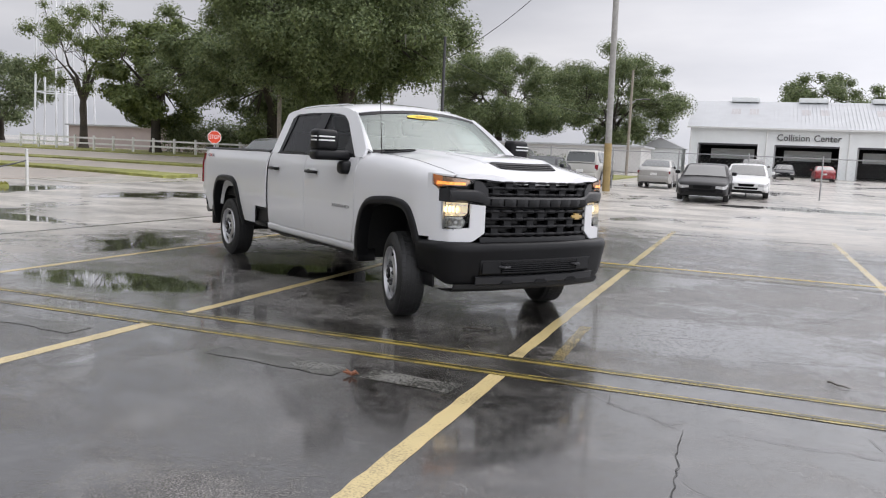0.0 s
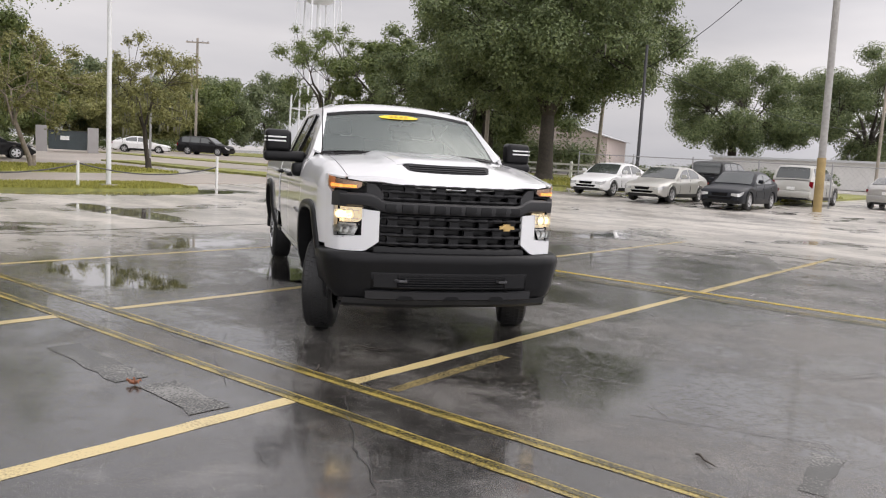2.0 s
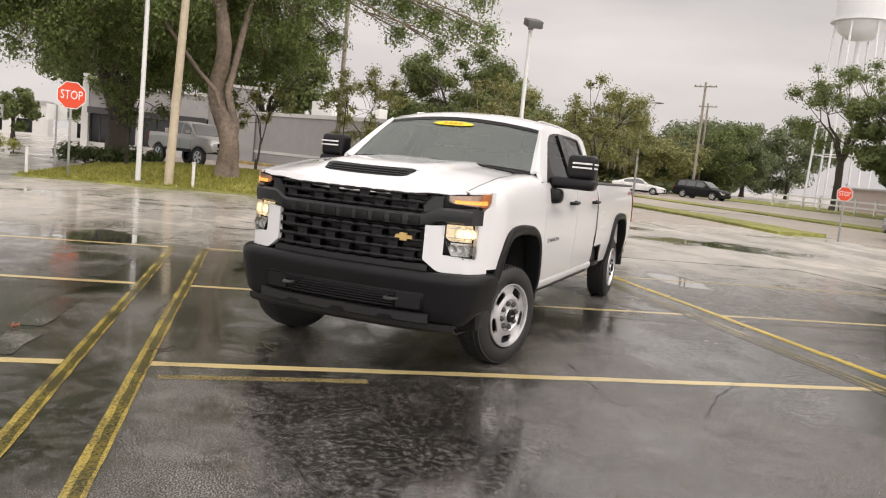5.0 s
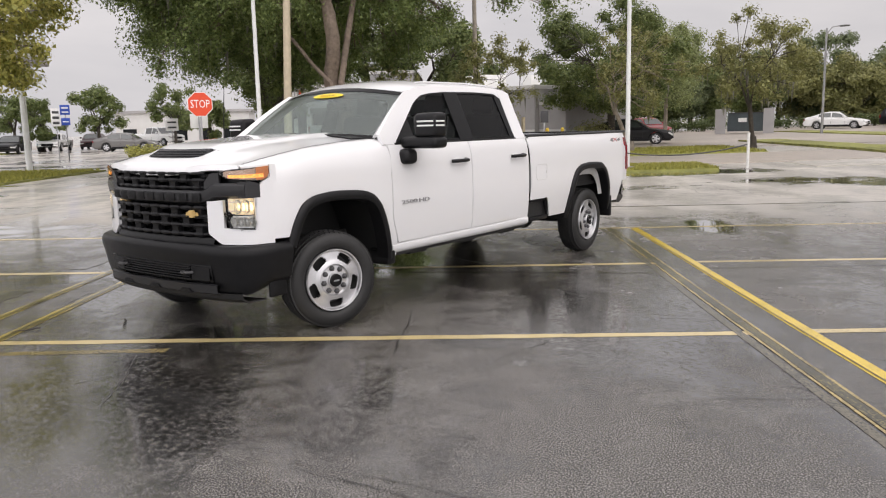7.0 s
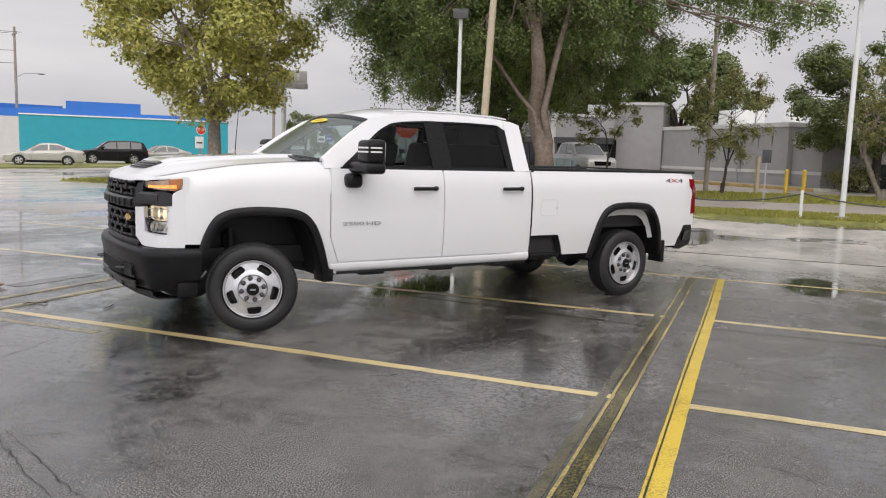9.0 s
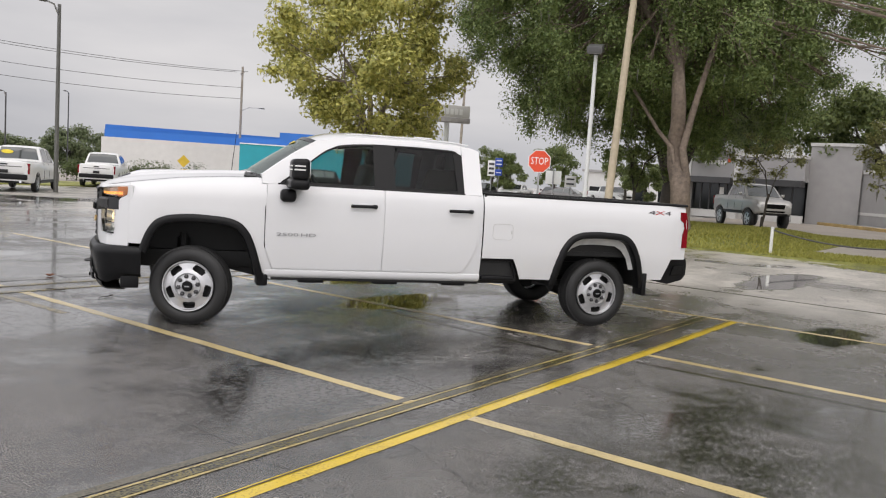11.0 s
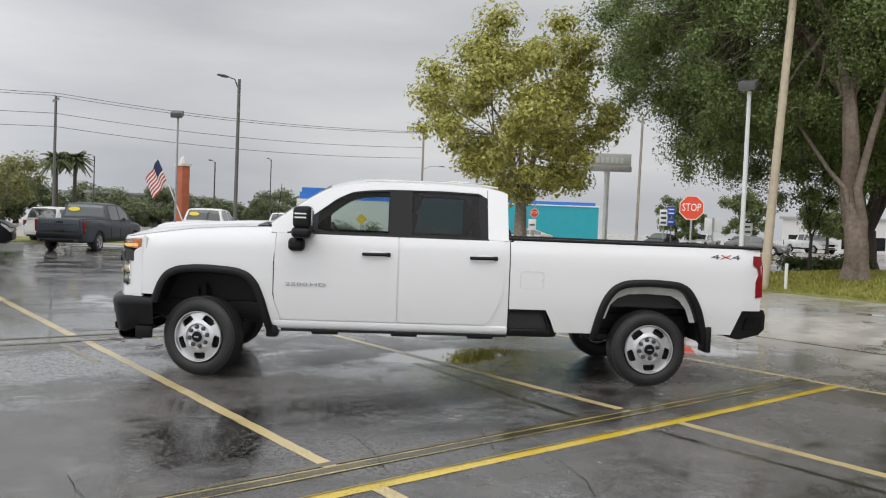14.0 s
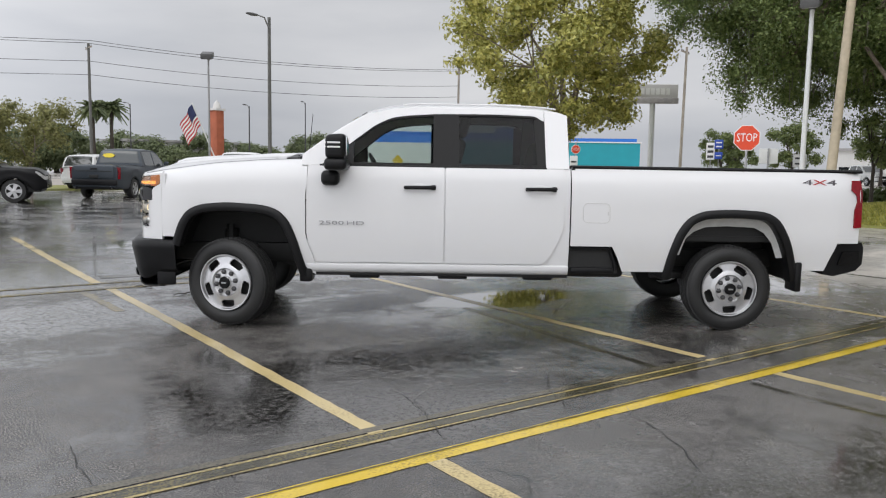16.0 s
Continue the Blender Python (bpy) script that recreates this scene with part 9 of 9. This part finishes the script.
# rubbish container behind its screen
DU = thing("dumpster", pose(-57.6, 30.6, ground_z(-57.6, 30.6), 0, 0, 62), "dark green rubbish container with lids beside grey screens", "dumpster")
bm = bmesh.new()
prism(bm, [(-0.9, 0.2), (0.7, 0.2), (0.9, 1.3), (-0.9, 1.6)], lambda a, b, d: (d, a, b), -1.3, 1.3)
part("body", bm, M_BIN, DU)
wall_box("lid", -1.3, 1.3, -0.95, 0.95, 1.55, 1.62, M_STUCCO_DARK, DU, "black lids")
for xx in (-2.1, 1.35):
    wall_box("screen", xx, xx + 0.75, -1.5, -1.4, 0, 1.9, M_STUCCO, DU, "grey screen panel")
wall_box("label_patch", -0.5, 0.1, -0.97, -0.93, 0.9, 1.2, M_SIGN_WHITE, DU)

# brick pillar with a finial, and the flag
BP = thing("brick_pillar", pose(-19.7, -41.0, 0.0, 0, 0, 20), "tall red brick entrance pillar with a pale cap", "pillar")
wall_box("shaft", -0.34, 0.34, -0.34, 0.34, 0, 5.0, M_BRICK, BP, "", 0.02)
wall_box("cap", -0.42, 0.42, -0.42, 0.42, 5.0, 5.15, M_STUCCO_LIGHT, BP, "pale stone cap")
bm = bmesh.new()
lathe(bm, [(0.3, 5.15), (0.22, 5.5), (0.0, 5.75)], Matrix.Identity(4), 12)
part("finial", bm, M_STUCCO_LIGHT, BP)
FL = thing("flag_on_pole", pose(-17.5, -37.0, ground_z(-17.5, -37.0), 0, 0, -20), "striped flag hanging from a slanted white pole", "flag")
bm = bmesh.new()
tube(bm, [(-1.2, 0, 0), (0.9, 0, 5.3)], 0.05, 8, 0.03)
part("pole", bm, M_WHITEPOLE, FL)


def flag_pt(u, v):
    # u along the fly, v down the hoist
    x, z = 0.9 - 0.36 * v * 1.5, 5.2 - 1.5 * v * 0.9
    return (x + u * 0.75 + 0.05 * math.sin(u * 9), 0.12 * math.sin(u * 7 + v * 2), z - u * 1.25 - 0.1 * u * u)


for k in range(13):
    bm = bmesh.new()
    rows = [[flag_pt(u, v) for v in (k / 13, (k + 1) / 13)] for u in span(0.0 if k > 6 else 0.42, 1, 10)]
    sheet(bm, rows)
    part("stripe", bm, M_FLAG_RED if k % 2 == 0 else M_FLAG_WHITE, FL)
bm = bmesh.new()
sheet(bm, [[flag_pt(u, v) for v in span(0, 7 / 13, 4)] for u in span(0, 0.42, 5)])
part("canton", bm, M_FLAG_BLUE, FL)
